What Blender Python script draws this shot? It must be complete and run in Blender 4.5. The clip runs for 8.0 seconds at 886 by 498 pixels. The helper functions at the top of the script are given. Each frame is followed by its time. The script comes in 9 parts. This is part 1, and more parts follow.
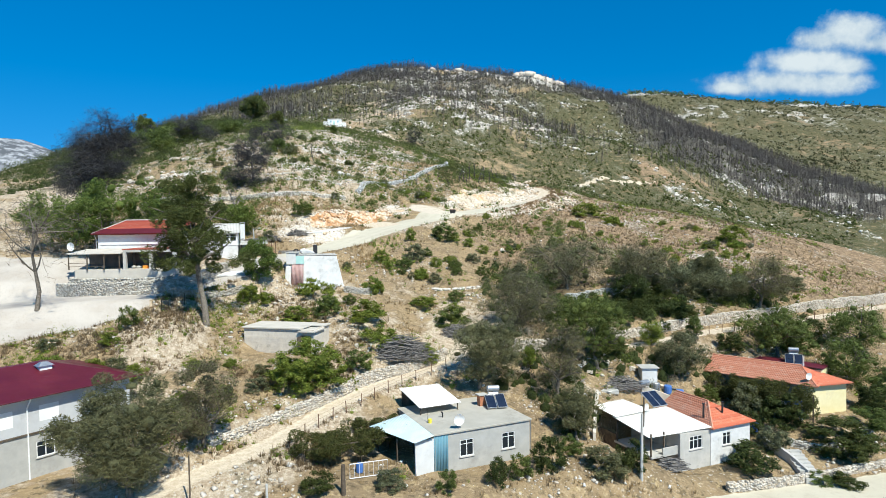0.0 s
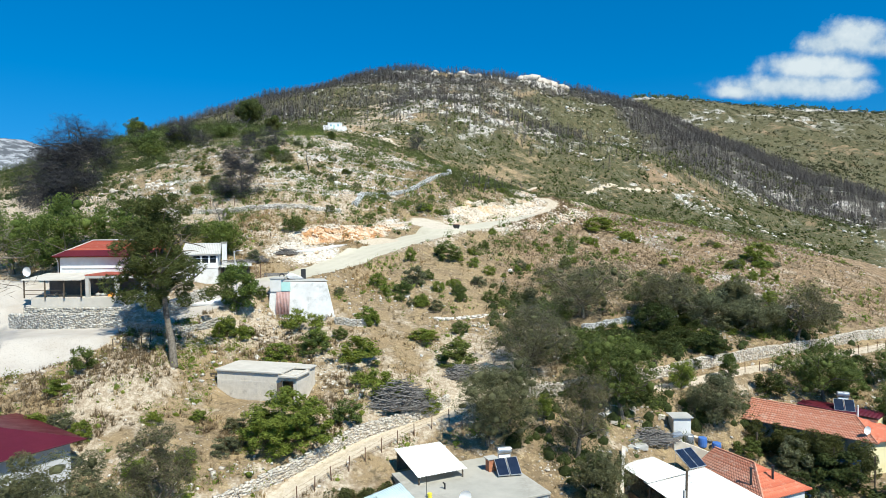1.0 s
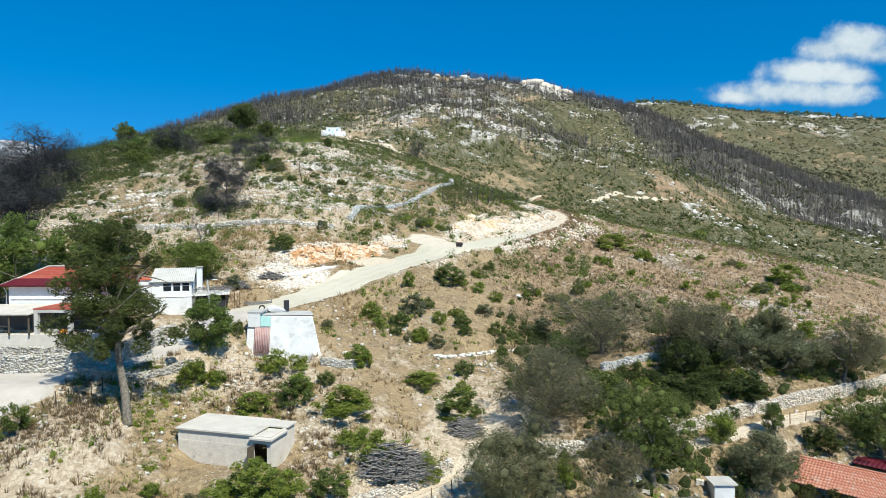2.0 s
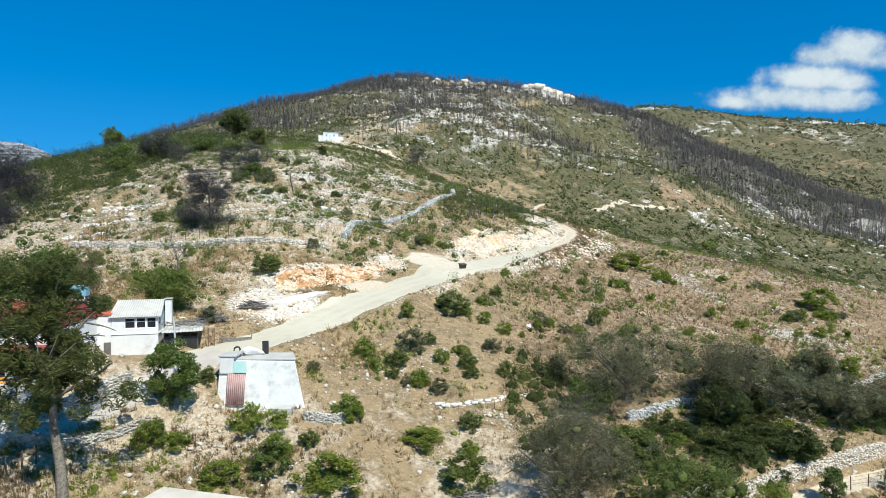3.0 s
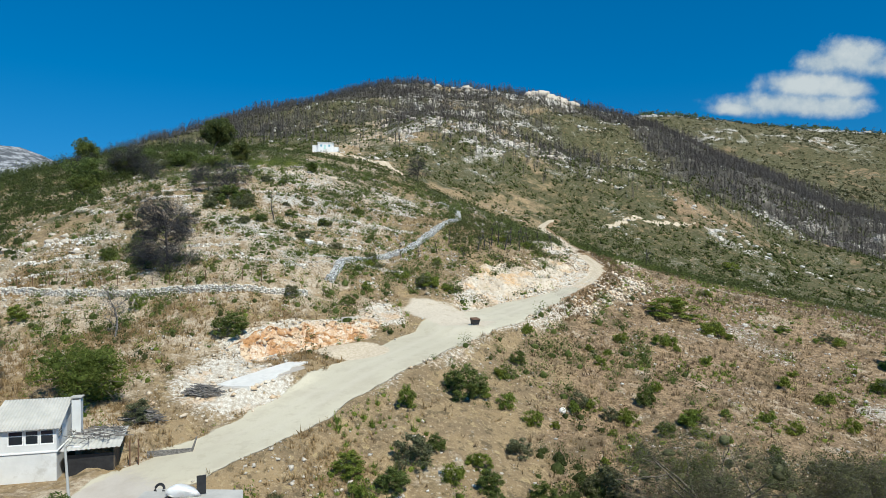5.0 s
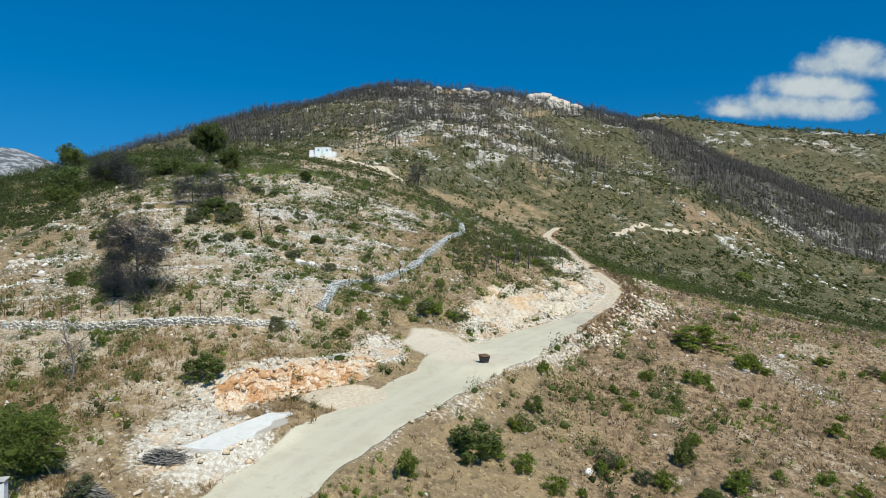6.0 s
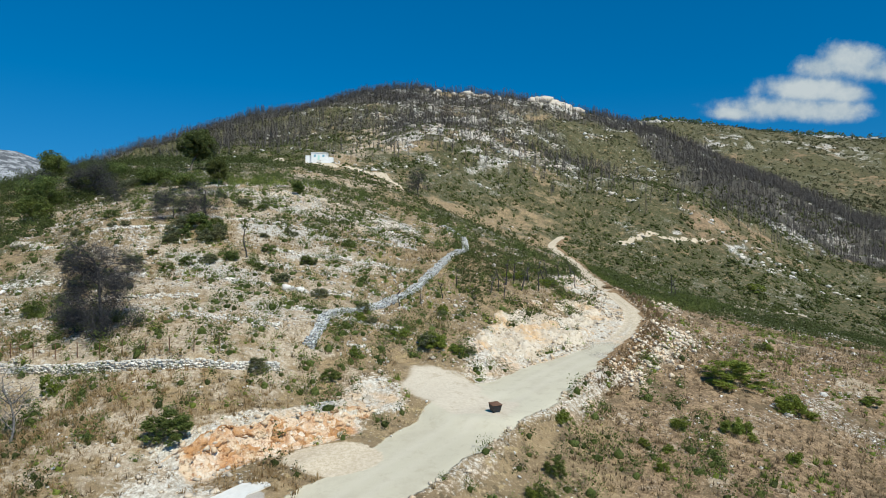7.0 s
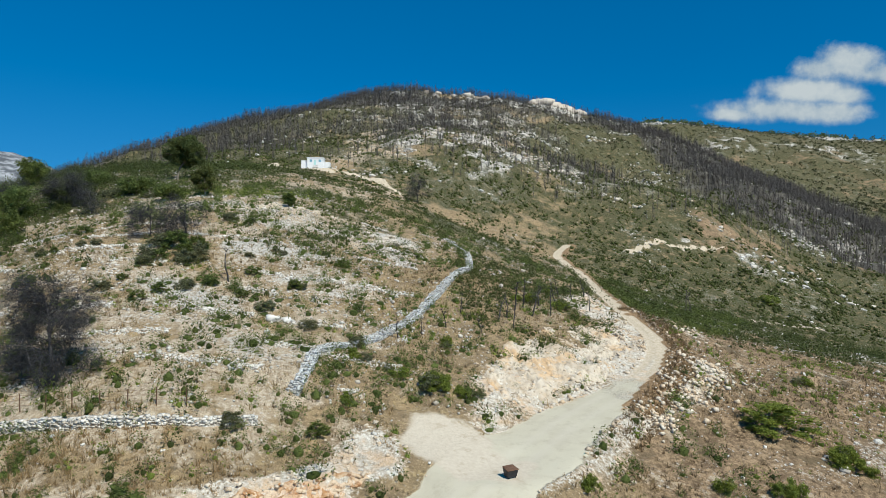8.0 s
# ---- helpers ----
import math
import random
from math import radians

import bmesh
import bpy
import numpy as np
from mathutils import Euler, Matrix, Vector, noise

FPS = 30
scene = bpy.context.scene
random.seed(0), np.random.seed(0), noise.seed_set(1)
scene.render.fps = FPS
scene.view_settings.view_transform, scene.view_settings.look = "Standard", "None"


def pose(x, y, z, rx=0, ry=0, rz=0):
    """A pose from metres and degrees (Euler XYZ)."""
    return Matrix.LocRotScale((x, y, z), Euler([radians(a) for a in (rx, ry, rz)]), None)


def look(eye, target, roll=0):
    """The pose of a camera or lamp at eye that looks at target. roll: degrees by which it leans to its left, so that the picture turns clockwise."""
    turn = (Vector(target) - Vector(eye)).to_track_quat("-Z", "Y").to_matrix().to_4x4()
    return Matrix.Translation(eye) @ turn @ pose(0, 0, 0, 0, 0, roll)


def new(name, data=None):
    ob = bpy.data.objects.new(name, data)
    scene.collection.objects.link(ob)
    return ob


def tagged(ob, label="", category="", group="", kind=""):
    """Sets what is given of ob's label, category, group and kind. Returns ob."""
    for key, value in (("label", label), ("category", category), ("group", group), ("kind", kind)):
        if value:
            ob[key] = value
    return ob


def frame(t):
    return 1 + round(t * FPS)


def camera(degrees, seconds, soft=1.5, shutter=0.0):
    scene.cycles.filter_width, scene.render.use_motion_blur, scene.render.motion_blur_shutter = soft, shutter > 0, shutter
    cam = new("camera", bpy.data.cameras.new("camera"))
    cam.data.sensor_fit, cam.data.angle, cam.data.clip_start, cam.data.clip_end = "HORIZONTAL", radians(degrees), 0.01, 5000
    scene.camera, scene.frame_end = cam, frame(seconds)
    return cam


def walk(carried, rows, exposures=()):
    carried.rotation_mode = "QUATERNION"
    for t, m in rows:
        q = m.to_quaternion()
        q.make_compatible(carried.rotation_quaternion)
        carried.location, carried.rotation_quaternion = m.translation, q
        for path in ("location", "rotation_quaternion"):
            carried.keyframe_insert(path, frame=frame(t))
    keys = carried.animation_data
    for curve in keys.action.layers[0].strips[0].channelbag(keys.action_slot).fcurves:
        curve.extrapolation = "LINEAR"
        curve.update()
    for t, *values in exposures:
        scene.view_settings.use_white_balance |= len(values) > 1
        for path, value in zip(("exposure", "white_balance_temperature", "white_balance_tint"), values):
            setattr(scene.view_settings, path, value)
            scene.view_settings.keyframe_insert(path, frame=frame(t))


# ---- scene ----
import itertools

cam = camera(69.5, 8.0, soft=0.7)
METRES, EYE, TILT, LEAN, TURN = 80.0, 30.0, -2.5, 0.8, 0.0
ROWS = [
    (0.0, 0.0, 0.0, 0.0, -0.0, 0.0, 0.0),
    (0.5, -0.0008, 0.0596, 0.0185, 0.09, 0.06, -0.19),
    (1.0, -0.0017, 0.1189, 0.0369, 0.19, 0.21, -0.35),
    (1.5, -0.0027, 0.1792, 0.0554, 0.24, 0.37, -0.52),
    (3.0, -0.0115, 0.3584, 0.1112, 0.14, 0.82, -0.94),
    (3.5, -0.0155, 0.4182, 0.1303, 0.09, 0.98, -1.03),
    (4.0, -0.0192, 0.4774, 0.1489, 0.05, 1.03, -1.1),
    (4.5, -0.0238, 0.5365, 0.1688, 0.04, 1.17, -1.16),
    (6.0, -0.0369, 0.714, 0.2285, 0.02, 1.42, -1.23),
    (6.5, -0.0409, 0.7727, 0.2485, -0.02, 1.53, -1.24),
    (7.0, -0.045, 0.8312, 0.2689, -0.06, 1.61, -1.27),
    (7.5, -0.0491, 0.8899, 0.289, -0.12, 1.7, -1.29),
    (8.0, -0.053, 0.9491, 0.3096, -0.14, 1.72, -1.28),
]
walk(cam, [(t, pose(0, 0, EYE, TILT, LEAN, TURN) @ pose(METRES * x, METRES * y, METRES * z, 90 + pitch, roll, yaw)) for t, x, y, z, yaw, pitch, roll in ROWS],
     exposures=[(0.0, 0.40, 6300, 3), (3.4, 0.38, 6300, 3), (4.0, 0.14, 6400, 3), (4.6, 0.06, 6400, 3), (6.0, -0.02, 6400, 3), (8.0, -0.06, 6400, 3)])

# ---- sun and sky ----
SUN_TO = Vector((0.42, -0.66, 1.0)).normalized()   # towards the sun: high, behind the eye and a little to its right
sun = new("sun", bpy.data.lights.new("sun", "SUN"))
sun.data.energy, sun.data.angle, sun.data.color = 5.0, radians(0.53), (1.0, 0.945, 0.85)
sun.matrix_basis = look((0, 0, 200), tuple(Vector((0, 0, 200)) - SUN_TO))

world = bpy.data.worlds.new("sky")
scene.world = world
world.use_nodes = True
wn, wl = world.node_tree.nodes, world.node_tree.links
wn.clear()


def wnode(kind, **values):
    n = wn.new(kind)
    for key, value in values.items():
        if key in n.inputs:
            n.inputs[key].default_value = value
    return n


sky = wnode("ShaderNodeTexSky")
sky.sky_type, sky.sun_disc = "NISHITA", False
sky.sun_elevation, sky.sun_rotation = math.asin(SUN_TO.z), math.atan2(SUN_TO.x, SUN_TO.y)
sky.altitude, sky.air_density, sky.dust_density, sky.ozone_density = 1800, 1.05, 0.0, 3.2
lift = wnode("ShaderNodeMapping")
lift.inputs["Location"].default_value, lift.inputs["Scale"].default_value = (0, 0, 0.16), (1, 1, 0.62)
wl.new(wnode("ShaderNodeTexCoord").outputs["Generated"], lift.inputs["Vector"])
wl.new(lift.outputs["Vector"], sky.inputs["Vector"])
deep = wnode("ShaderNodeHueSaturation", Hue=0.497, Saturation=1.45, Value=1.0)
wl.new(sky.outputs["Color"], deep.inputs["Color"])


def wmath(op, a, b=0.0, c=0.0):
    n = wn.new("ShaderNodeMath")
    n.operation = op
    for socket, v in zip(n.inputs, (a, b, c)):
        if isinstance(v, (int, float)):
            socket.default_value = v
        else:
            wl.new(v, socket)
    return n.outputs[0]


# one bank of fair-weather cloud, given by its bearing and height: x/y, z/y, half width, half height
CLOUD = [(0.632, 0.281, 0.072, 0.034), (0.588, 0.272, 0.05, 0.022), (0.685, 0.266, 0.06, 0.024), (0.575, 0.238, 0.095, 0.025), (0.625, 0.232, 0.05, 0.018), (0.53, 0.206, 0.125, 0.024), (0.605, 0.205, 0.072, 0.022), (0.455, 0.200, 0.05, 0.014)]
way = wnode("ShaderNodeTexCoord").outputs["Generated"]
axes = wnode("ShaderNodeSeparateXYZ")
wl.new(way, axes.inputs[0])
ahead = wmath("MAXIMUM", axes.outputs[1], 0.05)
cx, cz = wmath("DIVIDE", axes.outputs[0], ahead), wmath("DIVIDE", axes.outputs[2], ahead)
puff = wnode("ShaderNodeTexNoise", Scale=26.0, Detail=6.0, Roughness=0.6)
wl.new(way, puff.inputs["Vector"])
billow = wnode("ShaderNodeTexNoise", Scale=11.0, Detail=3.0, Roughness=0.5)
wl.new(way, billow.inputs["Vector"])
fluff = wmath("ADD", wmath("SUBTRACT", puff.outputs["Fac"], 0.5), wmath("MULTIPLY", wmath("SUBTRACT", billow.outputs["Fac"], 0.5), 0.6))
body = None
for bx, bz, rx, rz in CLOUD:
    ex = wmath("DIVIDE", wmath("SUBTRACT", cx, bx), rx)
    ez = wmath("DIVIDE", wmath("SUBTRACT", cz, bz), rz)
    blob = wmath("SUBTRACT", 1.0, wmath("SQRT", wmath("ADD", wmath("MULTIPLY", ex, ex), wmath("MULTIPLY", ez, ez))))
    body = blob if body is None else wmath("SMOOTH_MAX", body, blob, 0.25)
thick = wmath("ADD", body, wmath("MULTIPLY", fluff, 1.25))
cover = wnode("ShaderNodeMapRange")
cover.interpolation_type = "SMOOTHSTEP"
cover.inputs["From Min"].default_value, cover.inputs["From Max"].default_value = -0.10, 0.62
wl.new(thick, cover.inputs["Value"])
white = wnode("ShaderNodeMix")
white.data_type = "RGBA"
white.inputs[6].default_value, white.inputs[7].default_value = (2.6, 3.5, 4.6, 1), (5.2, 5.55, 5.9, 1)
lit = wnode("ShaderNodeMapRange")
lit.inputs["From Min"].default_value, lit.inputs["From Max"].default_value = -0.22, 0.34
wl.new(wmath("ADD", wmath("MULTIPLY", fluff, 1.3), wmath("MULTIPLY", body, 0.3)), lit.inputs["Value"])
wl.new(lit.outputs["Result"], white.inputs[0])
both = wnode("ShaderNodeMix")
both.data_type = "RGBA"
wl.new(wmath("MULTIPLY", cover.outputs["Result"], wmath("GREATER_THAN", axes.outputs[1], 0.1)), both.inputs[0])
wl.new(deep.outputs["Color"], both.inputs[6])
wl.new(white.outputs[2], both.inputs[7])
back = wnode("ShaderNodeBackground", Strength=0.111)
wl.new(both.outputs[2], back.inputs["Color"])
wout = wnode("ShaderNodeOutputWorld")
wl.new(back.outputs["Background"], wout.inputs["Surface"])

# ---- materials ----
def mat(name, build):
    m = bpy.data.materials.new(name)
    m.use_nodes = True
    nt = m.node_tree
    nt.nodes.clear()
    out = nt.nodes.new("ShaderNodeOutputMaterial")
    b = nt.nodes.new("ShaderNodeBsdfPrincipled")
    b.inputs["Specular IOR Level"].default_value = 0.3
    nt.links.new(b.outputs["BSDF"], out.inputs["Surface"])
    build(Nodes(nt, out), b)
    return m


class Nodes:
    """Short names for the nodes that the materials use."""

    def __init__(self, nt, out):
        self.nt, self.out = nt, out

    def add(self, kind, **values):
        n = self.nt.nodes.new(kind)
        for key, value in values.items():
            n.inputs[key.replace("_", " ")].default_value = value
        return n

    def link(self, a, b):
        self.nt.links.new(a, b)

    def where(self):
        return self.add("ShaderNodeNewGeometry").outputs["Position"]

    def local(self):
        return self.add("ShaderNodeTexCoord").outputs["Object"]

    def noise(self, scale, detail=4.0, rough=0.55, at=None):
        n = self.add("ShaderNodeTexNoise", Scale=scale, Detail=detail, Roughness=rough)
        self.link(at or self.where(), n.inputs["Vector"])
        return n.outputs["Fac"]

    def ramp(self, fac, a, b, lo=0.0, hi=1.0):
        n = self.nt.nodes.new("ShaderNodeMapRange")
        n.interpolation_type = "SMOOTHSTEP"
        for key, v in (("From Min", a), ("From Max", b), ("To Min", lo), ("To Max", hi)):
            n.inputs[key].default_value = v
        self.link(fac, n.inputs["Value"])
        return n.outputs["Result"]

    def mix(self, fac, a, b):
        n = self.nt.nodes.new("ShaderNodeMix")
        n.data_type = "RGBA"
        for socket, v in ((n.inputs[0], fac), (n.inputs[6], a), (n.inputs[7], b)):
            if isinstance(v, (int, float)):
                socket.default_value = v
            elif isinstance(v, tuple):
                socket.default_value = (*v, 1.0)
            else:
                self.link(v, socket)
        return n.outputs[2]

    def math(self, op, a, b):
        n = self.nt.nodes.new("ShaderNodeMath")
        n.operation = op
        for socket, v in ((n.inputs[0], a), (n.inputs[1], b)):
            if isinstance(v, (int, float)):
                socket.default_value = v
            else:
                self.link(v, socket)
        return n.outputs[0]

    def attr(self, name):
        n = self.nt.nodes.new("ShaderNodeAttribute")
        n.attribute_name = name
        return n.outputs["Fac"]

    def island(self):
        return self.add("ShaderNodeNewGeometry").outputs["Random Per Island"]

    def chance(self):
        return self.add("ShaderNodeObjectInfo").outputs["Random"]

    def bump(self, b, fac, strength, far):
        n = self.add("ShaderNodeBump", Strength=strength, Distance=far)
        self.link(fac, n.inputs["Height"])
        self.link(n.outputs["Normal"], b.inputs["Normal"])


def ground_mat(n, b):
    fine, mid, big = n.noise(2.6, 6, 0.7), n.noise(0.35, 5, 0.6), n.noise(0.035, 4, 0.6)
    grit, wide = n.noise(9.0, 3, 0.7), n.noise(0.11, 6, 0.7)

    def edged(name, source, much, lo, hi):
        return n.ramp(n.math("ADD", n.attr(name), n.math("MULTIPLY", n.math("SUBTRACT", source, 0.5), much)), lo, hi)

    def pebbles(scale, share, seed):
        """Loose stones too small to lift singly: a share of the cells of a net."""
        v = n.add("ShaderNodeTexVoronoi", Scale=scale, Randomness=1.0)
        n.link(n.where(), v.inputs["Vector"])
        parts = n.nt.nodes.new("ShaderNodeSeparateColor")
        n.link(v.outputs["Color"], parts.inputs[0])
        few = n.math("LESS_THAN", parts.outputs[0], share)
        size = n.math("ADD", 0.16, n.math("MULTIPLY", parts.outputs[1], 0.22))
        return n.math("MULTIPLY", few, n.ramp(n.math("SUBTRACT", size, v.outputs["Distance"]), 0.0, 0.06)), parts.outputs[2]

    grass = n.mix(n.ramp(mid, 0.35, 0.65), (0.35, 0.255, 0.145), (0.24, 0.175, 0.105))
    grass = n.mix(n.ramp(wide, 0.5, 0.68), grass, (0.245, 0.185, 0.108))
    grass = n.mix(n.ramp(fine, 0.5, 0.72), grass, (0.52, 0.40, 0.245))
    grass = n.mix(n.ramp(n.noise(1.1, 4, 0.7), 0.53, 0.64, 0.0, 0.8), grass, (0.135, 0.104, 0.062))
    grass = n.mix(n.ramp(n.noise(0.75, 5, 0.75), 0.56, 0.66, 0.0, 0.8), grass, (0.48, 0.365, 0.195))
    weedy = n.mix(n.ramp(n.mix(0.5, fine, n.noise(0.8, 6, 0.75)), 0.42, 0.6), (0.168, 0.115, 0.070), (0.43, 0.304, 0.184))
    weedy = n.mix(n.ramp(n.noise(0.16, 6, 0.7), 0.52, 0.64, 0.0, 0.85), weedy, (0.16, 0.120, 0.072))
    weedy = n.mix(n.ramp(n.noise(0.22, 6, 0.75), 0.56, 0.64, 0.0, 0.8), weedy, (0.52, 0.42, 0.30))
    earth = n.mix(n.ramp(fine, 0.35, 0.65), (0.36, 0.275, 0.185), (0.60, 0.505, 0.38))
    scrub = n.mix(n.ramp(fine, 0.4, 0.62), (0.058, 0.063, 0.028), (0.148, 0.128, 0.070))
    scrub = n.mix(n.ramp(n.noise(0.55, 6, 0.75), 0.5, 0.62), scrub, (0.048, 0.060, 0.020))
    scrub = n.mix(n.ramp(n.noise(0.31, 6, 0.75), 0.54, 0.64), scrub, (0.26, 0.19, 0.108))
    scrub = n.mix(n.ramp(n.noise(0.9, 5, 0.7), 0.62, 0.70), scrub, (0.50, 0.47, 0.41))
    stone = n.mix(n.ramp(fine, 0.35, 0.6), (0.33, 0.305, 0.265), (0.60, 0.56, 0.495))
    ash = n.mix(n.ramp(wide, 0.35, 0.65), (0.072, 0.068, 0.060), (0.135, 0.122, 0.098))
    col = n.mix(edged("earth", n.mix(0.5, mid, wide), 2.6, 0.38, 0.62), grass, earth)
    col = n.mix(edged("weedy", n.mix(0.5, mid, wide), 1.8, 0.35, 0.7), col, weedy)
    col = n.mix(edged("green", wide, 1.9, 0.34, 0.72), col, scrub)
    col = n.mix(edged("burnt", wide, 0.8, 0.25, 0.75), col, ash)
    col = n.mix(edged("rock", n.mix(0.5, fine, wide), 2.2, 0.42, 0.70), col, stone)
    pale_stone = (0.66, 0.63, 0.575)
    some = edged("rock", wide, 2.4, 0.0, 0.6)
    for scale, share in ((1.7, 0.30), (3.4, 0.34)):
        spot, tone = pebbles(scale, share, 0)
        col = n.mix(n.math("MULTIPLY", n.math("MULTIPLY", spot, some), n.ramp(tone, 0.0, 1.0, 0.45, 1.0)), col, pale_stone)
    chalk = n.mix(n.ramp(fine, 0.4, 0.65), (0.52, 0.45, 0.36), (0.80, 0.76, 0.68))
    chalk = n.mix(n.ramp(mid, 0.48, 0.66, 0, 0.75), chalk, (0.66, 0.46, 0.28))
    chalk = n.mix(n.ramp(n.noise(1.6, 5, 0.75), 0.54, 0.64, 0, 0.7), chalk, (0.30, 0.25, 0.19))
    ochre = n.mix(n.ramp(mid, 0.35, 0.6), (0.58, 0.31, 0.14), (0.74, 0.58, 0.42))
    ochre = n.mix(n.ramp(fine, 0.48, 0.6), ochre, (0.36, 0.17, 0.075))
    ochre = n.mix(n.ramp(n.noise(1.3, 5, 0.7), 0.5, 0.62), ochre, (0.80, 0.70, 0.58))
    col = n.mix(edged("cut", fine, 0.9, 0.3, 0.6), col, chalk)
    col = n.mix(edged("ochre", fine, 0.9, 0.4, 0.7), col, ochre)
    lane = n.mix(n.ramp(big, 0.35, 0.65), (0.515, 0.470, 0.362), (0.565, 0.520, 0.405))
    lane = n.mix(n.ramp(mid, 0.45, 0.7, 0, 0.5), lane, (0.44, 0.39, 0.30))
    lane = n.mix(n.ramp(n.noise(0.8, 6, 0.75), 0.5, 0.66, 0, 0.6), lane, (0.44, 0.39, 0.295))
    lane = n.mix(n.ramp(grit, 0.45, 0.7, 0, 0.4), lane, (0.48, 0.43, 0.33))
    lane = n.mix(n.math("MULTIPLY", n.attr("rut"), n.ramp(mid, 0.3, 0.6, 0.2, 0.6)), lane, (0.585, 0.535, 0.435))
    road = edged("road", fine, 0.45, 0.4, 0.6)
    col = n.mix(road, col, lane)
    tread = n.mix(n.ramp(fine, 0.35, 0.65), (0.50, 0.41, 0.295), (0.63, 0.54, 0.415))
    col = n.mix(edged("track", fine, 0.5, 0.4, 0.65), col, tread)
    apron = n.mix(n.ramp(fine, 0.35, 0.65), (0.60, 0.53, 0.425), (0.54, 0.465, 0.365))
    apron = n.mix(n.ramp(n.noise(0.6, 5, 0.7), 0.52, 0.66, 0, 0.7), apron, (0.44, 0.365, 0.27))
    col = n.mix(edged("apron", n.mix(0.5, fine, mid), 0.9, 0.3, 0.7), col, apron)
    verge = n.mix(n.ramp(fine, 0.4, 0.6), (0.20, 0.125, 0.068), (0.36, 0.245, 0.14))
    col = n.mix(edged("verge", n.mix(0.5, fine, mid), 1.0, 0.35, 0.65), col, verge)
    # grey rock tinted slightly blue, haze of the distance put into the colour
    massif = n.mix(n.ramp(n.noise(0.022, 6, 0.75), 0.42, 0.6), (0.10, 0.108, 0.12), (0.38, 0.39, 0.405))
    col = n.mix(n.attr("massif"), col, massif)
    slab = n.mix(n.ramp(mid, 0.35, 0.7), (0.50, 0.455, 0.40), (0.43, 0.38, 0.325))
    col = n.mix(edged("pale", fine, 0.5, 0.4, 0.62), col, slab)
    gaps = n.math("MULTIPLY", n.ramp(grit, 0.3, 0.5, 0.32, 0.0), n.math("SUBTRACT", 1.0, n.math("MULTIPLY", road, 0.8)))
    col = n.mix(gaps, col, (0.10, 0.082, 0.055))
    n.link(col, b.inputs["Base Color"])
    b.inputs["Roughness"].default_value = 0.95
    b.inputs["Specular IOR Level"].default_value = 0.1
    relief = n.math("ADD", fine, n.math("MULTIPLY", grit, 0.5))
    n.bump(b, n.math("MULTIPLY", relief, n.math("SUBTRACT", 1.0, n.math("MULTIPLY", n.math("MAXIMUM", road, n.math("MAXIMUM", n.attr("track"), n.math("MAXIMUM", n.attr("apron"), n.attr("pale")))), 0.9))), 0.85, 0.25)


M_GROUND = mat("hillside ground", ground_mat)


def leaf_mat(name, dark, light, dry=None, share=0.0):
    """Foliage: each leaf its own tone, each plant its own cast."""
    def build(n, b):
        col = n.mix(n.island(), dark, light)
        col = n.mix(n.ramp(n.chance(), 0.0, 1.0, 0.0, 0.35), col, tuple(0.5 * (a + c) * (1.25, 1.0, 0.7)[i] for i, (a, c) in enumerate(zip(dark, light))))
        if dry:
            col = n.mix(n.ramp(n.noise(1.3, 3), 0.62 - share, 0.8 - share), col, dry)
            col = n.mix(n.ramp(n.noise(0.045, 4, 0.6), 0.5, 0.62, 0.0, 0.55), col, tuple(0.4 * (a + c) for a, c in zip(dark, light)))
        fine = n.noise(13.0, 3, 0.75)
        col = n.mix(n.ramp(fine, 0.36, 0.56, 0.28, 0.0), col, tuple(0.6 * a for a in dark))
        n.bump(b, fine, 0.9, 0.15)
        n.link(col, b.inputs["Base Color"])
        b.inputs["Roughness"].default_value = 0.55
        b.inputs["Specular IOR Level"].default_value = 0.25
        # thin leaves let some light through
        through_leaf = n.add("ShaderNodeBsdfTranslucent")
        n.link(col, through_leaf.inputs["Color"])
        both = n.add("ShaderNodeMixShader")
        both.inputs[0].default_value = 0.45
        n.link(b.outputs["BSDF"], both.inputs[1])
        n.link(through_leaf.outputs[0], both.inputs[2])
        n.link(both.outputs[0], n.out.inputs["Surface"])
    return mat(name, build)


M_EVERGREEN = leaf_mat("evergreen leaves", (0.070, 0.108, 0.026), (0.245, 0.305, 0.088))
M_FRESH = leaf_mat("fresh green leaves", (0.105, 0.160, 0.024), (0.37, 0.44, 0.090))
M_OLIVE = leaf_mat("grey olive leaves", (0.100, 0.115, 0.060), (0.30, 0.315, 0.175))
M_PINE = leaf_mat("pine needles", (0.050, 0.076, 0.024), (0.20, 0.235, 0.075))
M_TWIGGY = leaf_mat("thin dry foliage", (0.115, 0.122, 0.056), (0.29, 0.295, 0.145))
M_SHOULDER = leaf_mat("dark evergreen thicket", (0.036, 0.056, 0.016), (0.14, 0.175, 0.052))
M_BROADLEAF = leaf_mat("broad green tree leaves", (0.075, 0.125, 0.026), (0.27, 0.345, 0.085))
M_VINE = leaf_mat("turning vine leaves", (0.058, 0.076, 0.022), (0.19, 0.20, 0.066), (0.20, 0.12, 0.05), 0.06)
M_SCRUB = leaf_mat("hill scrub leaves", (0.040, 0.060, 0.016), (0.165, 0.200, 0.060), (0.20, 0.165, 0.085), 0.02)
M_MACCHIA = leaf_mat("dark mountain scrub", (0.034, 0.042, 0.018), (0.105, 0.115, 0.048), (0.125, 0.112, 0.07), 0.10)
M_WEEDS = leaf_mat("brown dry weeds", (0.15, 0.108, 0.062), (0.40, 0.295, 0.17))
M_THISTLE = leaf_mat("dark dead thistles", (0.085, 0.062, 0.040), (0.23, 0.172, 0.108))
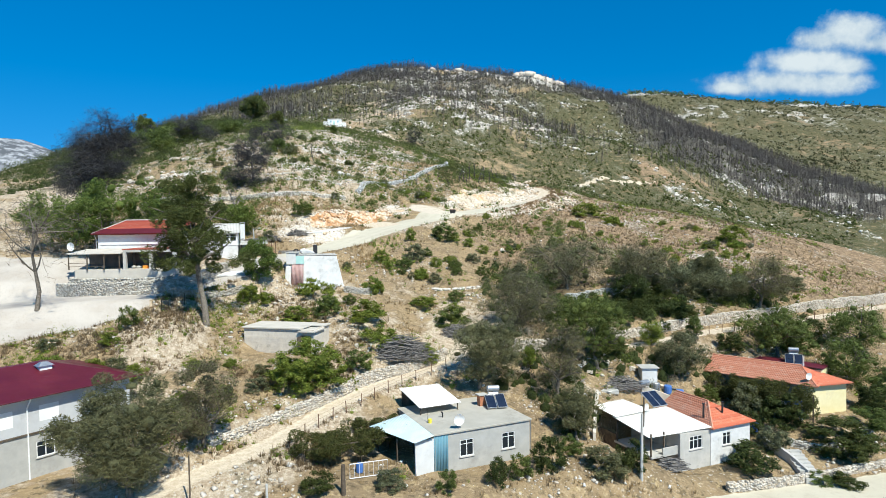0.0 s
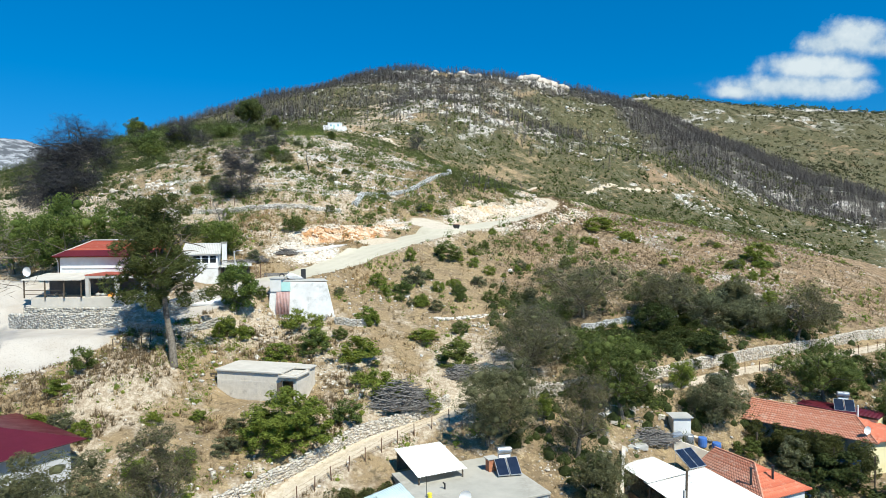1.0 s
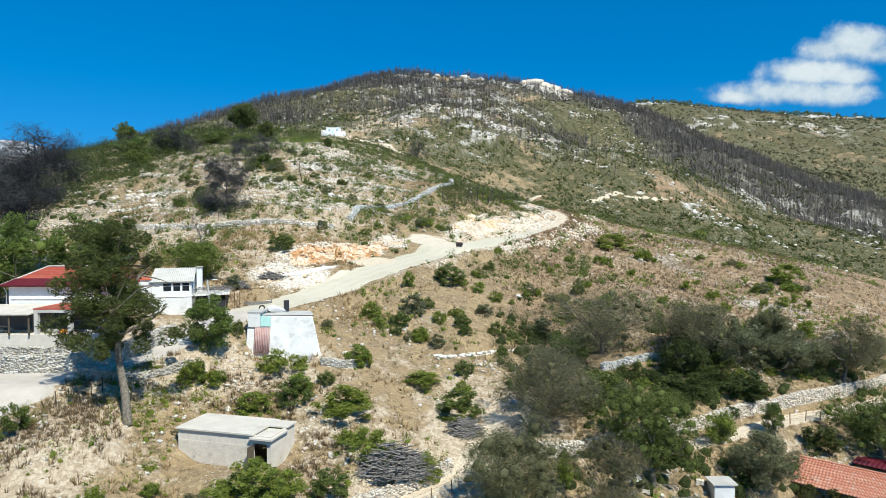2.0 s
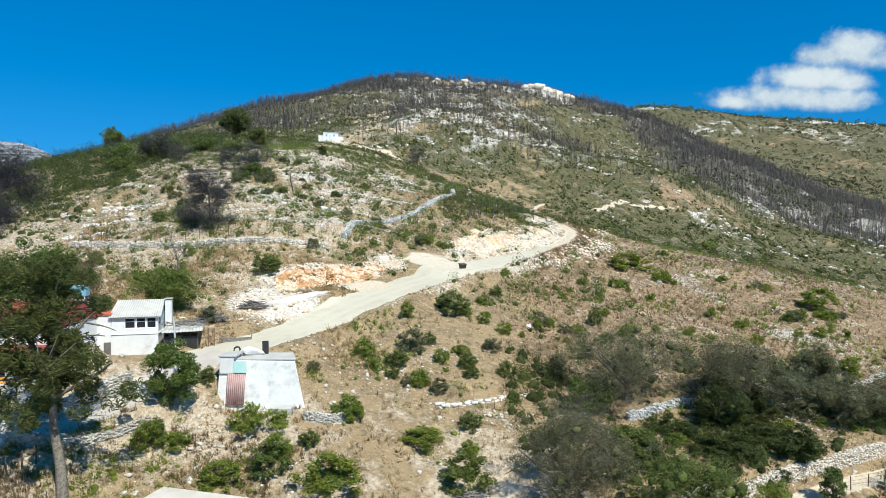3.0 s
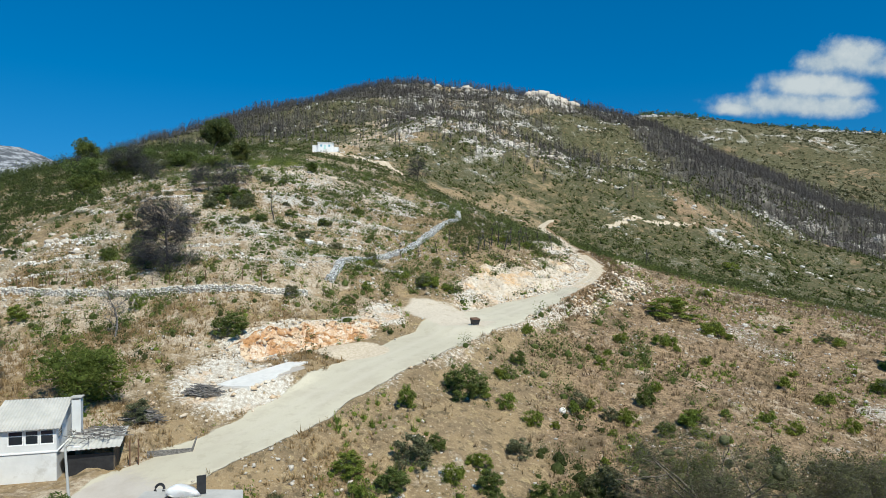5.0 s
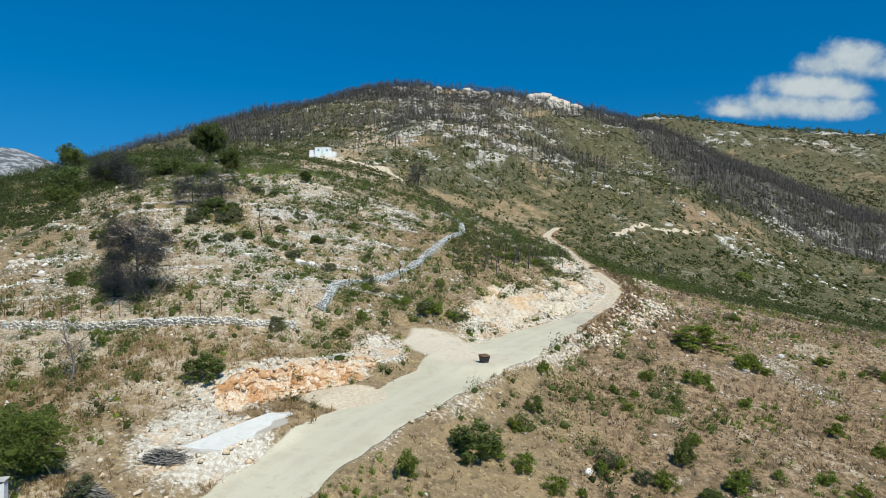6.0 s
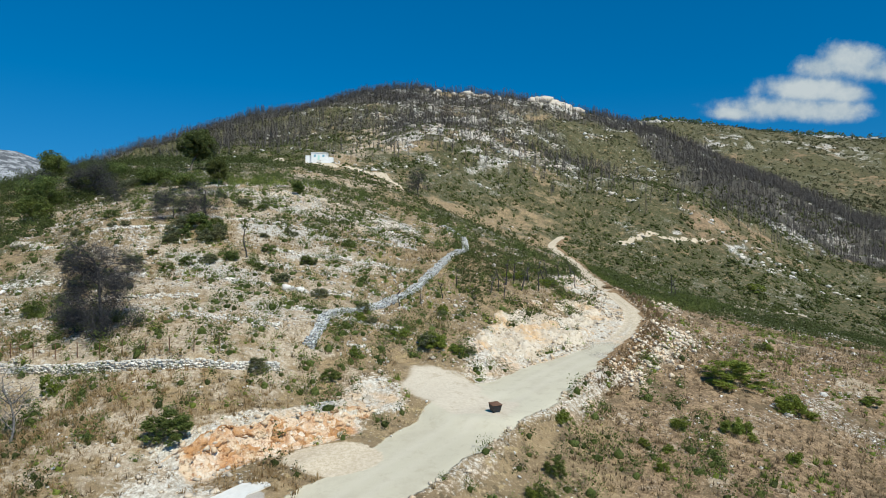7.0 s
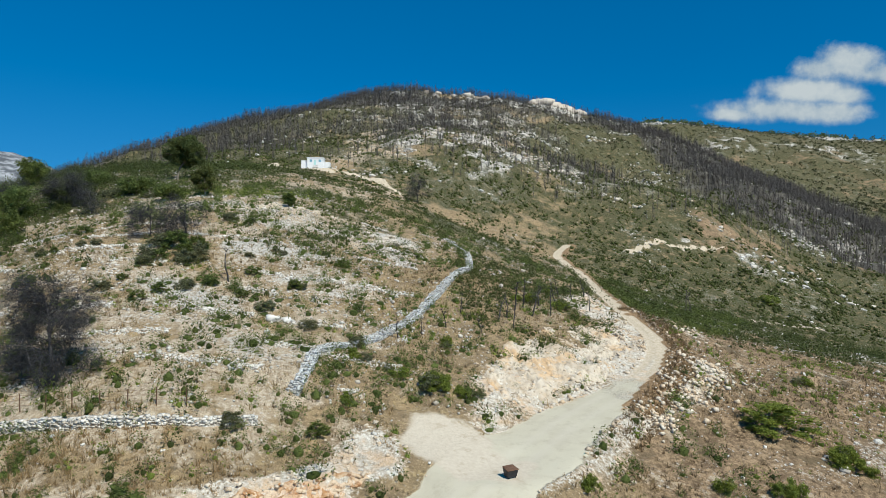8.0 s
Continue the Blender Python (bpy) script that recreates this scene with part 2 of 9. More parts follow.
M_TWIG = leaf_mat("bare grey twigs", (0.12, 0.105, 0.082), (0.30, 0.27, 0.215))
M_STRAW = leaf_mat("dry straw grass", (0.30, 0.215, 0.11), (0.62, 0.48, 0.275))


def bark_mat(name, a, b2):
    def build(n, b):
        n.link(n.mix(n.ramp(n.noise(6, 5, 0.7), 0.35, 0.65), a, b2), b.inputs["Base Color"])
        b.inputs["Roughness"].default_value = 0.9
        n.bump(b, n.noise(14, 4, 0.7), 0.6, 0.04)
    return mat(name, build)


M_BARK = bark_mat("grey bark", (0.10, 0.08, 0.06), (0.24, 0.21, 0.17))
M_CHAR = bark_mat("burnt wood", (0.035, 0.032, 0.032), (0.12, 0.11, 0.105))
M_SOOT = bark_mat("sooty black twigs", (0.018, 0.019, 0.022), (0.062, 0.062, 0.066))
M_ASHWOOD = bark_mat("ash-grey burnt trunks", (0.070, 0.062, 0.057), (0.165, 0.147, 0.132))
M_DEADWOOD = bark_mat("dead grey wood", (0.10, 0.095, 0.09), (0.26, 0.24, 0.22))


def rock_mat(name, a, b2, warm):
    def build(n, b):
        col = n.mix(n.ramp(n.noise(1.8, 5, 0.65), 0.35, 0.65), a, b2)
        col = n.mix(n.ramp(n.island(), 0.5, 1.0, 0.0, 0.8), col, warm)
        col = n.mix(n.ramp(n.chance(), 0.4, 1.0, 0.0, 0.6), col, tuple(0.8 * v for v in warm))
        col = n.mix(n.ramp(n.noise(3.1, 5, 0.75), 0.55, 0.68, 0.0, 0.6), col, tuple(0.5 * v for v in a))
        n.link(col, b.inputs["Base Color"])
        b.inputs["Roughness"].default_value = 0.92
        b.inputs["Specular IOR Level"].default_value = 0.15
        n.bump(b, n.noise(7, 5, 0.7), 0.5, 0.08)
    return mat(name, build)


M_LIMESTONE = rock_mat("white limestone", (0.47, 0.44, 0.395), (0.80, 0.765, 0.70), (0.55, 0.465, 0.365))
M_WALLSTONE = rock_mat("lichened wall stone", (0.36, 0.34, 0.30), (0.64, 0.61, 0.55), (0.40, 0.345, 0.27))
M_QUARRY = rock_mat("fresh broken limestone", (0.56, 0.465, 0.355), (0.78, 0.695, 0.575), (0.66, 0.49, 0.325))
M_OCHRE = rock_mat("ochre broken rock", (0.54, 0.31, 0.14), (0.72, 0.55, 0.37), (0.44, 0.22, 0.095))
M_RUBBLE = rock_mat("cream wall rubble", (0.42, 0.375, 0.315), (0.68, 0.625, 0.54), (0.50, 0.41, 0.30))


def face_build(n, b):
    mid, fine = n.noise(0.45, 5, 0.65), n.noise(2.4, 6, 0.75)
    col = n.mix(n.ramp(mid, 0.40, 0.60), (0.50, 0.265, 0.115), (0.68, 0.53, 0.37))
    col = n.mix(n.ramp(fine, 0.50, 0.62, 0, 0.8), col, (0.25, 0.115, 0.050))
    col = n.mix(n.ramp(n.noise(1.5, 5, 0.7), 0.55, 0.66, 0, 0.8), col, (0.72, 0.62, 0.49))
    n.link(col, b.inputs["Base Color"])
    b.inputs["Roughness"].default_value = 0.95
    n.bump(b, fine, 0.9, 0.2)


M_FACE = mat("blasted ochre rock", face_build)


def cream_build(n, b):
    mid, fine = n.noise(0.28, 5, 0.65), n.noise(2.2, 6, 0.75)
    col = n.mix(n.ramp(mid, 0.40, 0.62), (0.63, 0.545, 0.43), (0.52, 0.43, 0.325))
    col = n.mix(n.ramp(n.noise(0.16, 4, 0.6), 0.50, 0.62, 0, 0.75), col, (0.62, 0.40, 0.205))
    col = n.mix(n.ramp(n.noise(1.1, 5, 0.7), 0.52, 0.64, 0, 0.8), col, (0.71, 0.655, 0.57))
    col = n.mix(n.ramp(fine, 0.52, 0.62, 0, 0.8), col, (0.31, 0.24, 0.165))
    n.link(col, b.inputs["Base Color"])
    b.inputs["Roughness"].default_value = 0.95
    n.bump(b, fine, 0.8, 0.15)


M_CREAMFACE = mat("freshly cut cream rock", cream_build)
M_GREYSTONE = rock_mat("weathered grey wall stone", (0.36, 0.37, 0.375), (0.66, 0.665, 0.655), (0.46, 0.43, 0.38))


def plain_mat(name, a, b2, rough=0.7, scale=1.2, metal=0.0, stain=None, bump=0.15, local=True, spec=0.3):
    """A painted, plastered or metal surface with blotches, fine grain and, where given, stains."""
    def build(n, b):
        at = n.local() if local else None
        col = n.mix(n.ramp(n.noise(scale, 5, 0.65, at), 0.3, 0.7), a, b2)
        if stain:
            col = n.mix(n.ramp(n.noise(scale * 0.6, 6, 0.75, at), 0.52, 0.72, 0.0, 0.75), col, stain)
        n.link(col, b.inputs["Base Color"])
        n.link(n.ramp(n.noise(scale * 3, 3, 0.6, at), 0.2, 0.8, max(0.05, rough - 0.12), min(1.0, rough + 0.12)), b.inputs["Roughness"])
        b.inputs["Metallic"].default_value = metal
        b.inputs["Specular IOR Level"].default_value = spec
        n.bump(b, n.noise(scale * 9, 4, 0.7, at), bump, 0.03)
    return mat(name, build)


M_WHITEWASH = plain_mat("whitewashed plaster", (0.60, 0.60, 0.585), (0.68, 0.68, 0.67), 0.85, 0.8, stain=(0.47, 0.45, 0.41))
# whitewash on a shaded front, the shade mixed into its colour
M_SHADEWHITE = plain_mat("white limewash darkened for shade", (0.47, 0.475, 0.48), (0.54, 0.545, 0.55), 0.88, 0.6, stain=(0.38, 0.38, 0.37))
M_PATCHED = plain_mat("patched whitewash over grey cement", (0.58, 0.575, 0.56), (0.68, 0.68, 0.665), 0.88, 1.1, stain=(0.36, 0.355, 0.34), bump=0.35)
M_GREYRENDER = plain_mat("grey cement render", (0.36, 0.355, 0.33), (0.44, 0.43, 0.40), 0.9, 0.7, stain=(0.30, 0.29, 0.27))
M_CONCRETE = plain_mat("worn concrete", (0.40, 0.39, 0.36), (0.52, 0.50, 0.46), 0.9, 0.6, stain=(0.27, 0.26, 0.24), bump=0.3)
M_PALECONCRETE = plain_mat("sun-bleached concrete", (0.64, 0.625, 0.585), (0.74, 0.72, 0.68), 0.9, 0.5, stain=(0.52, 0.50, 0.46), bump=0.25)
M_ROOFSLAB = plain_mat("dusty roof slab", (0.37, 0.35, 0.30), (0.46, 0.43, 0.37), 0.92, 0.35, stain=(0.27, 0.25, 0.21))
M_BLOCK = plain_mat("bare concrete block", (0.56, 0.50, 0.42), (0.66, 0.60, 0.51), 0.92, 1.6, stain=(0.36, 0.32, 0.27), bump=0.4)
M_YELLOW = plain_mat("faded yellow render", (0.70, 0.62, 0.34), (0.76, 0.69, 0.43), 0.85, 0.8, stain=(0.60, 0.54, 0.36))
M_TIN = plain_mat("white painted sheet metal", (0.64, 0.63, 0.59), (0.72, 0.71, 0.68), 0.45, 0.5, stain=(0.60, 0.54, 0.45), spec=0.5)
M_BLUETIN = plain_mat("pale blue sheet metal", (0.42, 0.55, 0.60), (0.55, 0.66, 0.69), 0.45, 0.35, stain=(0.45, 0.47, 0.45), spec=0.5)
M_BLUEPAINT = plain_mat("blue corrugated metal", (0.16, 0.36, 0.46), (0.22, 0.43, 0.52), 0.5, 0.9, stain=(0.30, 0.38, 0.40), spec=0.5)
M_CYAN = plain_mat("pale turquoise paint", (0.40, 0.66, 0.62), (0.50, 0.73, 0.69), 0.7, 0.9)
M_MAROON = plain_mat("maroon roofing sheet", (0.085, 0.010, 0.018), (0.115, 0.015, 0.024), 0.42, 0.25, spec=0.4)
M_WHITEFRAME = plain_mat("white window frame", (0.76, 0.76, 0.75), (0.82, 0.82, 0.81), 0.4, 2.0, bump=0.02)
M_DARKWOOD = plain_mat("dark weathered timber", (0.07, 0.055, 0.04), (0.14, 0.11, 0.08), 0.9, 3.0)
M_RUST = plain_mat("rusty brown steel", (0.13, 0.07, 0.045), (0.21, 0.12, 0.075), 0.75, 2.0, 0.3)
M_STEEL = plain_mat("galvanised steel", (0.45, 0.46, 0.47), (0.56, 0.57, 0.58), 0.4, 2.0, 0.8)
M_GREYPOLE = plain_mat("grey concrete pole", (0.42, 0.42, 0.40), (0.50, 0.50, 0.48), 0.85, 1.5)
M_BLACK = plain_mat("black plastic", (0.02, 0.02, 0.022), (0.035, 0.035, 0.037), 0.5, 2.0)
# nearly black base colour that stands in for the shade of rooms and porches
M_ROOMSHADE = plain_mat("plaster coloured dark for indoor shade", (0.10, 0.095, 0.09), (0.15, 0.14, 0.13), 0.9, 1.0)
M_PANEL = plain_mat("solar collector glass", (0.012, 0.018, 0.035), (0.02, 0.028, 0.05), 0.12, 1.0, spec=0.6, bump=0.0)
M_YELLOWPLASTIC = plain_mat("yellow plastic", (0.75, 0.62, 0.05), (0.8, 0.68, 0.08), 0.4, 2.0)
M_BLUEPLASTIC = plain_mat("blue plastic tarpaulin", (0.05, 0.14, 0.42), (0.09, 0.20, 0.50), 0.5, 2.0)
M_REDWHITE = plain_mat("rust-red corrugated sheet", (0.52, 0.30, 0.27), (0.62, 0.45, 0.42), 0.7, 1.4, stain=(0.40, 0.17, 0.14))
M_ORANGE = plain_mat("orange plastic crate", (0.75, 0.27, 0.04), (0.8, 0.33, 0.06), 0.5, 2.0)
M_GREYSLAB = plain_mat("dusty grey-beige concrete slab", (0.51, 0.47, 0.405), (0.60, 0.555, 0.485), 0.92, 0.5, stain=(0.42, 0.38, 0.32), bump=0.3)
M_BOULDER = plain_mat("bare white limestone", (0.68, 0.645, 0.60), (0.80, 0.77, 0.73), 0.92, 0.9, stain=(0.42, 0.385, 0.34), bump=0.5)
M_BRICK = plain_mat("red brick", (0.36, 0.14, 0.07), (0.45, 0.20, 0.11), 0.9, 4.0, bump=0.4)
M_CLOTH = plain_mat("white plastic sacking", (0.70, 0.70, 0.70), (0.80, 0.80, 0.79), 0.6, 2.0, stain=(0.60, 0.50, 0.48))


def tile_mat(name, a, b2, moss):
    def build(n, b):
        col = n.mix(n.chance(), a, b2)
        col = n.mix(n.ramp(n.noise(2.2, 5, 0.7), 0.5, 0.72, 0.0, 0.7), col, moss)
        n.link(col, b.inputs["Base Color"])
        b.inputs["Roughness"].default_value = 0.85
        n.bump(b, n.noise(12, 3), 0.3, 0.02)
    return mat(name, build)


M_TILE = tile_mat("clay roof tile", (0.48, 0.185, 0.11), (0.58, 0.27, 0.175), (0.60, 0.46, 0.36))
M_TILENEW = tile_mat("bright clay roof tile", (0.44, 0.115, 0.062), (0.54, 0.165, 0.09), (0.50, 0.27, 0.18))
M_TILEDARK = tile_mat("dark red roof tile", (0.26, 0.050, 0.034), (0.34, 0.080, 0.052), (0.30, 0.13, 0.09))


def glass_build(n, b):
    b.inputs["Base Color"].default_value = (0.02, 0.025, 0.03, 1)
    b.inputs["Roughness"].default_value = 0.06
    b.inputs["Specular IOR Level"].default_value = 0.6


M_GLASS = mat("dark window glass", glass_build)
# ---- the lie of the land ----
# Each landform is a short line of (x, y, height); the sheet of ground is the smooth surface that bends least through them.
LANDFORMS = {
    "behind": [(-120, -150, 8), (0, -150, -6), (120, -150, -14), (-80, -40, 10), (0, -30, 2), (80, -40, -8), (-70, 20, 12), (0, 20, 5), (70, 20, -3)],
    "village": [(-48, 45, 11.5), (-30, 48, 10), (3, 50, 8), (10, 57, 8.2), (18, 52, 5.4), (30, 61, 5.2), (37, 69, 6.2), (42, 75, 7.6), (26, 76, 9.5), (60, 62, 3.6)],
    "lower_track": [(-15, 55.5, 10.8), (-12, 60, 11.4), (-8, 65, 12), (-3, 69, 13), (4, 73, 14.2)],
    "left_plaza": [(-60, 66, 19), (-37, 70, 19), (-35.5, 75.5, 20.4), (-29.5, 68, 18.6), (-28.6, 66, 16.2), (-26, 62, 15), (-48, 82, 22.5), (-62, 90, 25)],
    "bank": [(-23, 71, 15.8), (-10.6, 76, 17), (-5.8, 83.7, 18.6), (-2.4, 96, 21.2), (4.3, 100, 21.7), (-14.5, 84.5, 20.3), (-25, 80, 20.4), (-7.6, 107, 26.4)],
    "right_terraces": [(22.5, 80.5, 14), (36, 88, 14.2), (48, 95, 15), (56, 99, 14.7), (11, 90, 17.5), (28, 97, 17.6), (43, 106, 19), (66, 120, 19.8), (90, 128, 17)],
    "field": [(11, 104.5, 20.8), (11, 115, 24.4), (20.5, 120, 25.2), (28, 109, 22.6), (41, 126, 23.8), (33, 131, 26.2), (54, 129, 24), (46, 142, 27), (55, 151, 29.5), (72, 144, 25.2), (37.5, 141.6, 28.8), (30, 147, 30.8)],
    "road": [(-36, 88, 25.2), (-25, 99, 26.2), (-12, 113, 28.3), (-2, 125, 30.2), (10, 138, 31.6), (19, 150, 33), (26.9, 160, 35), (29, 168, 36.8)],
    "road_shoulder": [(6.8, 124, 28.3), (18.6, 146, 31.6), (36, 164.6, 34.6), (34, 175, 37.2)],
    "spur_foot": [(-20.4, 107.4, 27), (-24.5, 121, 30.6), (-16, 134.5, 33.2), (-6.2, 149.8, 36.6), (6, 153.7, 34.5), (7.6, 169.4, 39.7), (18, 167.5, 37)],
    "spur": [(-30, 119, 31), (-39, 125, 32.7), (-29.5, 131.6, 36), (-18.5, 141, 37), (-40.6, 137, 37.6), (-32.4, 149, 41.8), (-23.4, 154, 41), (-24, 169, 46), (-35, 178, 50), (-22, 191, 51), (-16.5, 205, 52.4), (1, 200, 47.5)],
    "spur_top": [(-30, 203, 57), (-44, 213, 61), (-63, 233, 65), (-60, 175, 51), (-74, 186, 50.5), (-98, 193, 50), (-121, 257, 66), (-99, 274, 73), (-88, 274, 73), (-58, 350, 81), (-12, 280, 62)],
    "left_flank": [(-58, 146, 40), (-61, 135, 35.5), (-76, 150, 39.6), (-110, 130, 34), (-110, 90, 26)],
    "saddle": [(20, 300, 49), (51, 308, 46), (46, 330, 51), (73, 335, 48), (95, 339, 49), (87, 342, 52)],
    "valley": [(45, 200, 35), (60, 240, 33), (85, 222, 27.7), (97, 271, 27), (141, 340, 36.8), (174, 367, 31), (152, 295, 18.8), (212, 367, 28.5), (223, 435, 48), (120, 180, 19), (160, 240, 10)],
    "lower_slopes": [(130, 388, 66), (35, 384, 83), (0, 370, 83), (-21, 430, 111), (-50, 440, 104), (81, 520, 117), (106, 470, 86), (-105, 420, 98), (-101, 330, 80), (-134, 330, 75), (300, 492, 56)],
    "crest": [(-158, 300, 65), (-229, 450, 83), (-268, 590, 105), (-238, 625, 124), (-201, 660, 144), (-154, 675, 156), (-104, 690, 177), (-22, 675, 188), (31, 690, 187), (57, 675, 175), (97, 663, 172)],
    "right_ridge": [(139, 665, 162), (182, 670, 152), (214, 670, 140), (253, 640, 114), (260, 560, 85), (258, 490, 66), (269, 470, 58), (220, 480, 80)],
    "left_fall": [(-275, 450, 68), (-345, 560, 70), (-400, 660, 55), (-220, 330, 48), (-300, 300, 36), (-180, 200, 38)],
    "far_side": [(0, 950, 120), (-250, 900, 40), (220, 900, 130), (-500, 700, 20)],
    "plateau": [(333, 1150, 250), (438, 1150, 243), (533, 1150, 234), (628, 1150, 227), (740, 1150, 223), (498, 800, 112), (452, 850, 138), (394, 950, 182), (600, 1500, 250), (900, 1300, 215)],
}


def thin_plate(points, bend=6.0):
    """The surface of least bending near the points; the weights of its kernel and its plane."""
    p = np.array(points, float)
    q = p[:, :2] / 100.0
    d2 = ((q[:, None] - q[None]) ** 2).sum(-1)
    k = np.where(d2 > 0, 0.5 * d2 * np.log(np.maximum(d2, 1e-12)), 0.0) + np.eye(len(p)) * bend * 1e-5
    m = np.zeros((len(p) + 3, len(p) + 3))
    plane = np.c_[np.ones(len(p)), q]
    m[: len(p), : len(p)], m[: len(p), len(p):], m[len(p):, : len(p)] = k, plane, plane.T
    return q, np.linalg.solve(m, np.r_[p[:, 2], 0, 0, 0])


LAND_Q, LAND_W = thin_plate([p for line in LANDFORMS.values() for p in line])


def smooth(a, b, v):
    s = np.clip((v - a) / (b - a), 0, 1)
    return s * s * (3 - 2 * s)


def base_height(x, y):
    """The bare landforms, without road, banks and roughness."""
    x, y = np.atleast_1d(np.asarray(x, float)), np.atleast_1d(np.asarray(y, float))
    out = np.empty(x.shape)
    flat_x, flat_y, flat = x.ravel(), y.ravel(), np.empty(x.size)
    for s in range(0, x.size, 20000):
        cx, cy = np.clip(flat_x[s:s + 20000], -420, 900) / 100, np.clip(flat_y[s:s + 20000], -150, 1500) / 100
        d2 = (cx[:, None] - LAND_Q[None, :, 0]) ** 2 + (cy[:, None] - LAND_Q[None, :, 1]) ** 2
        h = (0.5 * d2 * np.log(np.maximum(d2, 1e-12))) @ LAND_W[:-3] + LAND_W[-3] + LAND_W[-2] * cx + LAND_W[-1] * cy
        flat[s:s + 20000] = h
    out = flat.reshape(x.shape)
    # the pale limestone massif far off beyond the spur
    far = smooth(900, 1600, np.hypot(x, y))
    massif = 372 * np.exp(-(((x + 1900) / 420) ** 2) - ((y - 2600) / 700) ** 2) + 150 * np.exp(-(((x + 1560) / 150) ** 2) - ((y - 2500) / 500) ** 2)
    low = np.where(x < 100, 20.0, out)
    return out * (1 - far) + low * far + massif * far


def segment(x, y, line):
    """Distance to a line of (x, y, ...) points, the other columns there, the signed side (positive to the left) and the way along."""
    line = np.array(line, float)
    best = np.full(np.shape(x), 1e9)
    vals = [np.zeros(np.shape(x)) for _ in range(line.shape[1] - 2)]
    side, along, gone = np.zeros(np.shape(x)), np.zeros(np.shape(x)), 0.0
    for a, b in zip(line[:-1], line[1:]):
        d = b[:2] - a[:2]
        size = np.hypot(*d)
        t = np.clip(((x - a[0]) * d[0] + (y - a[1]) * d[1]) / size**2, 0, 1)
        px, py = x - a[0] - t * d[0], y - a[1] - t * d[1]
        r = np.hypot(px, py)
        near = r < best
        best = np.where(near, r, best)
        side = np.where(near, np.sign(d[0] * py - d[1] * px), side)
        along = np.where(near, gone + t * size, along)
        for n in range(len(vals)):
            vals[n] = np.where(near, a[n + 2] + t * (b[n + 2] - a[n + 2]), vals[n])
        gone += size
    return best, vals, side, along


def lattice(ix, iy, seed):
    v = np.sin(ix * 127.1 + iy * 311.7 + seed * 74.7) * 43758.5453
    return v - np.floor(v)


def value_noise(x, y, size, seed=0):
    """Smooth noise from 0 to 1 with bumps of that size."""
    x, y = np.asarray(x, float) / size, np.asarray(y, float) / size
    ix, iy = np.floor(x), np.floor(y)
    fx, fy = x - ix, y - iy
    fx, fy = fx * fx * (3 - 2 * fx), fy * fy * (3 - 2 * fy)
    a, b = lattice(ix, iy, seed), lattice(ix + 1, iy, seed)
    c, d = lattice(ix, iy + 1, seed), lattice(ix + 1, iy + 1, seed)
    return (a + (b - a) * fx) * (1 - fy) + (c + (d - c) * fx) * fy


def fbm(x, y, size, octaves=4, seed=0):
    out, amp, total = 0.0, 1.0, 0.0
    for o in range(octaves):
        out, total = out + amp * value_noise(x, y, size / 2**o, seed + o), total + amp
        amp *= 0.5
    return out / total


def eased(line, steps=5):
    """The same line, bent smoothly through its points."""
    p = np.array(line, float)
    q = np.concatenate([2 * p[:1] - p[1:2], p, 2 * p[-1:] - p[-2:-1]])
    out = []
    for i in range(1, len(q) - 2):
        for t in np.arange(steps) / steps:
            out.append(0.5 * (2 * q[i] + (q[i + 1] - q[i - 1]) * t + (2 * q[i - 1] - 5 * q[i] + 4 * q[i + 1] - q[i + 2]) * t**2 + (3 * q[i] - q[i - 1] - 3 * q[i + 1] + q[i + 2]) * t**3))
    return [tuple(v) for v in out] + [tuple(p[-1])]


# The graded road: x, y, height, half its width.
ROAD = [(-60, 74, 20.0, 4.5), (-44, 78, 21.2, 4.0), (-34, 79, 21.5, 3.0), (-28.5, 85, 23.1, 2.2), (-24.5, 93.5, 24.9, 2.8), (-17.6, 103.6, 26.2, 3.5), (-11.4, 114.5, 28.4, 3.9), (-3.6, 125.5, 30.3, 4.1),
        (4.2, 136.5, 31.7, 4.6), (10.5, 145, 32.6, 3.9), (17.5, 152.6, 33.8, 2.2), (24.2, 161.5, 35.6, 1.5), (27, 170, 37.3, 1.35), (27.5, 187, 39.4, 1.25)]
FAR_ROAD = [(27.5, 187, 39.4, 1.25), (32, 225, 40.5, 1.25), (37, 265, 42, 1.3), (36.5, 300, 46.2, 1.6), (45, 326, 50, 1.6)]
SIDE_ROAD = [(0.5, 133, 31.5, 4.2), (-3.6, 137.4, 32.5, 4.0), (-6.6, 142.0, 33.8, 2.0)]
TRACK = [(-24, 46, 9.4, 1.1), (-15, 55.5, 10.8, 1.1), (-10.6, 63, 12, 1.1), (-4.7, 69.0, 13.1, 1.1), (0.3, 72, 14, 1.0), (2.6, 76.6, 15.4, 0.8), (4.6, 81.4, 16.4, 0.7)]
RIGHT_TRACK = [(24, 81.5, 13.6, 0.9), (36.1, 87.4, 14.2, 1.1), (45.6, 91.5, 14.3, 1.1), (58.8, 98.8, 14.4, 1.1), (85, 112, 15.0, 1.1)]
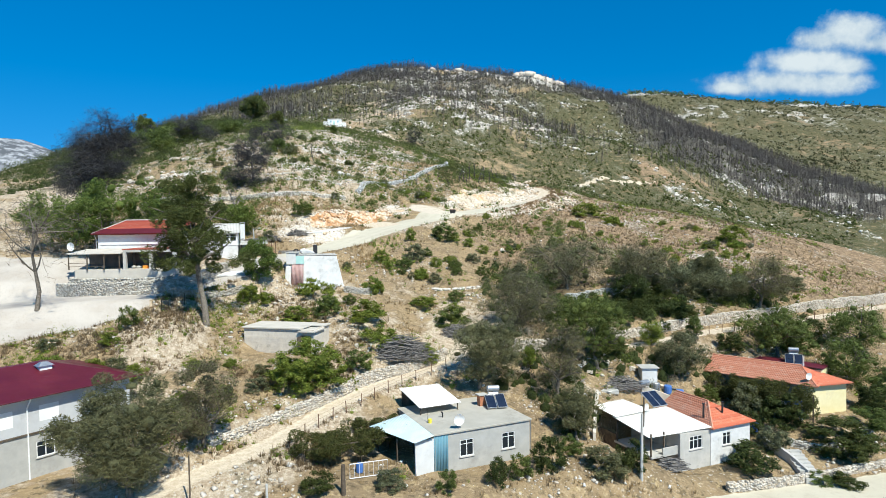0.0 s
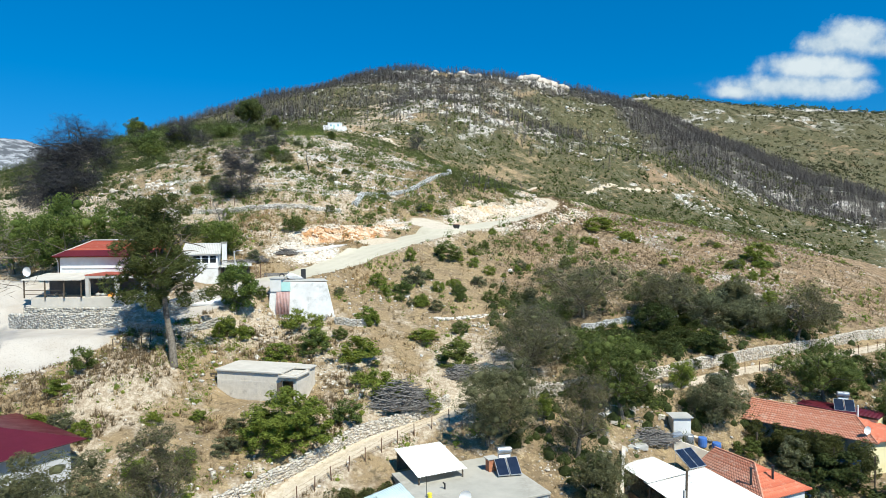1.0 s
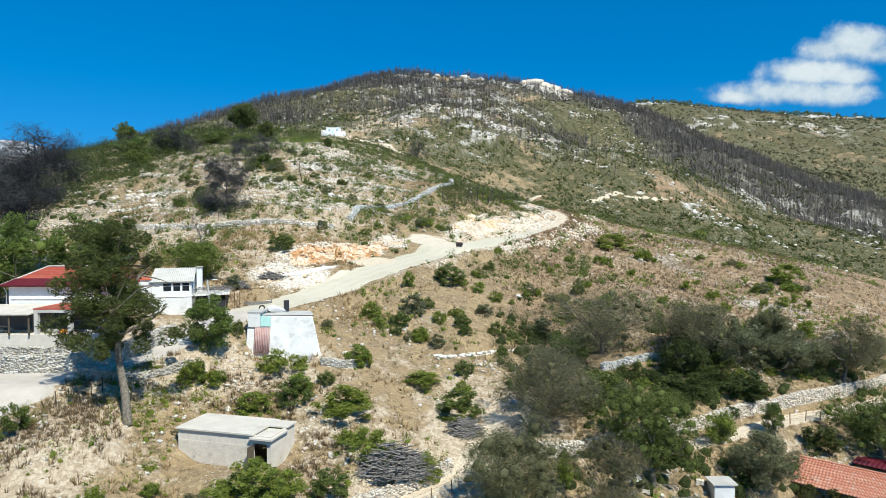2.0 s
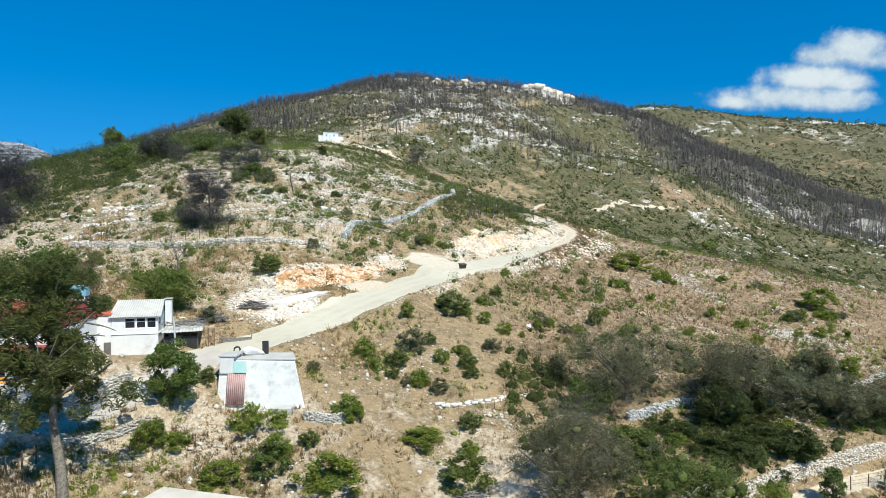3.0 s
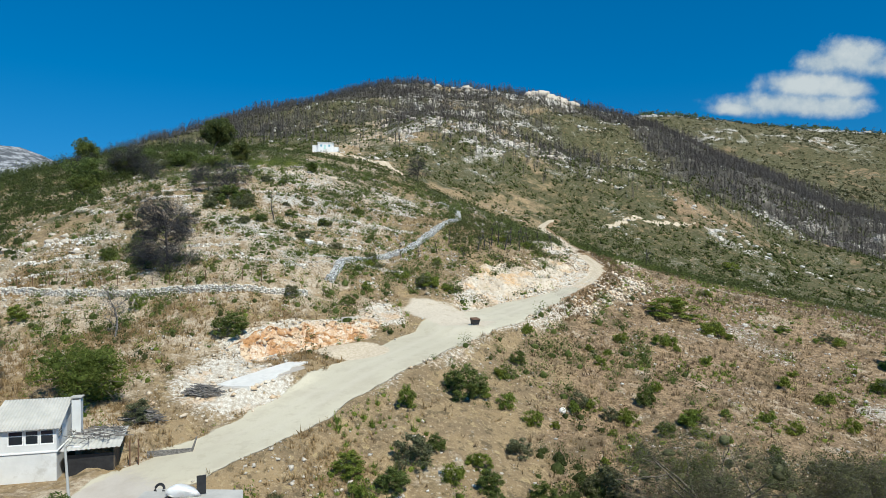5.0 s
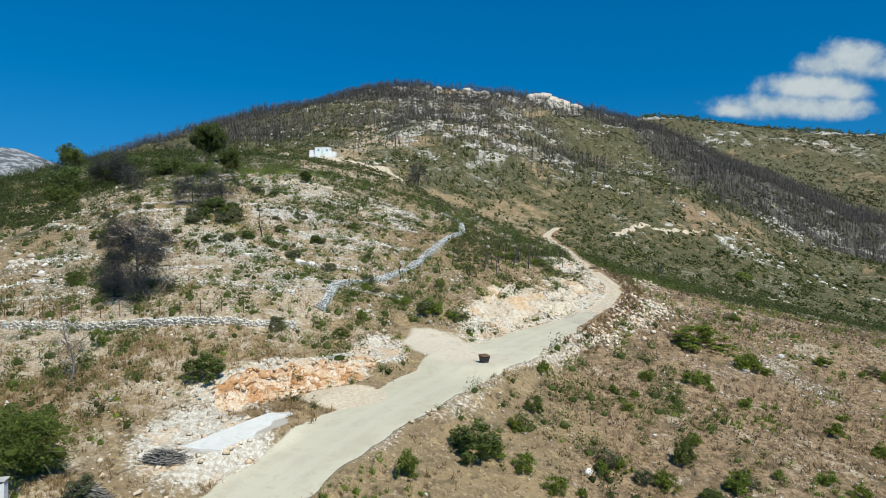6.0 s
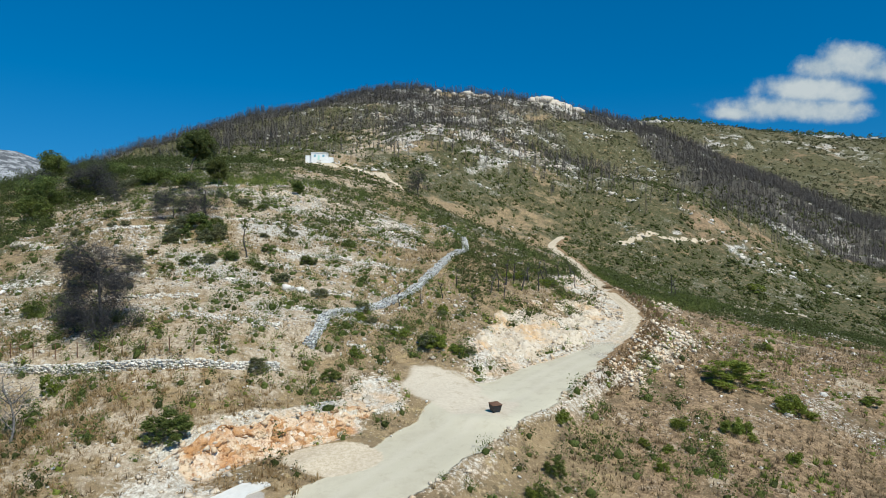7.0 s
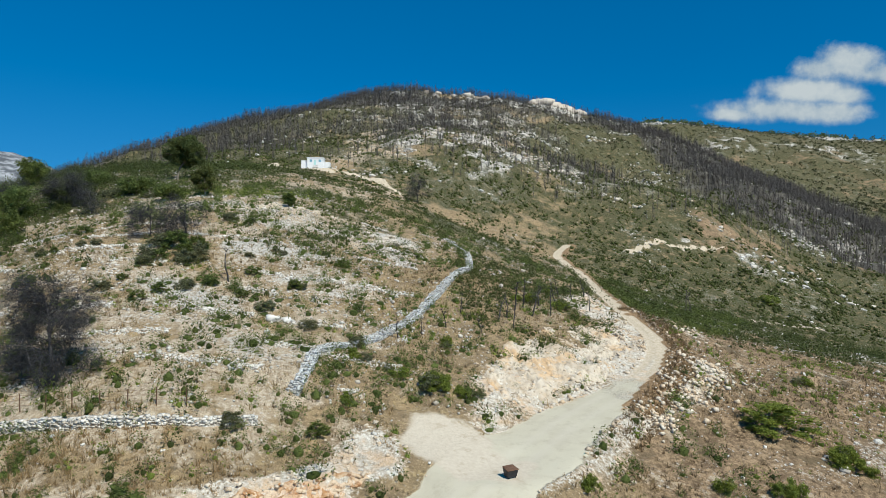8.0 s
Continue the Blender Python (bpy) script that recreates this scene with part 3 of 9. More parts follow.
PATHS = [[(70, 334, 48, 1.3), (87, 342, 52, 1.1), (95, 339, 49, 1.1), (114, 347, 50, 1.0)], [(-78, 355, 83, 3.0), (-66, 349, 82.5, 4.2), (-52, 347, 81.5, 3.6), (-40, 346, 79.5, 3.0), (-30, 340, 77, 2.4), (-20, 322, 70, 1.6)],
         [(85, 262, 26, 0.8), (100, 274, 27, 0.9), (128, 286, 24, 0.8)], [(-46, 196, 54.5, 1.3), (-36, 203, 57.5, 1.5), (-26, 206, 57, 1.0)]]
LOW_ROAD = [(-70, 34, 10.5, 2.2), (-40, 37, 8.2, 2.2), (-14, 41, 6.2, 2.0), (8, 47, 5.0, 2.0), (22, 54, 4.6, 2.2), (30.6, 56.8, 4.4, 2.2), (43, 60.4, 4.1, 2.2), (75, 70, 3.2, 2.2)]
ROAD, FAR_ROAD, TRACK, RIGHT_TRACK = eased(ROAD), eased(FAR_ROAD), eased(TRACK), eased(RIGHT_TRACK)
PAD = [(-22.6, 110.4, 28.2, 1.6), (-18.4, 115.4, 28.9, 1.9)]

# Dry-stone walls that hold a terrace: their line and the step up behind them (on the left of the line).
WALL_LINES = {
    "fence_wall": ([(-62, 133.5), (-52, 132.4), (-41.8, 131.6), (-35.6, 131), (-29.4, 131.1), (-25, 132.6), (-20.8, 134.6)], 0.7),
    "grey_wall": ([(-18.9, 139.6), (-18.4, 144.5), (-18.0, 149), (-13.6, 154.2), (-10, 160.5), (-7.2, 166.4), (-4.6, 175.4), (-2.2, 186), (0.6, 193), (0.2, 208), (-3.6, 219)], 0.5),
    "village_wall": ([(6.9, 75.9), (12.8, 78.2), (21.4, 82.6), (27.8, 86.4), (33.3, 89.2), (44, 94.2), (52.4, 98.6), (60.4, 103.2), (80, 112.5)], 1.0),
    "upper_wall": ([(18, 95), (23.9, 98.6), (31, 100.2), (38, 100.8), (46, 103.5)], 0.9),
    "field_wall": ([(-1.6, 93), (2.4, 95), (8, 97.6)], 0.5),
    "track_wall": ([(-20.5, 54), (-13.2, 62.3), (-8.9, 67.6), (-4.7, 70.5), (-0.2, 73.4)], 0.7),
    "house_wall": ([(-49.5, 82.2), (-40.5, 79.6), (-33.0, 81.8), (-29.6, 86.6)], 1.3),
}


def plaza(x, y):
    """The bare pale yard and lane before the red-roofed house."""
    wob = (fbm(x, y, 4, 3, 17) - 0.5) * 2.4
    front = y - (66.0 + 0.62 * (x + 46)) * (x > -46) - (66.0 + 0.2 * (x + 46)) * (x <= -46)
    back = np.where(x > -47.5, 82.5, 92.5 + 0.0 * x) - y
    return smooth(-1.0, 0.8, front + wob) * smooth(-1.0, 0.8, back + wob) * (1 - smooth(-35.5, -33.0, x + wob)) * (x > -110)


def cutting(x, y):
    """Where the road was blasted out or its spoil tipped: broken rock, the ochre face, the pale pad."""
    d, (_, half), side, along = segment(x, y, ROAD)
    wob = (fbm(x, y, 5, 3, 8) - 0.5) * 6
    foot = np.hypot(x - 8, (y - 158) * 1.2)
    white_bank = (side > 0) * smooth(-4, 3, x) * (1 - smooth(24, 28, x)) * smooth(134, 142, y) * (1 - smooth(half + 4, half + 12, d + wob * 1.9)) * (0.45 + 0.55 * smooth(0.36, 0.52, fbm(x, y, 4, 3, 68)))
    spoil = (side < 0) * smooth(104, 112, y) * (1 - smooth(half + 1.2, half + 4.0, d + wob * 0.7)) * (0.55 + 0.45 * smooth(135, 150, y)) * np.maximum(smooth(0.38, 0.55, fbm(x, y, 7, 2, 66)), 0.85 - 0.85 * smooth(half + 1.6, half + 4.4, d + wob * 0.6))
    tip = np.exp(-(((x - 20) / 3.2) ** 2) - ((y - 147.3) / 3.0) ** 2) + np.exp(-(((x - 25.6) / 3) ** 2) - ((y - 153.5) / 3.5) ** 2) + np.exp(-(((x - 31.6) / 3.6) ** 2) - ((y - 161.5) / 4) ** 2) + np.exp(-(((x - 35.5) / 2.4) ** 2) - ((y - 178.5) / 6) ** 2)
    face, _, below, reach = segment(x, y, FACE)
    ochre = (below < 0) * (1 - smooth(1.4, 2.6, face + wob * 0.2)) * smooth(1, 4, reach) * (1 - smooth(17, 21, reach)) + (below > 0) * (1 - smooth(0.2, 0.9, face)) * smooth(4, 7, reach) * (1 - smooth(15, 19, reach))
    left_cut = np.exp(-(((x + 24) / 5) ** 2) - ((y - 112) / 8) ** 2) * (side > 0)
    pad, _, _, _ = segment(x, y, PAD)
    broken = np.clip(white_bank + spoil * 0.9 + tip * (0.6 + wob * 0.12) + ochre * 0.8 + left_cut * 0.8 + 0.8 * (below > 0) * (1 - smooth(0.8, 3.2, face + wob * 0.5)) * smooth(0, 3, reach) + np.exp(-(((x + 22) / 4.5) ** 2) - ((y - 111.5) / 3.0) ** 2) + 0.75 * np.exp(-(((x + 10.5) / 4.0) ** 2) - ((y - 134) / 4.5) ** 2), 0, 1)
    return broken, ochre, 1 - smooth(1.0, 2.4, pad)


# Levelled ground under the buildings: x, y, level, radius.
PADS = [(3, 58, 8.0, 6.5), (-4, 58.5, 8.8, 3), (25.5, 64, 5.2, 6), (19, 65, 5.6, 4.5), (36.5, 77, 7.4, 4.5), (42.5, 73, 7.2, 5.5), (43, 80, 8.4, 4), (-34, 50, 9.8, 9), (-38, 56, 10.4, 7), (-42, 86, 23.6, 6.5), (-37, 86.5, 23.6, 5), (-32.5, 95, 24.7, 4.5),
        (-26, 96.5, 24.9, 2.5), (-18, 88, 21.0, 4), (-18, 91.5, 23.0, 3), (-18, 71.5, 15.4, 4.5), (-7.5, 54.5, 8.7, 4.5), (-2.5, 52.5, 8.2, 3), (-13.5, 70.6, 15.4, 2.5), (-58.5, 353, 81.6, 7)]


# The lip of the blasted ochre face above the road, and the shelf cut below it: x, y, level of the shelf.
FACE = [(-26.4, 117.4, 28.9), (-24.0, 120.6, 29.0), (-21.6, 123.2, 29.2), (-18.4, 125.8, 29.5), (-13.9, 128.1, 29.9), (-9.4, 130.2, 30.6)]


def height(x, y):
    """The ground as it stands: landforms, terraces, graded roads and roughness."""
    x, y = np.atleast_1d(np.asarray(x, float)), np.atleast_1d(np.asarray(y, float))
    z = base_height(x, y)
    far = np.hypot(x, y - 40)
    rough = fbm(x, y, 9, 4, 3) - 0.5
    z = z + rough * (0.9 + smooth(150, 500, far) * 7.0) + (fbm(x, y, 1.6, 3, 11) - 0.5) * (0.35 + smooth(120, 300, far) * 0.6)
    z = z + (fbm(x, y, 60, 3, 21) - 0.5) * smooth(250, 600, far) * 14
    for line, step in WALL_LINES.values():
        d, _, side, along = segment(x, y, line)
        size = sum(math.hypot(b[0] - a[0], b[1] - a[1]) for a, b in zip(line, line[1:]))
        ends = smooth(0, 1.5, along) * smooth(0, 1.5, size - along)
        z = z + ends * step * np.where(side > 0, np.exp(-d / 6.0), -0.25 * np.exp(-d / 2.0))
    broken, ochre, pad = cutting(x, y)
    z = z + broken * ((fbm(x, y, 2.6, 3, 61) - 0.5) * 1.7 + np.abs(fbm(x, y, 1.0, 2, 63) - 0.5) * 0.8) 
    d, (level,), side, along = segment(x, y, FACE)
    ends = smooth(0, 3.0, along) * smooth(0, 3.5, 22.4 - along)
    z = z + ends * (side > 0) * 0.9 * np.exp(-d / 5.0)
    k = ends * (side < 0) * smooth(0.0, 1.3, d) * (1 - smooth(4.6, 7.5, d))
    z = z * (1 - k) + (level + 0.25 * (fbm(x, y, 1.8, 3, 64) - 0.5)) * k
    for px, py, level, r in PADS:
        k = 1 - smooth(0.55 * r, 1.15 * r, np.hypot(x - px, y - py))
        z = z * (1 - k) + level * k
    # cut banks above the road: the ground stands steep behind the graded strip
    for line, rim, full in ((ROAD, 1.2, 3.2), (FAR_ROAD, 0.6, 3), (SIDE_ROAD, 0.6, 2.4), (TRACK, 0.3, 1.6), (RIGHT_TRACK, 0.3, 1.6), (LOW_ROAD, 0.5, 2.5), (PAD, 0.3, 1.5)):
        d, (level, half), side, along = segment(x, y, line)
        k = 1 - smooth(half, half + full, d)
        z = z * (1 - k) + (level + (fbm(x, y, 4.0, 2, 5) - 0.5) * 0.12) * k
    return z


def spaced(*runs):
    """Grid lines: runs of (start, end, step at start, step at end)."""
    out = []
    for a, b, s0, s1 in runs:
        v = a
        while v < b - 1e-6:
            out.append(v)
            v += s0 + (s1 - s0) * (v - a) / (b - a)
    return np.array(out + [runs[-1][1]])


def add_mesh(name, verts, faces, material, parent=None, smooth_shade=False):
    """A mesh object from arrays of corners and of triangles or quads."""
    verts, faces = np.asarray(verts, np.float32), np.asarray(faces, np.int32)
    me = bpy.data.meshes.new(name)
    k = faces.shape[1]
    me.vertices.add(len(verts))
    me.vertices.foreach_set("co", verts.ravel())
    me.loops.add(faces.size)
    me.loops.foreach_set("vertex_index", faces.ravel())
    me.polygons.add(len(faces))
    me.polygons.foreach_set("loop_start", np.arange(0, faces.size, k, dtype=np.int32))
    if smooth_shade:
        me.polygons.foreach_set("use_smooth", np.ones(len(faces), bool))
    me.update(calc_edges=True)
    me.materials.append(material)
    ob = new(name, me)
    ob.parent = parent
    return ob


CREST = [(-300, 560), (-268, 595), (-238, 628), (-201, 660), (-154, 672), (-104, 684), (-22, 672), (31, 680), (57, 668)]
RIDGE = [(57, 664), (97, 660), (139, 655), (182, 655), (214, 645), (240, 610), (240, 560), (235, 510), (232, 478), (262, 462), (300, 450)]


def burnt_cover(x, y):
    """Where burnt pines stand: thick along the crest and the ridge, thin on the slopes between."""
    d1, _, _, _ = segment(x, y, [(*p, 0) for p in CREST])
    d2, _, _, _ = segment(x, y, [(*p, 0) for p in RIDGE])
    near = np.maximum(1 - smooth(45, 125, d1), 1 - smooth(40, 105, d2))
    mid = 0.42 * smooth(0.44, 0.56, fbm(x, y, 60, 3, 81)) * smooth(350, 420, y) * (1 - smooth(650, 700, y)) * (x < 230)
    bald = np.exp(-(((x - 12) / 38) ** 2) - ((y - 650) / 36) ** 2) + np.exp(-(((x - 92) / 36) ** 2) - ((y - 630) / 22) ** 2)
    return np.clip(near * 0.95 + mid, 0, 1) * np.clip(1 - 1.1 * bald, 0.03, 1)


def zones(x, y):
    """How far each kind of cover reaches, 0 to 1, over the plan."""
    patch, bits = fbm(x, y, 45, 3, 31), fbm(x, y, 11, 3, 33)
    road = np.zeros(x.shape)
    d, (_, half), side, _ = segment(x, y, ROAD)
    graded = 1 - smooth(half - 0.5, half + 1.1, d + (fbm(x, y, 2.5, 2, 35) - 0.5) * 1.6)
    worn = smooth(142, 168, y + (fbm(x, y, 6, 3, 38) - 0.5) * 14)
    road = graded * (1 - worn)
    ruts = 0.55 + 0.45 * np.exp(-(((d - 0.75) / 0.4) ** 2))
    track = (1 - smooth(half * 0.8, half + 0.5, d)) * worn * ruts
    verge = (d > half * 0.8) * (1 - smooth(half + 2.2, half + 4.6, d)) * smooth(143, 150, y) * np.where(side < 0, 1.0, 0.35)
    d, (_, half), side, _ = segment(x, y, FAR_ROAD)
    verge = np.maximum(verge, (d > half * 0.8) * (1 - smooth(half + 1.0, half + 3.0, d)) * 0.9 * np.where(side < 0, 1.0, 0.4))
    d, (_, half), _, _ = segment(x, y, SIDE_ROAD)
    apron = np.clip(1 - smooth(half - 2.2, half + 2.0, d + (fbm(x, y, 4, 3, 36) - 0.5) * 6.5), 0, 1)
    for line in (FAR_ROAD, TRACK, RIGHT_TRACK, *PATHS):
        d, (_, half), _, _ = segment(x, y, line)
        strip = 1 - smooth(half * 0.7, half + 0.6, d)
        track = np.maximum(track, strip * (1 - 0.45 * (1 - smooth(0.0, 0.35, d))))
    track = np.maximum(track, smooth(0.25, 0.6, np.exp(-(((x + 12.6) / 5.0) ** 2) - ((y - 122.6) / 3.4) ** 2) + 0.25 * (bits - 0.5)))
    d, (_, half), _, _ = segment(x, y, LOW_ROAD)
    road = np.maximum(road, 1 - smooth(half - 0.3, half + 0.5, d))
    broken, ochre, pad = cutting(x, y)
    pale = np.maximum(pad, plaza(x, y))
    d, (_, half), _, along = segment(x, y, ROAD)
    pale = np.maximum(pale * (bits * 0.9 + 0.55), 0.9 * (1 - smooth(half, half + 0.8, d)) * (1 - smooth(40, 52, along)))
    green = 0.62 * smooth(165, 230, y + 0.25 * x) + 0.25 * smooth(30, 90, x) * smooth(140, 190, y)
    green = green + 1.1 * (fbm(x, y, 26, 3, 37) - 0.5) + 0.5 * (patch - 0.5) + 0.4 * (1 - smooth(-75, -48, x)) * smooth(120, 200, y) + 0.25 * np.exp(-(((x - 30) / 16) ** 2) - ((y - 93) / 9) ** 2) + 0.45 * np.exp(-(((x - 12) / 9) ** 2) - ((y - 182) / 12) ** 2) + 0.4 * np.exp(-(((x - 50) / 14) ** 2) - ((y - 215) / 30) ** 2)
    rock = 0.08 + 0.13 * np.exp(-(((x + 30) / 32) ** 2) - ((y - 165) / 45) ** 2) + 0.12 * smooth(140, 230, y)
    rock = rock + 0.08 * (1 - smooth(78, 92, y)) * (x > -30)
    for cx, cy, rx, ry, v in ((12, 650, 42, 36, 0.55), (92, 630, 40, 20, 0.8), (-4, 425, 40, 34, 0.16), (30, 400, 40, 26, 0.17), (40, 520, 40, 40, 0.16), (-20, 520, 45, 60, 0.16), (245, 425, 50, 12, 0.5), (100, 345, 26, 6, 0.4), (-1600, 2500, 500, 700, 0.1), (500, 1140, 300, 22, 0.6), (480, 960, 260, 40, 0.22), (-58, 352, 12, 9, 0.3), (-32, 179, 7, 1.8, 0.8), (-72, 185, 6, 2.2, 0.9), (-55, 200.5, 7, 1.6, 0.7), (-17, 205, 7, 4, 0.5), (-12, 187, 8, 9, 0.22), (-24, 163, 9, 5, 0.15), (-36, 150, 12, 5, 0.10)):
        rock = rock + v * np.exp(-(((x - cx) / rx) ** 2) - ((y - cy) / ry) ** 2)
    rock = rock + 0.30 * smooth(0.50, 0.60, fbm(x * 1.2 + 0.5 * y, y * 0.8 - 0.4 * x, 12, 3, 45)) * np.exp(-(((x - 46) / 22) ** 2) - ((y - 132) / 22) ** 2)
    rock = rock + 0.10 * smooth(0.52, 0.62, fbm(x * 0.45, y * 1.5, 8, 3, 39)) * np.exp(-(((x + 34) / 34) ** 2) - ((y - 160) / 52) ** 2)
    rock = rock * (0.15 + 0.9 * patch + 1.1 * smooth(0.45, 0.62, bits))
    weedy = 0.72 * smooth(2, 16, x - 0.35 * (y - 120)) * smooth(92, 112, y) + 0.35 * smooth(118, 150, y) * smooth(-4, 8, x)
    earth = 0.22 + 0.7 * (fbm(x, y, 20, 3, 41) - 0.5) + 0.30 * (1 - smooth(-30, -8, x)) - 0.18 * smooth(0, 30, x) * (y < 170) + 0.14 * (1 - smooth(78, 96, y)) - 0.22 * (1 - smooth(74, 84, y)) * (1 - smooth(-16, -4, x)) + 0.25 * np.exp(-(((x + 30) / 2.5) ** 2) - ((y - 65) / 6) ** 2)
    d, _, _, _ = segment(x, y, TRACK)
    earth = earth + 0.5 * np.exp(-((d / 4.5) ** 2)) + 0.35 * np.exp(-(((x + 30) / 2.5) ** 2) - ((y - 65) / 7) ** 2)
    d, (_, half), _, along = segment(x, y, ROAD)
    rut = np.exp(-(((d - 1.1) / 0.5) ** 2)) * smooth(45, 60, along)
    return {"road": road, "track": track, "cut": broken, "ochre": ochre + 0.75 * np.exp(-(((x - 6.5) / 2.6) ** 2) - ((y - 156) / 7.0) ** 2) * smooth(0.42, 0.58, fbm(x, y, 3, 3, 69)), "pale": np.clip(pale, 0, 1), "green": green, "rock": rock, "earth": earth, "weedy": weedy, "rut": rut, "burnt": burnt_cover(x, y), "apron": apron, "verge": verge, "massif": smooth(1300, 1600, y - x)}


def ground_sheet():
    gx = spaced((-4800, -420, 420, 60), (-420, -90, 8, 2.0), (-90, -62, 1.4, 0.6), (-62, 66, 0.72, 0.72), (66, 110, 0.6, 1.6), (110, 420, 2.4, 5.5), (420, 900, 6, 20), (900, 4800, 60, 420))
    gy = spaced((-4800, -150, 500, 40), (-150, 34, 12, 1.5), (34, 175, 0.74, 0.74), (175, 260, 0.7, 1.6), (260, 460, 1.8, 2.6), (460, 720, 2.8, 4), (720, 1500, 6, 22), (1500, 4800, 40, 300))
    x, y = np.meshgrid(gx, gy)
    z = height(x, y)
    nx, ny = len(gx), len(gy)
    i = (np.arange(ny - 1)[:, None] * nx + np.arange(nx - 1)[None]).ravel()
    ob = add_mesh("ground", np.c_[x.ravel(), y.ravel(), z.ravel()], np.c_[i, i + 1, i + 1 + nx, i + nx], M_GROUND, smooth_shade=True)
    for name, values in zones(x, y).items():
        a = ob.data.attributes.new(name, "FLOAT", "POINT")
        a.data.foreach_set("value", np.asarray(values, np.float32).ravel())
    return tagged(ob, "stony Mediterranean hillside of dry grass, pale limestone and scrub", "ground", kind="structure")


ground_sheet()


# ---- plants and stones: builders ----
def at_ground(x, y):
    return float(height(x, y)[0])


def turn_z(a):
    c, s = math.cos(a), math.sin(a)
    return np.array([[c, -s, 0], [s, c, 0], [0, 0, 1]])


def leaves_at(rng, points, size, droop=0.0, aspect=1.7):
    """One pointed leaf, turned at random, at each point."""
    n = len(points)
    u = rng.normal(size=(n, 3))
    u[:, 2] = u[:, 2] * 0.6 + droop
    u /= np.linalg.norm(u, axis=1, keepdims=True)
    v = np.cross(u, rng.normal(size=(n, 3)))
    v /= np.linalg.norm(v, axis=1, keepdims=True) + 1e-9
    s = size * rng.uniform(0.6, 1.4, (n, 1))
    u, v = u * s * aspect * 0.5, v * s * 0.5
    corners = np.stack([points - u, points + v * 1.2, points + u], 1).reshape(-1, 3)
    return corners, np.arange(3 * n).reshape(-1, 3)


def clump_points(rng, centres, radii, count):
    """Points thrown through the outer shells of round clumps."""
    k = rng.integers(0, len(centres), count)
    d = rng.normal(size=(count, 3))
    d /= np.linalg.norm(d, axis=1, keepdims=True)
    r = radii[k] * rng.uniform(0.45, 1.0, count) ** 0.5
    return centres[k] + d * r[:, None] * (1, 1, 0.85)


def shrub_mesh(rng, name, material, leaves=700, size=0.075, clumps=14, upright=0.0, aspect=1.9):
    """A low bush, one metre wide and high: leaf clumps over a dome, with gaps and an uneven top."""
    a, r = rng.uniform(0, 6.283, clumps), 0.40 * np.sqrt(rng.uniform(0, 1, clumps))
    top = np.sqrt(np.maximum(0.05, 1 - (r / 0.46) ** 2))
    z = top * (0.04 + 0.82 * rng.uniform(0, 1, clumps) ** 0.75)
    centres = np.c_[r * np.cos(a), r * np.sin(a), z]
    radii = rng.uniform(0.8, 1.3, clumps) * 0.66 / math.sqrt(clumps)
    p = clump_points(rng, centres, radii, leaves)
    p[:, 2] = np.abs(p[:, 2])
    # a closed leafy heart to each clump, under the loose leaves
    hearts = []
    for c, r in zip(centres, radii):
        w, f = STONES[rng.integers(0, 14)]
        hearts.append((c + w * r * np.array((1.0, 1.0, 1.45)), f))
    v, f = merged([leaves_at(rng, p, size, upright, aspect), *hearts])
    v[:, 2] = np.maximum(v[:, 2], 0)
    me_ob = add_mesh(name, v, f, material)
    me = me_ob.data
    bpy.data.objects.remove(me_ob)
    return me


def tube(path, radii, sides=5):
    """Corners and quads of a tapered tube along a path."""
    path, radii = np.asarray(path, float), np.asarray(radii, float)
    way = np.gradient(path, axis=0)
    way /= np.linalg.norm(way, axis=1, keepdims=True) + 1e-9
    ref = np.where(np.abs(way[:, 2:3]) > 0.9, (1.0, 0, 0), (0, 0, 1.0))
    u = np.cross(way, ref)
    u /= np.linalg.norm(u, axis=1, keepdims=True) + 1e-9
    w = np.cross(way, u)
    a = np.arange(sides) * 2 * math.pi / sides
    ring = path[:, None] + radii[:, None, None] * (np.cos(a)[None, :, None] * u[:, None] + np.sin(a)[None, :, None] * w[:, None])
    i = np.arange(len(path) - 1)[:, None] * sides
    j, k = np.arange(sides)[None], (np.arange(sides)[None] + 1) % sides
    faces = np.stack([i + j, i + k, i + k + sides, i + j + sides], -1).reshape(-1, 4)
    return ring.reshape(-1, 3), faces


def merged(pieces):
    verts, faces, n = [], [], 0
    for v, f in pieces:
        verts.append(np.asarray(v, float))
        faces.append(np.asarray(f) + n)
        n += len(v)
    return np.concatenate(verts), np.concatenate(faces)


def limbs(rng, start, way, length, radius, depth, out, tips, spread=0.7, lift=0.15, kids=4, sides=5):
    """A limb with its branches, each thinner and shorter than the one it leaves."""
    n = 5
    path, d = [np.array(start, float)], np.array(way, float)
    for _ in range(n - 1):
        d = d + rng.normal(size=3) * 0.16 + (0, 0, lift * 0.3)
        d /= np.linalg.norm(d)
        path.append(path[-1] + d * length / (n - 1))
    out.append(tube(path, np.linspace(radius, radius * 0.35, n), sides))
    tips.append(path[-1])
    if depth == 0:
        return
    for _ in range(kids):
        t = rng.uniform(0.35, 1.0)
        p = path[int(t * (n - 1))]
        side = rng.normal(size=3)
        side -= side.dot(d) * d
        side /= np.linalg.norm(side) + 1e-9
        w = d * (1 - spread) + side * spread + np.array((0, 0, lift))
        limbs(rng, p, w / np.linalg.norm(w), length * rng.uniform(0.45, 0.7), radius * 0.45, depth - 1, out, tips, spread, lift, kids, max(3, sides - 1))


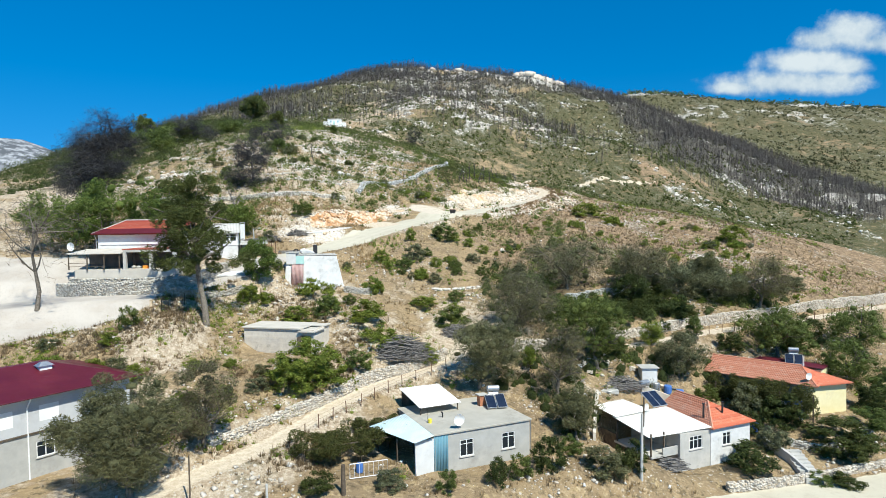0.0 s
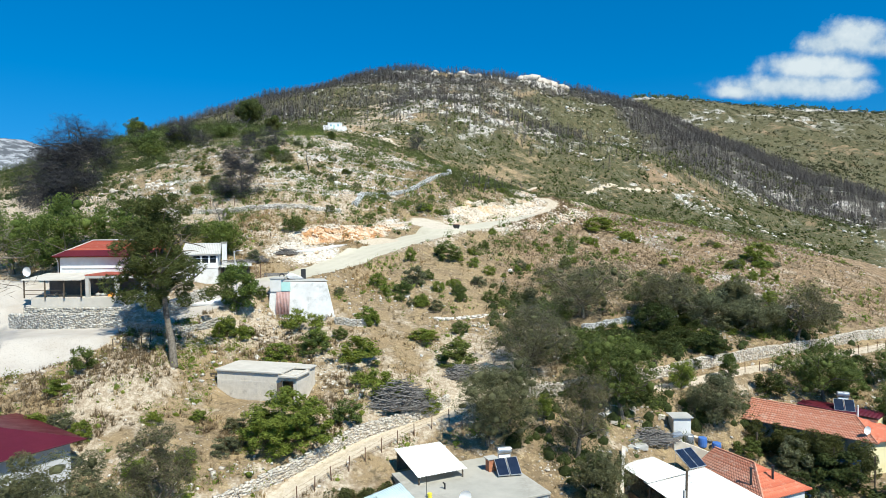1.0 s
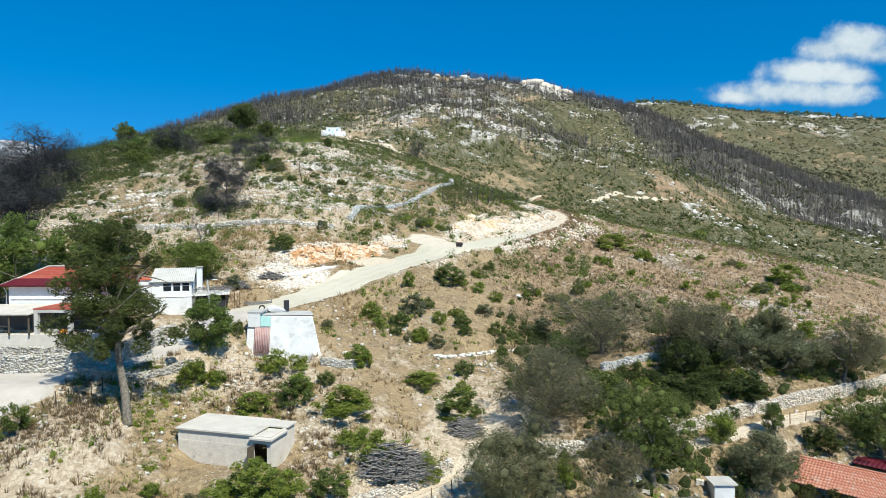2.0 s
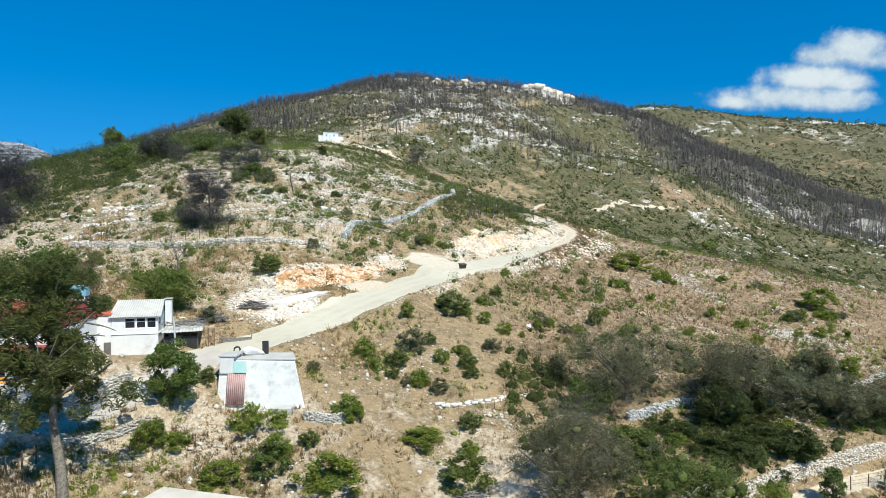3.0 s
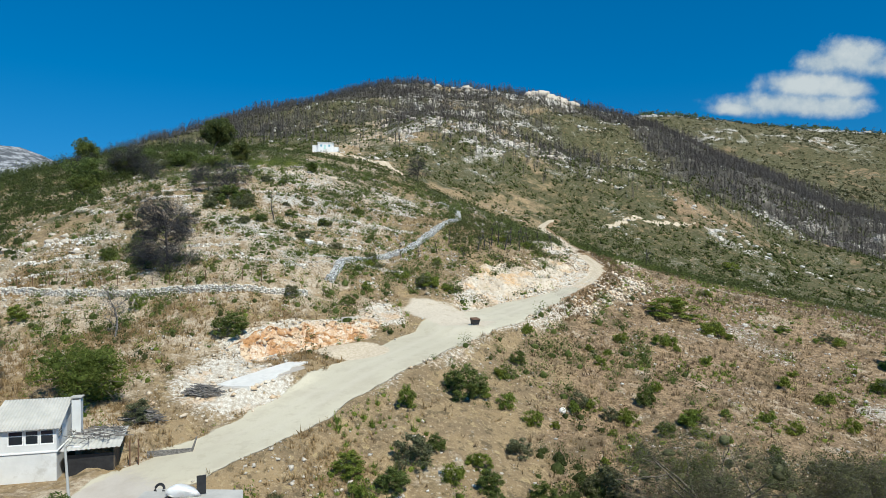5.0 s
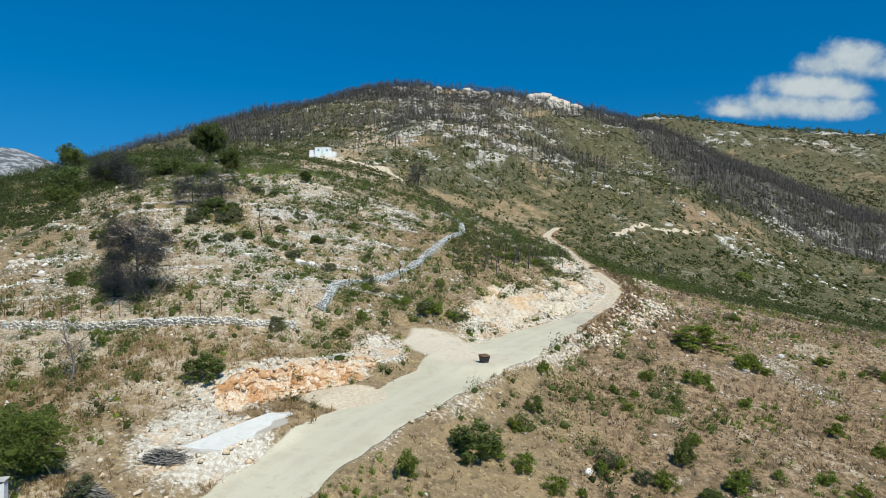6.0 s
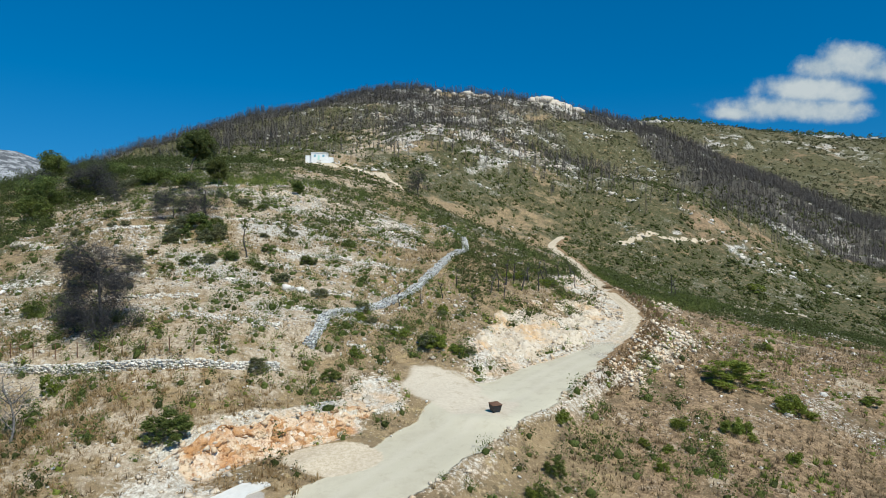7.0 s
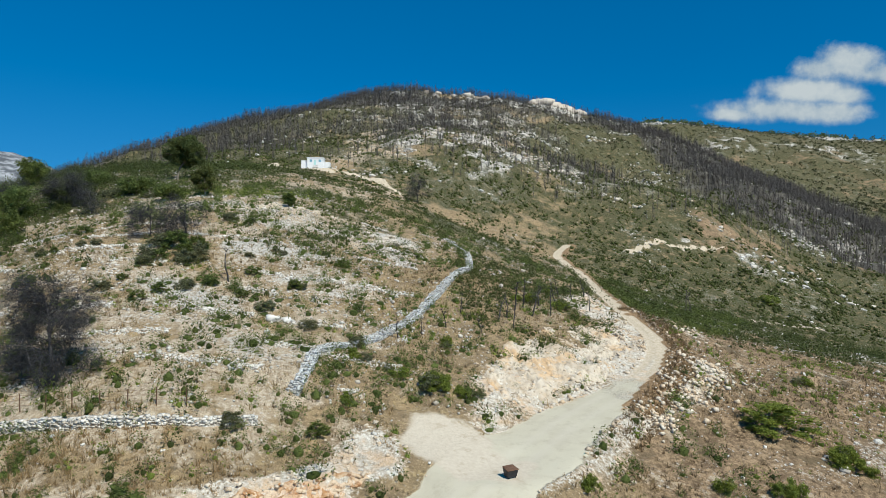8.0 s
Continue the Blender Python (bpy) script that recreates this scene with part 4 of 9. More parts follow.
def grounded(name, x, y, sink=0.1, label="", category="", group=""):
    ob = new(name)
    ob.location = (x, y, at_ground(x, y) - sink)
    ob.empty_display_size = 0.3
    return tagged(ob, label, category, group)


def leafy_tree(name, x, y, wide, high, leaf, label, seed, bare=0.22, leaves=3800, size=0.17, lean=0.0, bark=None, flat=1.0, stem=0.03, clumps=26):
    """A tree: tapered trunk with limbs, and a crown of small leaves in many clumps."""
    rng = np.random.default_rng(seed)
    root = grounded(name, x, y, 0.15, label, "tree")
    pieces, tips = [], []
    limbs(rng, (0, 0, 0), (lean, 0, 1), high * (bare + 0.25), max(0.09, stem * high), 0, pieces, tips, sides=8)
    fork = tips[-1]
    for k in range(6):
        a = k * 1.05 + rng.uniform(-0.3, 0.3)
        w = np.array((math.cos(a) * 0.9, math.sin(a) * 0.9, rng.uniform(0.4, 1.1)))
        limbs(rng, fork * rng.uniform(0.65, 1.0), w / np.linalg.norm(w), wide * 0.42, max(0.05, 0.45 * stem * high), 1, pieces, tips, kids=3, sides=5)
    add_mesh("trunk", *merged(pieces), bark or M_BARK, root, True)
    mid, up = high * (bare + 1) / 2, high * (1 - bare) / 2
    n = int(clumps * 1.7)
    d = rng.normal(size=(n, 3))
    d /= np.linalg.norm(d, axis=1, keepdims=True)
    reach = rng.uniform(0.35, 0.86, (n, 1))
    centres = np.array((fork[0], fork[1], mid)) + d * reach * (wide / 2, wide / 2, up * flat)
    radii = rng.uniform(0.075, 0.16, n) * wide
    if leaf is M_PINE and bare > 0.3:
        # an open pine: tiers of foliage on level branches, narrowing to the top
        n = n * 2
        t, a = rng.uniform(0, 1, n), rng.uniform(0, 6.283, n)
        r = wide * 0.6 * (1 - 0.55 * t) * np.sqrt(rng.uniform(0.05, 1, n)) * (0.75 + 0.35 * np.sin(a * 2 + t * 9))
        axis = fork[:2] / fork[2]
        z = high * (bare + (0.97 - bare) * t)
        centres = np.c_[axis[0] * z * 0.8 + r * np.cos(a), axis[1] * z * 0.8 + r * np.sin(a), z]
        radii = rng.uniform(0.045, 0.095, n) * wide
        limbs(rng, fork * 0.9, (axis[0], axis[1], 1), high * (0.95 - bare - 0.25), 0.012 * high, 1, pieces, tips, kids=9, spread=0.9, sides=5)
        add_mesh("leader", *merged(pieces[-10:]), bark or M_BARK, root, True)
    p = clump_points(rng, centres, radii, int(leaves * (2.9 if leaf is M_TWIGGY else 2.2)))
    hearts = [(c + STONES[k % 14][0] * r * np.array((0.75, 0.75, 0.95)) * (0.62 if leaf is M_TWIGGY else 1.0), STONES[k % 14][1]) for k, (c, r) in enumerate(zip(centres, radii))]
    if leaf is M_TWIGGY:
        # half bare: thin twigs with few leaves between them
        half = len(p) * 7 // 20
        tagged(add_mesh("twig_haze", *leaves_at(rng, p[:half], 0.036, 0.35, 15.0), M_TWIG, root), kind="stuff")
        add_mesh("crown", *merged([leaves_at(rng, p[half:], size * 0.6), *hearts[::2]]), leaf, root)
    elif leaf is M_OLIVE:
        p = clump_points(rng, centres, radii, int(leaves * 3.6))
        add_mesh("crown", *merged([leaves_at(rng, p, size * 0.48, 0.1, 3.4), *hearts]), leaf, root)
    elif leaf is M_PINE:
        add_mesh("crown", *leaves_at(rng, p, size * 0.62, 0.25, 3.4), leaf, root)
    else:
        add_mesh("crown", *merged([leaves_at(rng, p, size * 0.68), *hearts]), leaf, root)
    return root


def bare_tree(name, x, y, wide, high, label, seed, wood=None, depth=2, kids=5, stem=0.022, twigs=600):
    """A dead or burnt tree: trunk, limbs and a haze of thin twigs."""
    rng = np.random.default_rng(seed)
    root = grounded(name, x, y, 0.15, label, "tree")
    pieces, tips = [], []
    limbs(rng, (0, 0, 0), (0.05, 0, 1), high * 0.75, max(0.06, stem * high), 0, pieces, tips, sides=6, lift=0.1)
    path = pieces[0][0].reshape(5, 6, 3).mean(1)
    for k in range(9 if wide > 1.5 else 4):
        a, t = rng.uniform(0, 6.28), rng.uniform(0.3, 1.0)
        w = np.array((math.cos(a), math.sin(a), rng.uniform(0.2, 1.0)))
        limbs(rng, path[min(4, int(t * 4.99))], w / np.linalg.norm(w), wide * 0.5 * (1.15 - 0.4 * t), max(0.025, stem * high * 0.4), depth - 1, pieces, tips, kids=kids, sides=4)
    add_mesh("trunk", *merged(pieces), wood or M_CHAR, root)
    if twigs:
        tips = np.array(tips)
        p = tips[rng.integers(0, len(tips), twigs)] + rng.normal(size=(twigs, 3)) * wide * 0.075
        v, f = leaves_at(rng, p, 0.005 * wide + 0.02, 0.2, 18.0)
        tagged(add_mesh("twig_haze", v, f, wood or M_CHAR, root), kind="stuff")
    return root


def burnt_tree(name, x, y, wide, high, label, seed, lean=0.0, twigs=9000, low=0.25, sprays=16):
    """A scorched tree that still carries its fine wood: arching limbs hung with drooping black twigs."""
    rng = np.random.default_rng(seed)
    root = grounded(name, x, y, 0.15, label, "tree")
    pieces, tips = [], []
    limbs(rng, (0, 0, 0), (lean, 0.0, 1), high * 0.82, 0.02 * high, 0, pieces, tips, sides=6, lift=0.1)
    path = pieces[0][0].reshape(5, 6, 3).mean(1)
    for k in range(sprays):
        t = low + (1 - low) * (k + rng.uniform(0, 1)) / sprays
        a = rng.uniform(0, 6.283)
        at = path[0] * 0
        at[:] = [np.interp(t * 4, range(5), path[:, c]) for c in range(3)]
        w = np.array((math.cos(a), math.sin(a), rng.uniform(0.5, 1.2)))
        limbs(rng, at, w / np.linalg.norm(w), wide * 0.55 * (1.05 - 0.35 * t), 0.007 * high, 2, pieces, tips, spread=0.75, lift=-0.35, kids=4, sides=4)
    add_mesh("trunk", *merged(pieces), M_CHAR, root)
    tips = np.array(tips[1:])
    p = tips[rng.integers(0, len(tips), twigs)] + rng.normal(size=(twigs, 3)) * (0.055 * wide, 0.055 * wide, 0.04 * wide)
    p[:, 2] = np.maximum(p[:, 2], 0.3)
    tagged(add_mesh("twig_haze", *leaves_at(rng, p, 0.0035 * wide + 0.008, -0.55, 26.0), M_SOOT, root), kind="stuff")
    return root


def stone_shape(rng, detail=1, cuts=8):
    """A lump with flat facets, about one across."""
    bm = bmesh.new()
    bmesh.ops.create_icosphere(bm, subdivisions=max(1, detail), radius=0.5)
    v = np.array([p.co for p in bm.verts])
    f = np.array([[p.index for p in q.verts] for q in bm.faces])
    bm.free()
    v = v * rng.uniform(0.75, 1.35, (len(v), 1)) * (1.0, rng.uniform(0.6, 0.95), rng.uniform(0.5, 0.8))
    for _ in range(cuts):
        d = rng.normal(size=3)
        d /= np.linalg.norm(d)
        over = np.maximum(v @ d - rng.uniform(0.2, 0.34), 0)
        v -= over[:, None] * d
    return v, f


def block_shape(rng):
    """A roughly squared stone, about one across."""
    v = np.array([(sx, sy, sz) for sx in (-0.5, 0.5) for sy in (-0.45, 0.45) for sz in (-0.36, 0.36)])
    v = v * rng.uniform(0.62, 1.08, (8, 3))
    f = np.array([(0, 1, 3), (0, 3, 2), (4, 6, 7), (4, 7, 5), (0, 4, 5), (0, 5, 1), (2, 3, 7), (2, 7, 6), (0, 2, 6), (0, 6, 4), (1, 5, 7), (1, 7, 3)])
    return v, f


STONES = [stone_shape(np.random.default_rng(900 + k), 0 + (k > 30), 3) for k in range(14)] + [block_shape(np.random.default_rng(930 + k)) for k in range(5)]
BLOCKY = [block_shape(np.random.default_rng(950 + k)) for k in range(12)]




def strewn(name, label, spots, sizes, material, seed, sink=0.25, shapes=STONES, category="rocks", flat=0.7):
    """Loose stones over the ground, all in one mesh."""
    rng = np.random.default_rng(seed)
    z = height(spots[:, 0], spots[:, 1])
    pick = rng.integers(0, len(shapes), len(spots))
    pieces_v, pieces_f, n = [], [], 0
    for s, (v, f) in enumerate(shapes):
        idx = np.nonzero(pick == s)[0]
        if not len(idx):
            continue
        # each stone tumbled its own way and of its own proportions
        rot, _ = np.linalg.qr(rng.normal(size=(len(idx), 3, 3)))
        shape = rng.uniform(0.55, 1.25, (len(idx), 1, 3))
        w = np.einsum("nij,nvj->nvi", rot, v[None] * shape) * sizes[idx, None, None] * (1, 1, flat)
        w += np.stack([spots[idx, 0], spots[idx, 1], z[idx] + sizes[idx] * (0.35 - sink)], -1)[:, None]
        pieces_v.append(w.reshape(-1, 3))
        pieces_f.append((f[None] + (np.arange(len(idx)) * len(v))[:, None, None] + n).reshape(-1, 3))
        n += len(idx) * len(v)
    ob = add_mesh(name, np.concatenate(pieces_v), np.concatenate(pieces_f), material)
    return tagged(ob, label, category, kind="stuff")


def thrown(rng, count, box, density):
    """Spots thrown over a box of the plan, kept where density(x, y) is high."""
    x0, x1, y0, y1 = box
    x, y = rng.uniform(x0, x1, count), rng.uniform(y0, y1, count)
    keep = rng.uniform(0, 1, count) < density(x, y)
    return np.c_[x[keep], y[keep]]


def off_ways(x, y, room=0.6):
    """1 away from roads, tracks and houses, 0 on them."""
    out = np.ones(x.shape)
    for line in (ROAD, FAR_ROAD, SIDE_ROAD, TRACK, RIGHT_TRACK, LOW_ROAD, PAD):
        d, (_, half), _, _ = segment(x, y, line)
        out *= d > half + room
    out *= plaza(x, y) < 0.4
    out *= np.hypot((x + 12.6) / 5.2, (y - 122.6) / 3.2) > 0.9
    d, (_, half), _, _ = segment(x, y, PATHS[1])
    out *= d > half
    for cx, cy, r in HOUSE_SPOTS:
        out *= np.hypot(x - cx, y - cy) > r
    return out


HOUSE_SPOTS = [(2.5, 60, 7.5), (-5, 60.5, 4), (25, 66, 7.5), (20, 63, 5), (40, 74, 8), (-38, 53, 9), (-41, 87, 6), (-31.5, 95, 4.5), (-38, 95, 4), (-18, 90, 4), (-18, 72, 5), (-60, 356, 8)]


def leafy_stuff(name, label, spots, wide, high, material, seed, leaves=16, leaf=0.5, category="scrub", blades=False, core=0.0):
    """Far low plants, a handful of leaf sprays each, all in one mesh."""
    rng = np.random.default_rng(seed)
    n = len(spots)
    z = height(spots[:, 0], spots[:, 1])
    d = rng.normal(size=(n, leaves, 3))
    d /= np.linalg.norm(d, axis=2, keepdims=True)
    d[..., 2] = np.abs(d[..., 2])
    reach = rng.uniform(0.6, 1.0, (n, leaves, 1)) ** 0.6
    # uneven outline: each plant swells and shrinks by its own bearing
    swell = 1 + 0.28 * np.sin(3 * np.arctan2(d[..., 1], d[..., 0]) + rng.uniform(0, 6.28, (n, 1)) + 4 * d[..., 2])
    p = d * reach * swell[..., None] * np.stack([wide / 2, wide / 2, high], -1)[:, None]
    p += np.c_[spots, z][:, None]
    size = np.repeat(wide * leaf, leaves)
    u = rng.normal(size=(n * leaves, 3))
    u /= np.linalg.norm(u, axis=1, keepdims=True)
    v = np.cross(u, rng.normal(size=(n * leaves, 3)))
    v /= np.linalg.norm(v, axis=1, keepdims=True) + 1e-9
    s = size[:, None] * rng.uniform(0.5, 1.2, (n * leaves, 1)) * 0.5
    q = p.reshape(-1, 3)
    if blades:
        foot = np.repeat(np.c_[spots, z], leaves, 0)
        u[:, 2] *= 0.2
        low = foot + (q - foot) * (0.35, 0.35, 0.0)
        tri = np.stack([low - u * s * 0.22, low + u * s * 0.22, q], 1).reshape(-1, 3)
    else:
        tri = np.stack([q - u * s, q + u * s * 0.8 + v * s * 0.5, q + v * s * 1.1], 1).reshape(-1, 3)
    faces = np.arange(len(tri)).reshape(-1, 3)
    if core:
        # a leafy heart to each plant, so that its middle is closed and dark
        heart, part_f = STONES[seed % 14 if leaves > 20 else 14]
        m = len(heart)
        w = heart[None] * rng.uniform(0.75, 1.25, (n, m, 1)) * np.stack([wide, wide, 2 * high], -1)[:, None] * core + np.c_[spots, z][:, None]
        faces = np.concatenate([faces, (part_f[None] + (np.arange(n) * m)[:, None, None]).reshape(-1, 3) + len(tri)])
        tri = np.concatenate([tri, w.reshape(-1, 3)])
    ob = add_mesh(name, tri, faces, material)
    return tagged(ob, label, category, kind="stuff")


def burnt_forest(name, label, spots, tall, seed):
    """Standing burnt trees on a far slope: a thin trunk and bare upward branches each."""
    rng = np.random.default_rng(seed)
    n = len(spots)
    z = height(spots[:, 0], spots[:, 1]) - 0.4
    foot = np.c_[spots, z]
    tip = foot + np.c_[rng.normal(size=(n, 2)) * 0.04 * tall[:, None], tall]
    a = np.array([0, 2.09, 4.19])
    ring = np.stack([np.cos(a), np.sin(a), 0 * a], -1)
    r = (0.010 * tall + 0.035)[:, None, None]
    lower, upper = foot[:, None] + ring * r, tip[:, None] + ring * r * 0.25
    trunk_v = np.concatenate([lower, upper], 1).reshape(-1, 3)
    tri = np.array([[0, 1, 4], [0, 4, 3], [1, 2, 5], [1, 5, 4], [2, 0, 3], [2, 3, 5]])
    trunk_f = (tri[None] + (np.arange(n) * 6)[:, None, None]).reshape(-1, 3)
    b = 30
    t = rng.uniform(0.22, 0.97, (n, b, 1))
    start = foot[:, None] * (1 - t) + tip[:, None] * t
    ang = rng.uniform(0, 6.283, (n, b))
    reach = (tall[:, None] * rng.uniform(0.12, 0.30, (n, b)) * (1.25 - t[..., 0]))
    end = start + np.stack([np.cos(ang) * reach, np.sin(ang) * reach, reach * rng.uniform(0.3, 1.3, (n, b))], -1)
    w = np.stack([-np.sin(ang), np.cos(ang), 0.6 + 0 * ang], -1) * (0.006 * tall[:, None, None] + 0.022)
    branch_v = np.stack([start - w, start + w, end], 2).reshape(-1, 3)
    v, f = np.concatenate([trunk_v, branch_v]), np.concatenate([trunk_f, np.arange(len(branch_v)).reshape(-1, 3) + len(trunk_v)])
    return tagged(add_mesh(name, v, f, M_ASHWOOD), label, "trees", kind="stuff")


# ---- hard things: builders ----
class Solid:
    """Corners and faces of one part, gathered piece by piece."""

    def __init__(self):
        self.v, self.f = [], []

    def hexa(self, corners):
        """A block from its four lower and four upper corners."""
        n = len(self.v)
        self.v += [tuple(c) for c in corners]
        self.f += [tuple(n + i for i in q) for q in ((3, 2, 1, 0), (4, 5, 6, 7), (0, 1, 5, 4), (1, 2, 6, 5), (2, 3, 7, 6), (3, 0, 4, 7))]
        return self

    def box(self, x0, x1, y0, y1, z0, z1):
        return self.hexa([(x0, y0, z0), (x1, y0, z0), (x1, y1, z0), (x0, y1, z0), (x0, y0, z1), (x1, y0, z1), (x1, y1, z1), (x0, y1, z1)])

    def sheet(self, a, b, c, d, thick):
        """A slab with the given upper corners."""
        return self.hexa([(*p[:2], p[2] - thick) for p in (a, b, c, d)] + [a, b, c, d])

    def prism(self, ring, z0, z1):
        n, k = len(self.v), len(ring)
        self.v += [(*p, z0) for p in ring] + [(*p, z1) for p in ring]
        self.f += [tuple(n + i for i in reversed(range(k))), tuple(n + k + i for i in range(k))]
        self.f += [(n + i, n + (i + 1) % k, n + k + (i + 1) % k, n + k + i) for i in range(k)]
        return self

    def profile(self, ring, x0, x1):
        """A ring of (y, z) drawn out along x."""
        n, k = len(self.v), len(ring)
        self.v += [(x0, *p) for p in ring] + [(x1, *p) for p in ring]
        self.f += [tuple(n + i for i in reversed(range(k))), tuple(n + k + i for i in range(k))]
        self.f += [(n + i, n + (i + 1) % k, n + k + (i + 1) % k, n + k + i) for i in range(k)]
        return self

    def pipe(self, path, radius, sides=8):
        v, f = tube(path, np.full(len(path), radius) if np.isscalar(radius) else radius, sides)
        n = len(self.v)
        self.v += [tuple(p) for p in v]
        self.f += [tuple(int(i) + n for i in q) for q in f]
        self.f += [tuple(n + i for i in reversed(range(sides))), tuple(n + len(v) - sides + i for i in range(sides))]
        return self

    def mesh(self, name, material, bevel=0.0):
        bm = bmesh.new()
        vs = [bm.verts.new(p) for p in self.v]
        for q in self.f:
            bm.faces.new([vs[i] for i in q])
        bmesh.ops.recalc_face_normals(bm, faces=bm.faces)
        if bevel:
            bmesh.ops.bevel(bm, geom=list(bm.edges), offset=bevel, segments=1, affect="EDGES", clamp_overlap=True)
        me = bpy.data.meshes.new(name)
        bm.to_mesh(me)
        bm.free()
        me.materials.append(material)
        return me


def part(name, solid, material, parent=None, label="", bevel=0.0):
    ob = new(name, solid.mesh(name, material, bevel))
    ob.parent = parent
    if label:
        ob["label"] = label
    return ob


def thing(name, x, y, z, angle, label, category, group=""):
    ob = new(name)
    ob.matrix_basis = pose(x, y, z, 0, 0, angle)
    return tagged(ob, label, category, group)


def holed(solid, axis, at, thick, a0, a1, z0, z1, holes):
    """A wall along x (axis 'x', at y) or along y, with real openings (a0, a1, z0, z1)."""
    cuts_a = sorted({a0, a1, *[h[0] for h in holes], *[h[1] for h in holes]})
    cuts_z = sorted({z0, z1, *[h[2] for h in holes], *[h[3] for h in holes]})
    for zl, zh in zip(cuts_z, cuts_z[1:]):
        run = None
        for al, ah in zip(cuts_a, cuts_a[1:]):
            open_here = any(h[0] <= al and ah <= h[1] and h[2] <= zl and zh <= h[3] for h in holes)
            if not open_here:
                run = (run[0], ah) if run else (al, ah)
            if run and (open_here or ah == cuts_a[-1]):
                if axis == "x":
                    solid.box(run[0], run[1], at, at + thick, zl, zh)
                else:
                    solid.box(at, at + thick, run[0], run[1], zl, zh)
                run = None
    return solid


def window(parent, axis, at, a0, a1, z0, z1, out=-1, bars=2, sill=True):
    """A glazed window with its frame, panes and sill, set into an opening; out: the side that faces outdoors."""
    def put(s, lo, hi, deep, zl, zh):
        y0, y1 = sorted((at + out * deep[0], at + out * deep[1]))
        return s.box(lo, hi, y0, y1, zl, zh) if axis == "x" else s.box(y0, y1, lo, hi, zl, zh)

    fr, w = Solid(), 0.07
    put(fr, a0, a1, (-0.10, -0.03), z1 - w, z1)
    put(fr, a0, a1, (-0.10, -0.03), z0, z0 + w)
    step = (a1 - a0 - w) / bars
    for k in range(bars + 1):
        put(fr, a0 + k * step, a0 + k * step + w, (-0.10, -0.03), z0 + w, z1 - w)
    put(fr, a0 + w, a1 - w, (-0.09, -0.04), z1 - 0.42, z1 - 0.37)
    ob = part("window", fr, M_WHITEFRAME, parent)
    for k in range(bars):
        part("pane", put(Solid(), a0 + w + k * step, a0 + (k + 1) * step, (-0.075, -0.06), z0 + w, z1 - w), M_GLASS, ob)
    if sill:
        part("sill", put(Solid(), a0 - 0.08, a1 + 0.08, (-0.02, 0.10), z0 - 0.07, z0 - 0.01), M_CONCRETE, ob)
    return ob


def tiled_slope(parent, a, b, c, d, material, rows, thick=0.05, ridge_wave=0.055, pitch=0.28):
    """A roof slope a-b (eave) to d-c (top), laid with rows of barrel tiles, each row one part."""
    a, b, c, d = (np.array(p, float) for p in (a, b, c, d))
    normal = np.cross(b - a, d - a)
    normal /= np.linalg.norm(normal)
    for r in range(rows):
        t0, t1 = r / rows, min(1.0, (r + 1.18) / rows)
        l0, r0, l1, r1 = a + (d - a) * t0, b + (c - b) * t0, a + (d - a) * t1, b + (c - b) * t1
        n = max(4, int(np.linalg.norm(r0 - l0) / pitch) * 4)
        s = np.linspace(0, 1, n + 1)[:, None]
        wave = ridge_wave * np.abs(np.sin(np.arange(n + 1) * math.pi / 4))[:, None]
        low = l0 + (r0 - l0) * s + normal * (wave + 0.07)
        high = l1 + (r1 - l1) * s + normal * (wave + 0.02)
        under = l0 + (r0 - l0) * s + normal * 0.0
        v = np.concatenate([low, high, under])
        i = np.arange(n)
        f = np.concatenate([np.c_[i, i + 1, i + n + 2, i + n + 1], np.c_[i + 2 * n + 2, i + 2 * n + 3, i + 1, i]])
        add_mesh("tile_course", v, f, material, parent)


def corrugated(solid_list, a, b, c, d, waves, amp=0.03):
    """A thin corrugated sheet between four corners, its waves running from a-b to d-c."""
    a, b, c, d = (np.array(p, float) for p in (a, b, c, d))
    normal = np.cross(b - a, d - a)
    normal /= np.linalg.norm(normal)
    n = waves * 4
    s = np.linspace(0, 1, n + 1)[:, None]
    wave = amp * np.sin(np.arange(n + 1) * math.pi / 2)[:, None] * normal
    rows = [a + (b - a) * s + wave, d + (c - d) * s + wave, a + (b - a) * s + wave - normal * 0.02, d + (c - d) * s + wave - normal * 0.02]
    v = np.concatenate(rows)
    i, m = np.arange(n), n + 1
    f = np.concatenate([np.c_[i, i + 1, i + 1 + m, i + m], np.c_[i + 2 * m, i + 3 * m, i + 1 + 3 * m, i + 1 + 2 * m], np.c_[i, i + 2 * m, i + 1 + 2 * m, i + 1]])
    solid_list.append((v, f))


def sheet_part(name, material, parent, *args, label="", **more):
    pieces = []
    corrugated(pieces, *args, **more)
    ob = add_mesh(name, *pieces[0], material, parent)
    if label:
        ob["label"] = label
    return ob


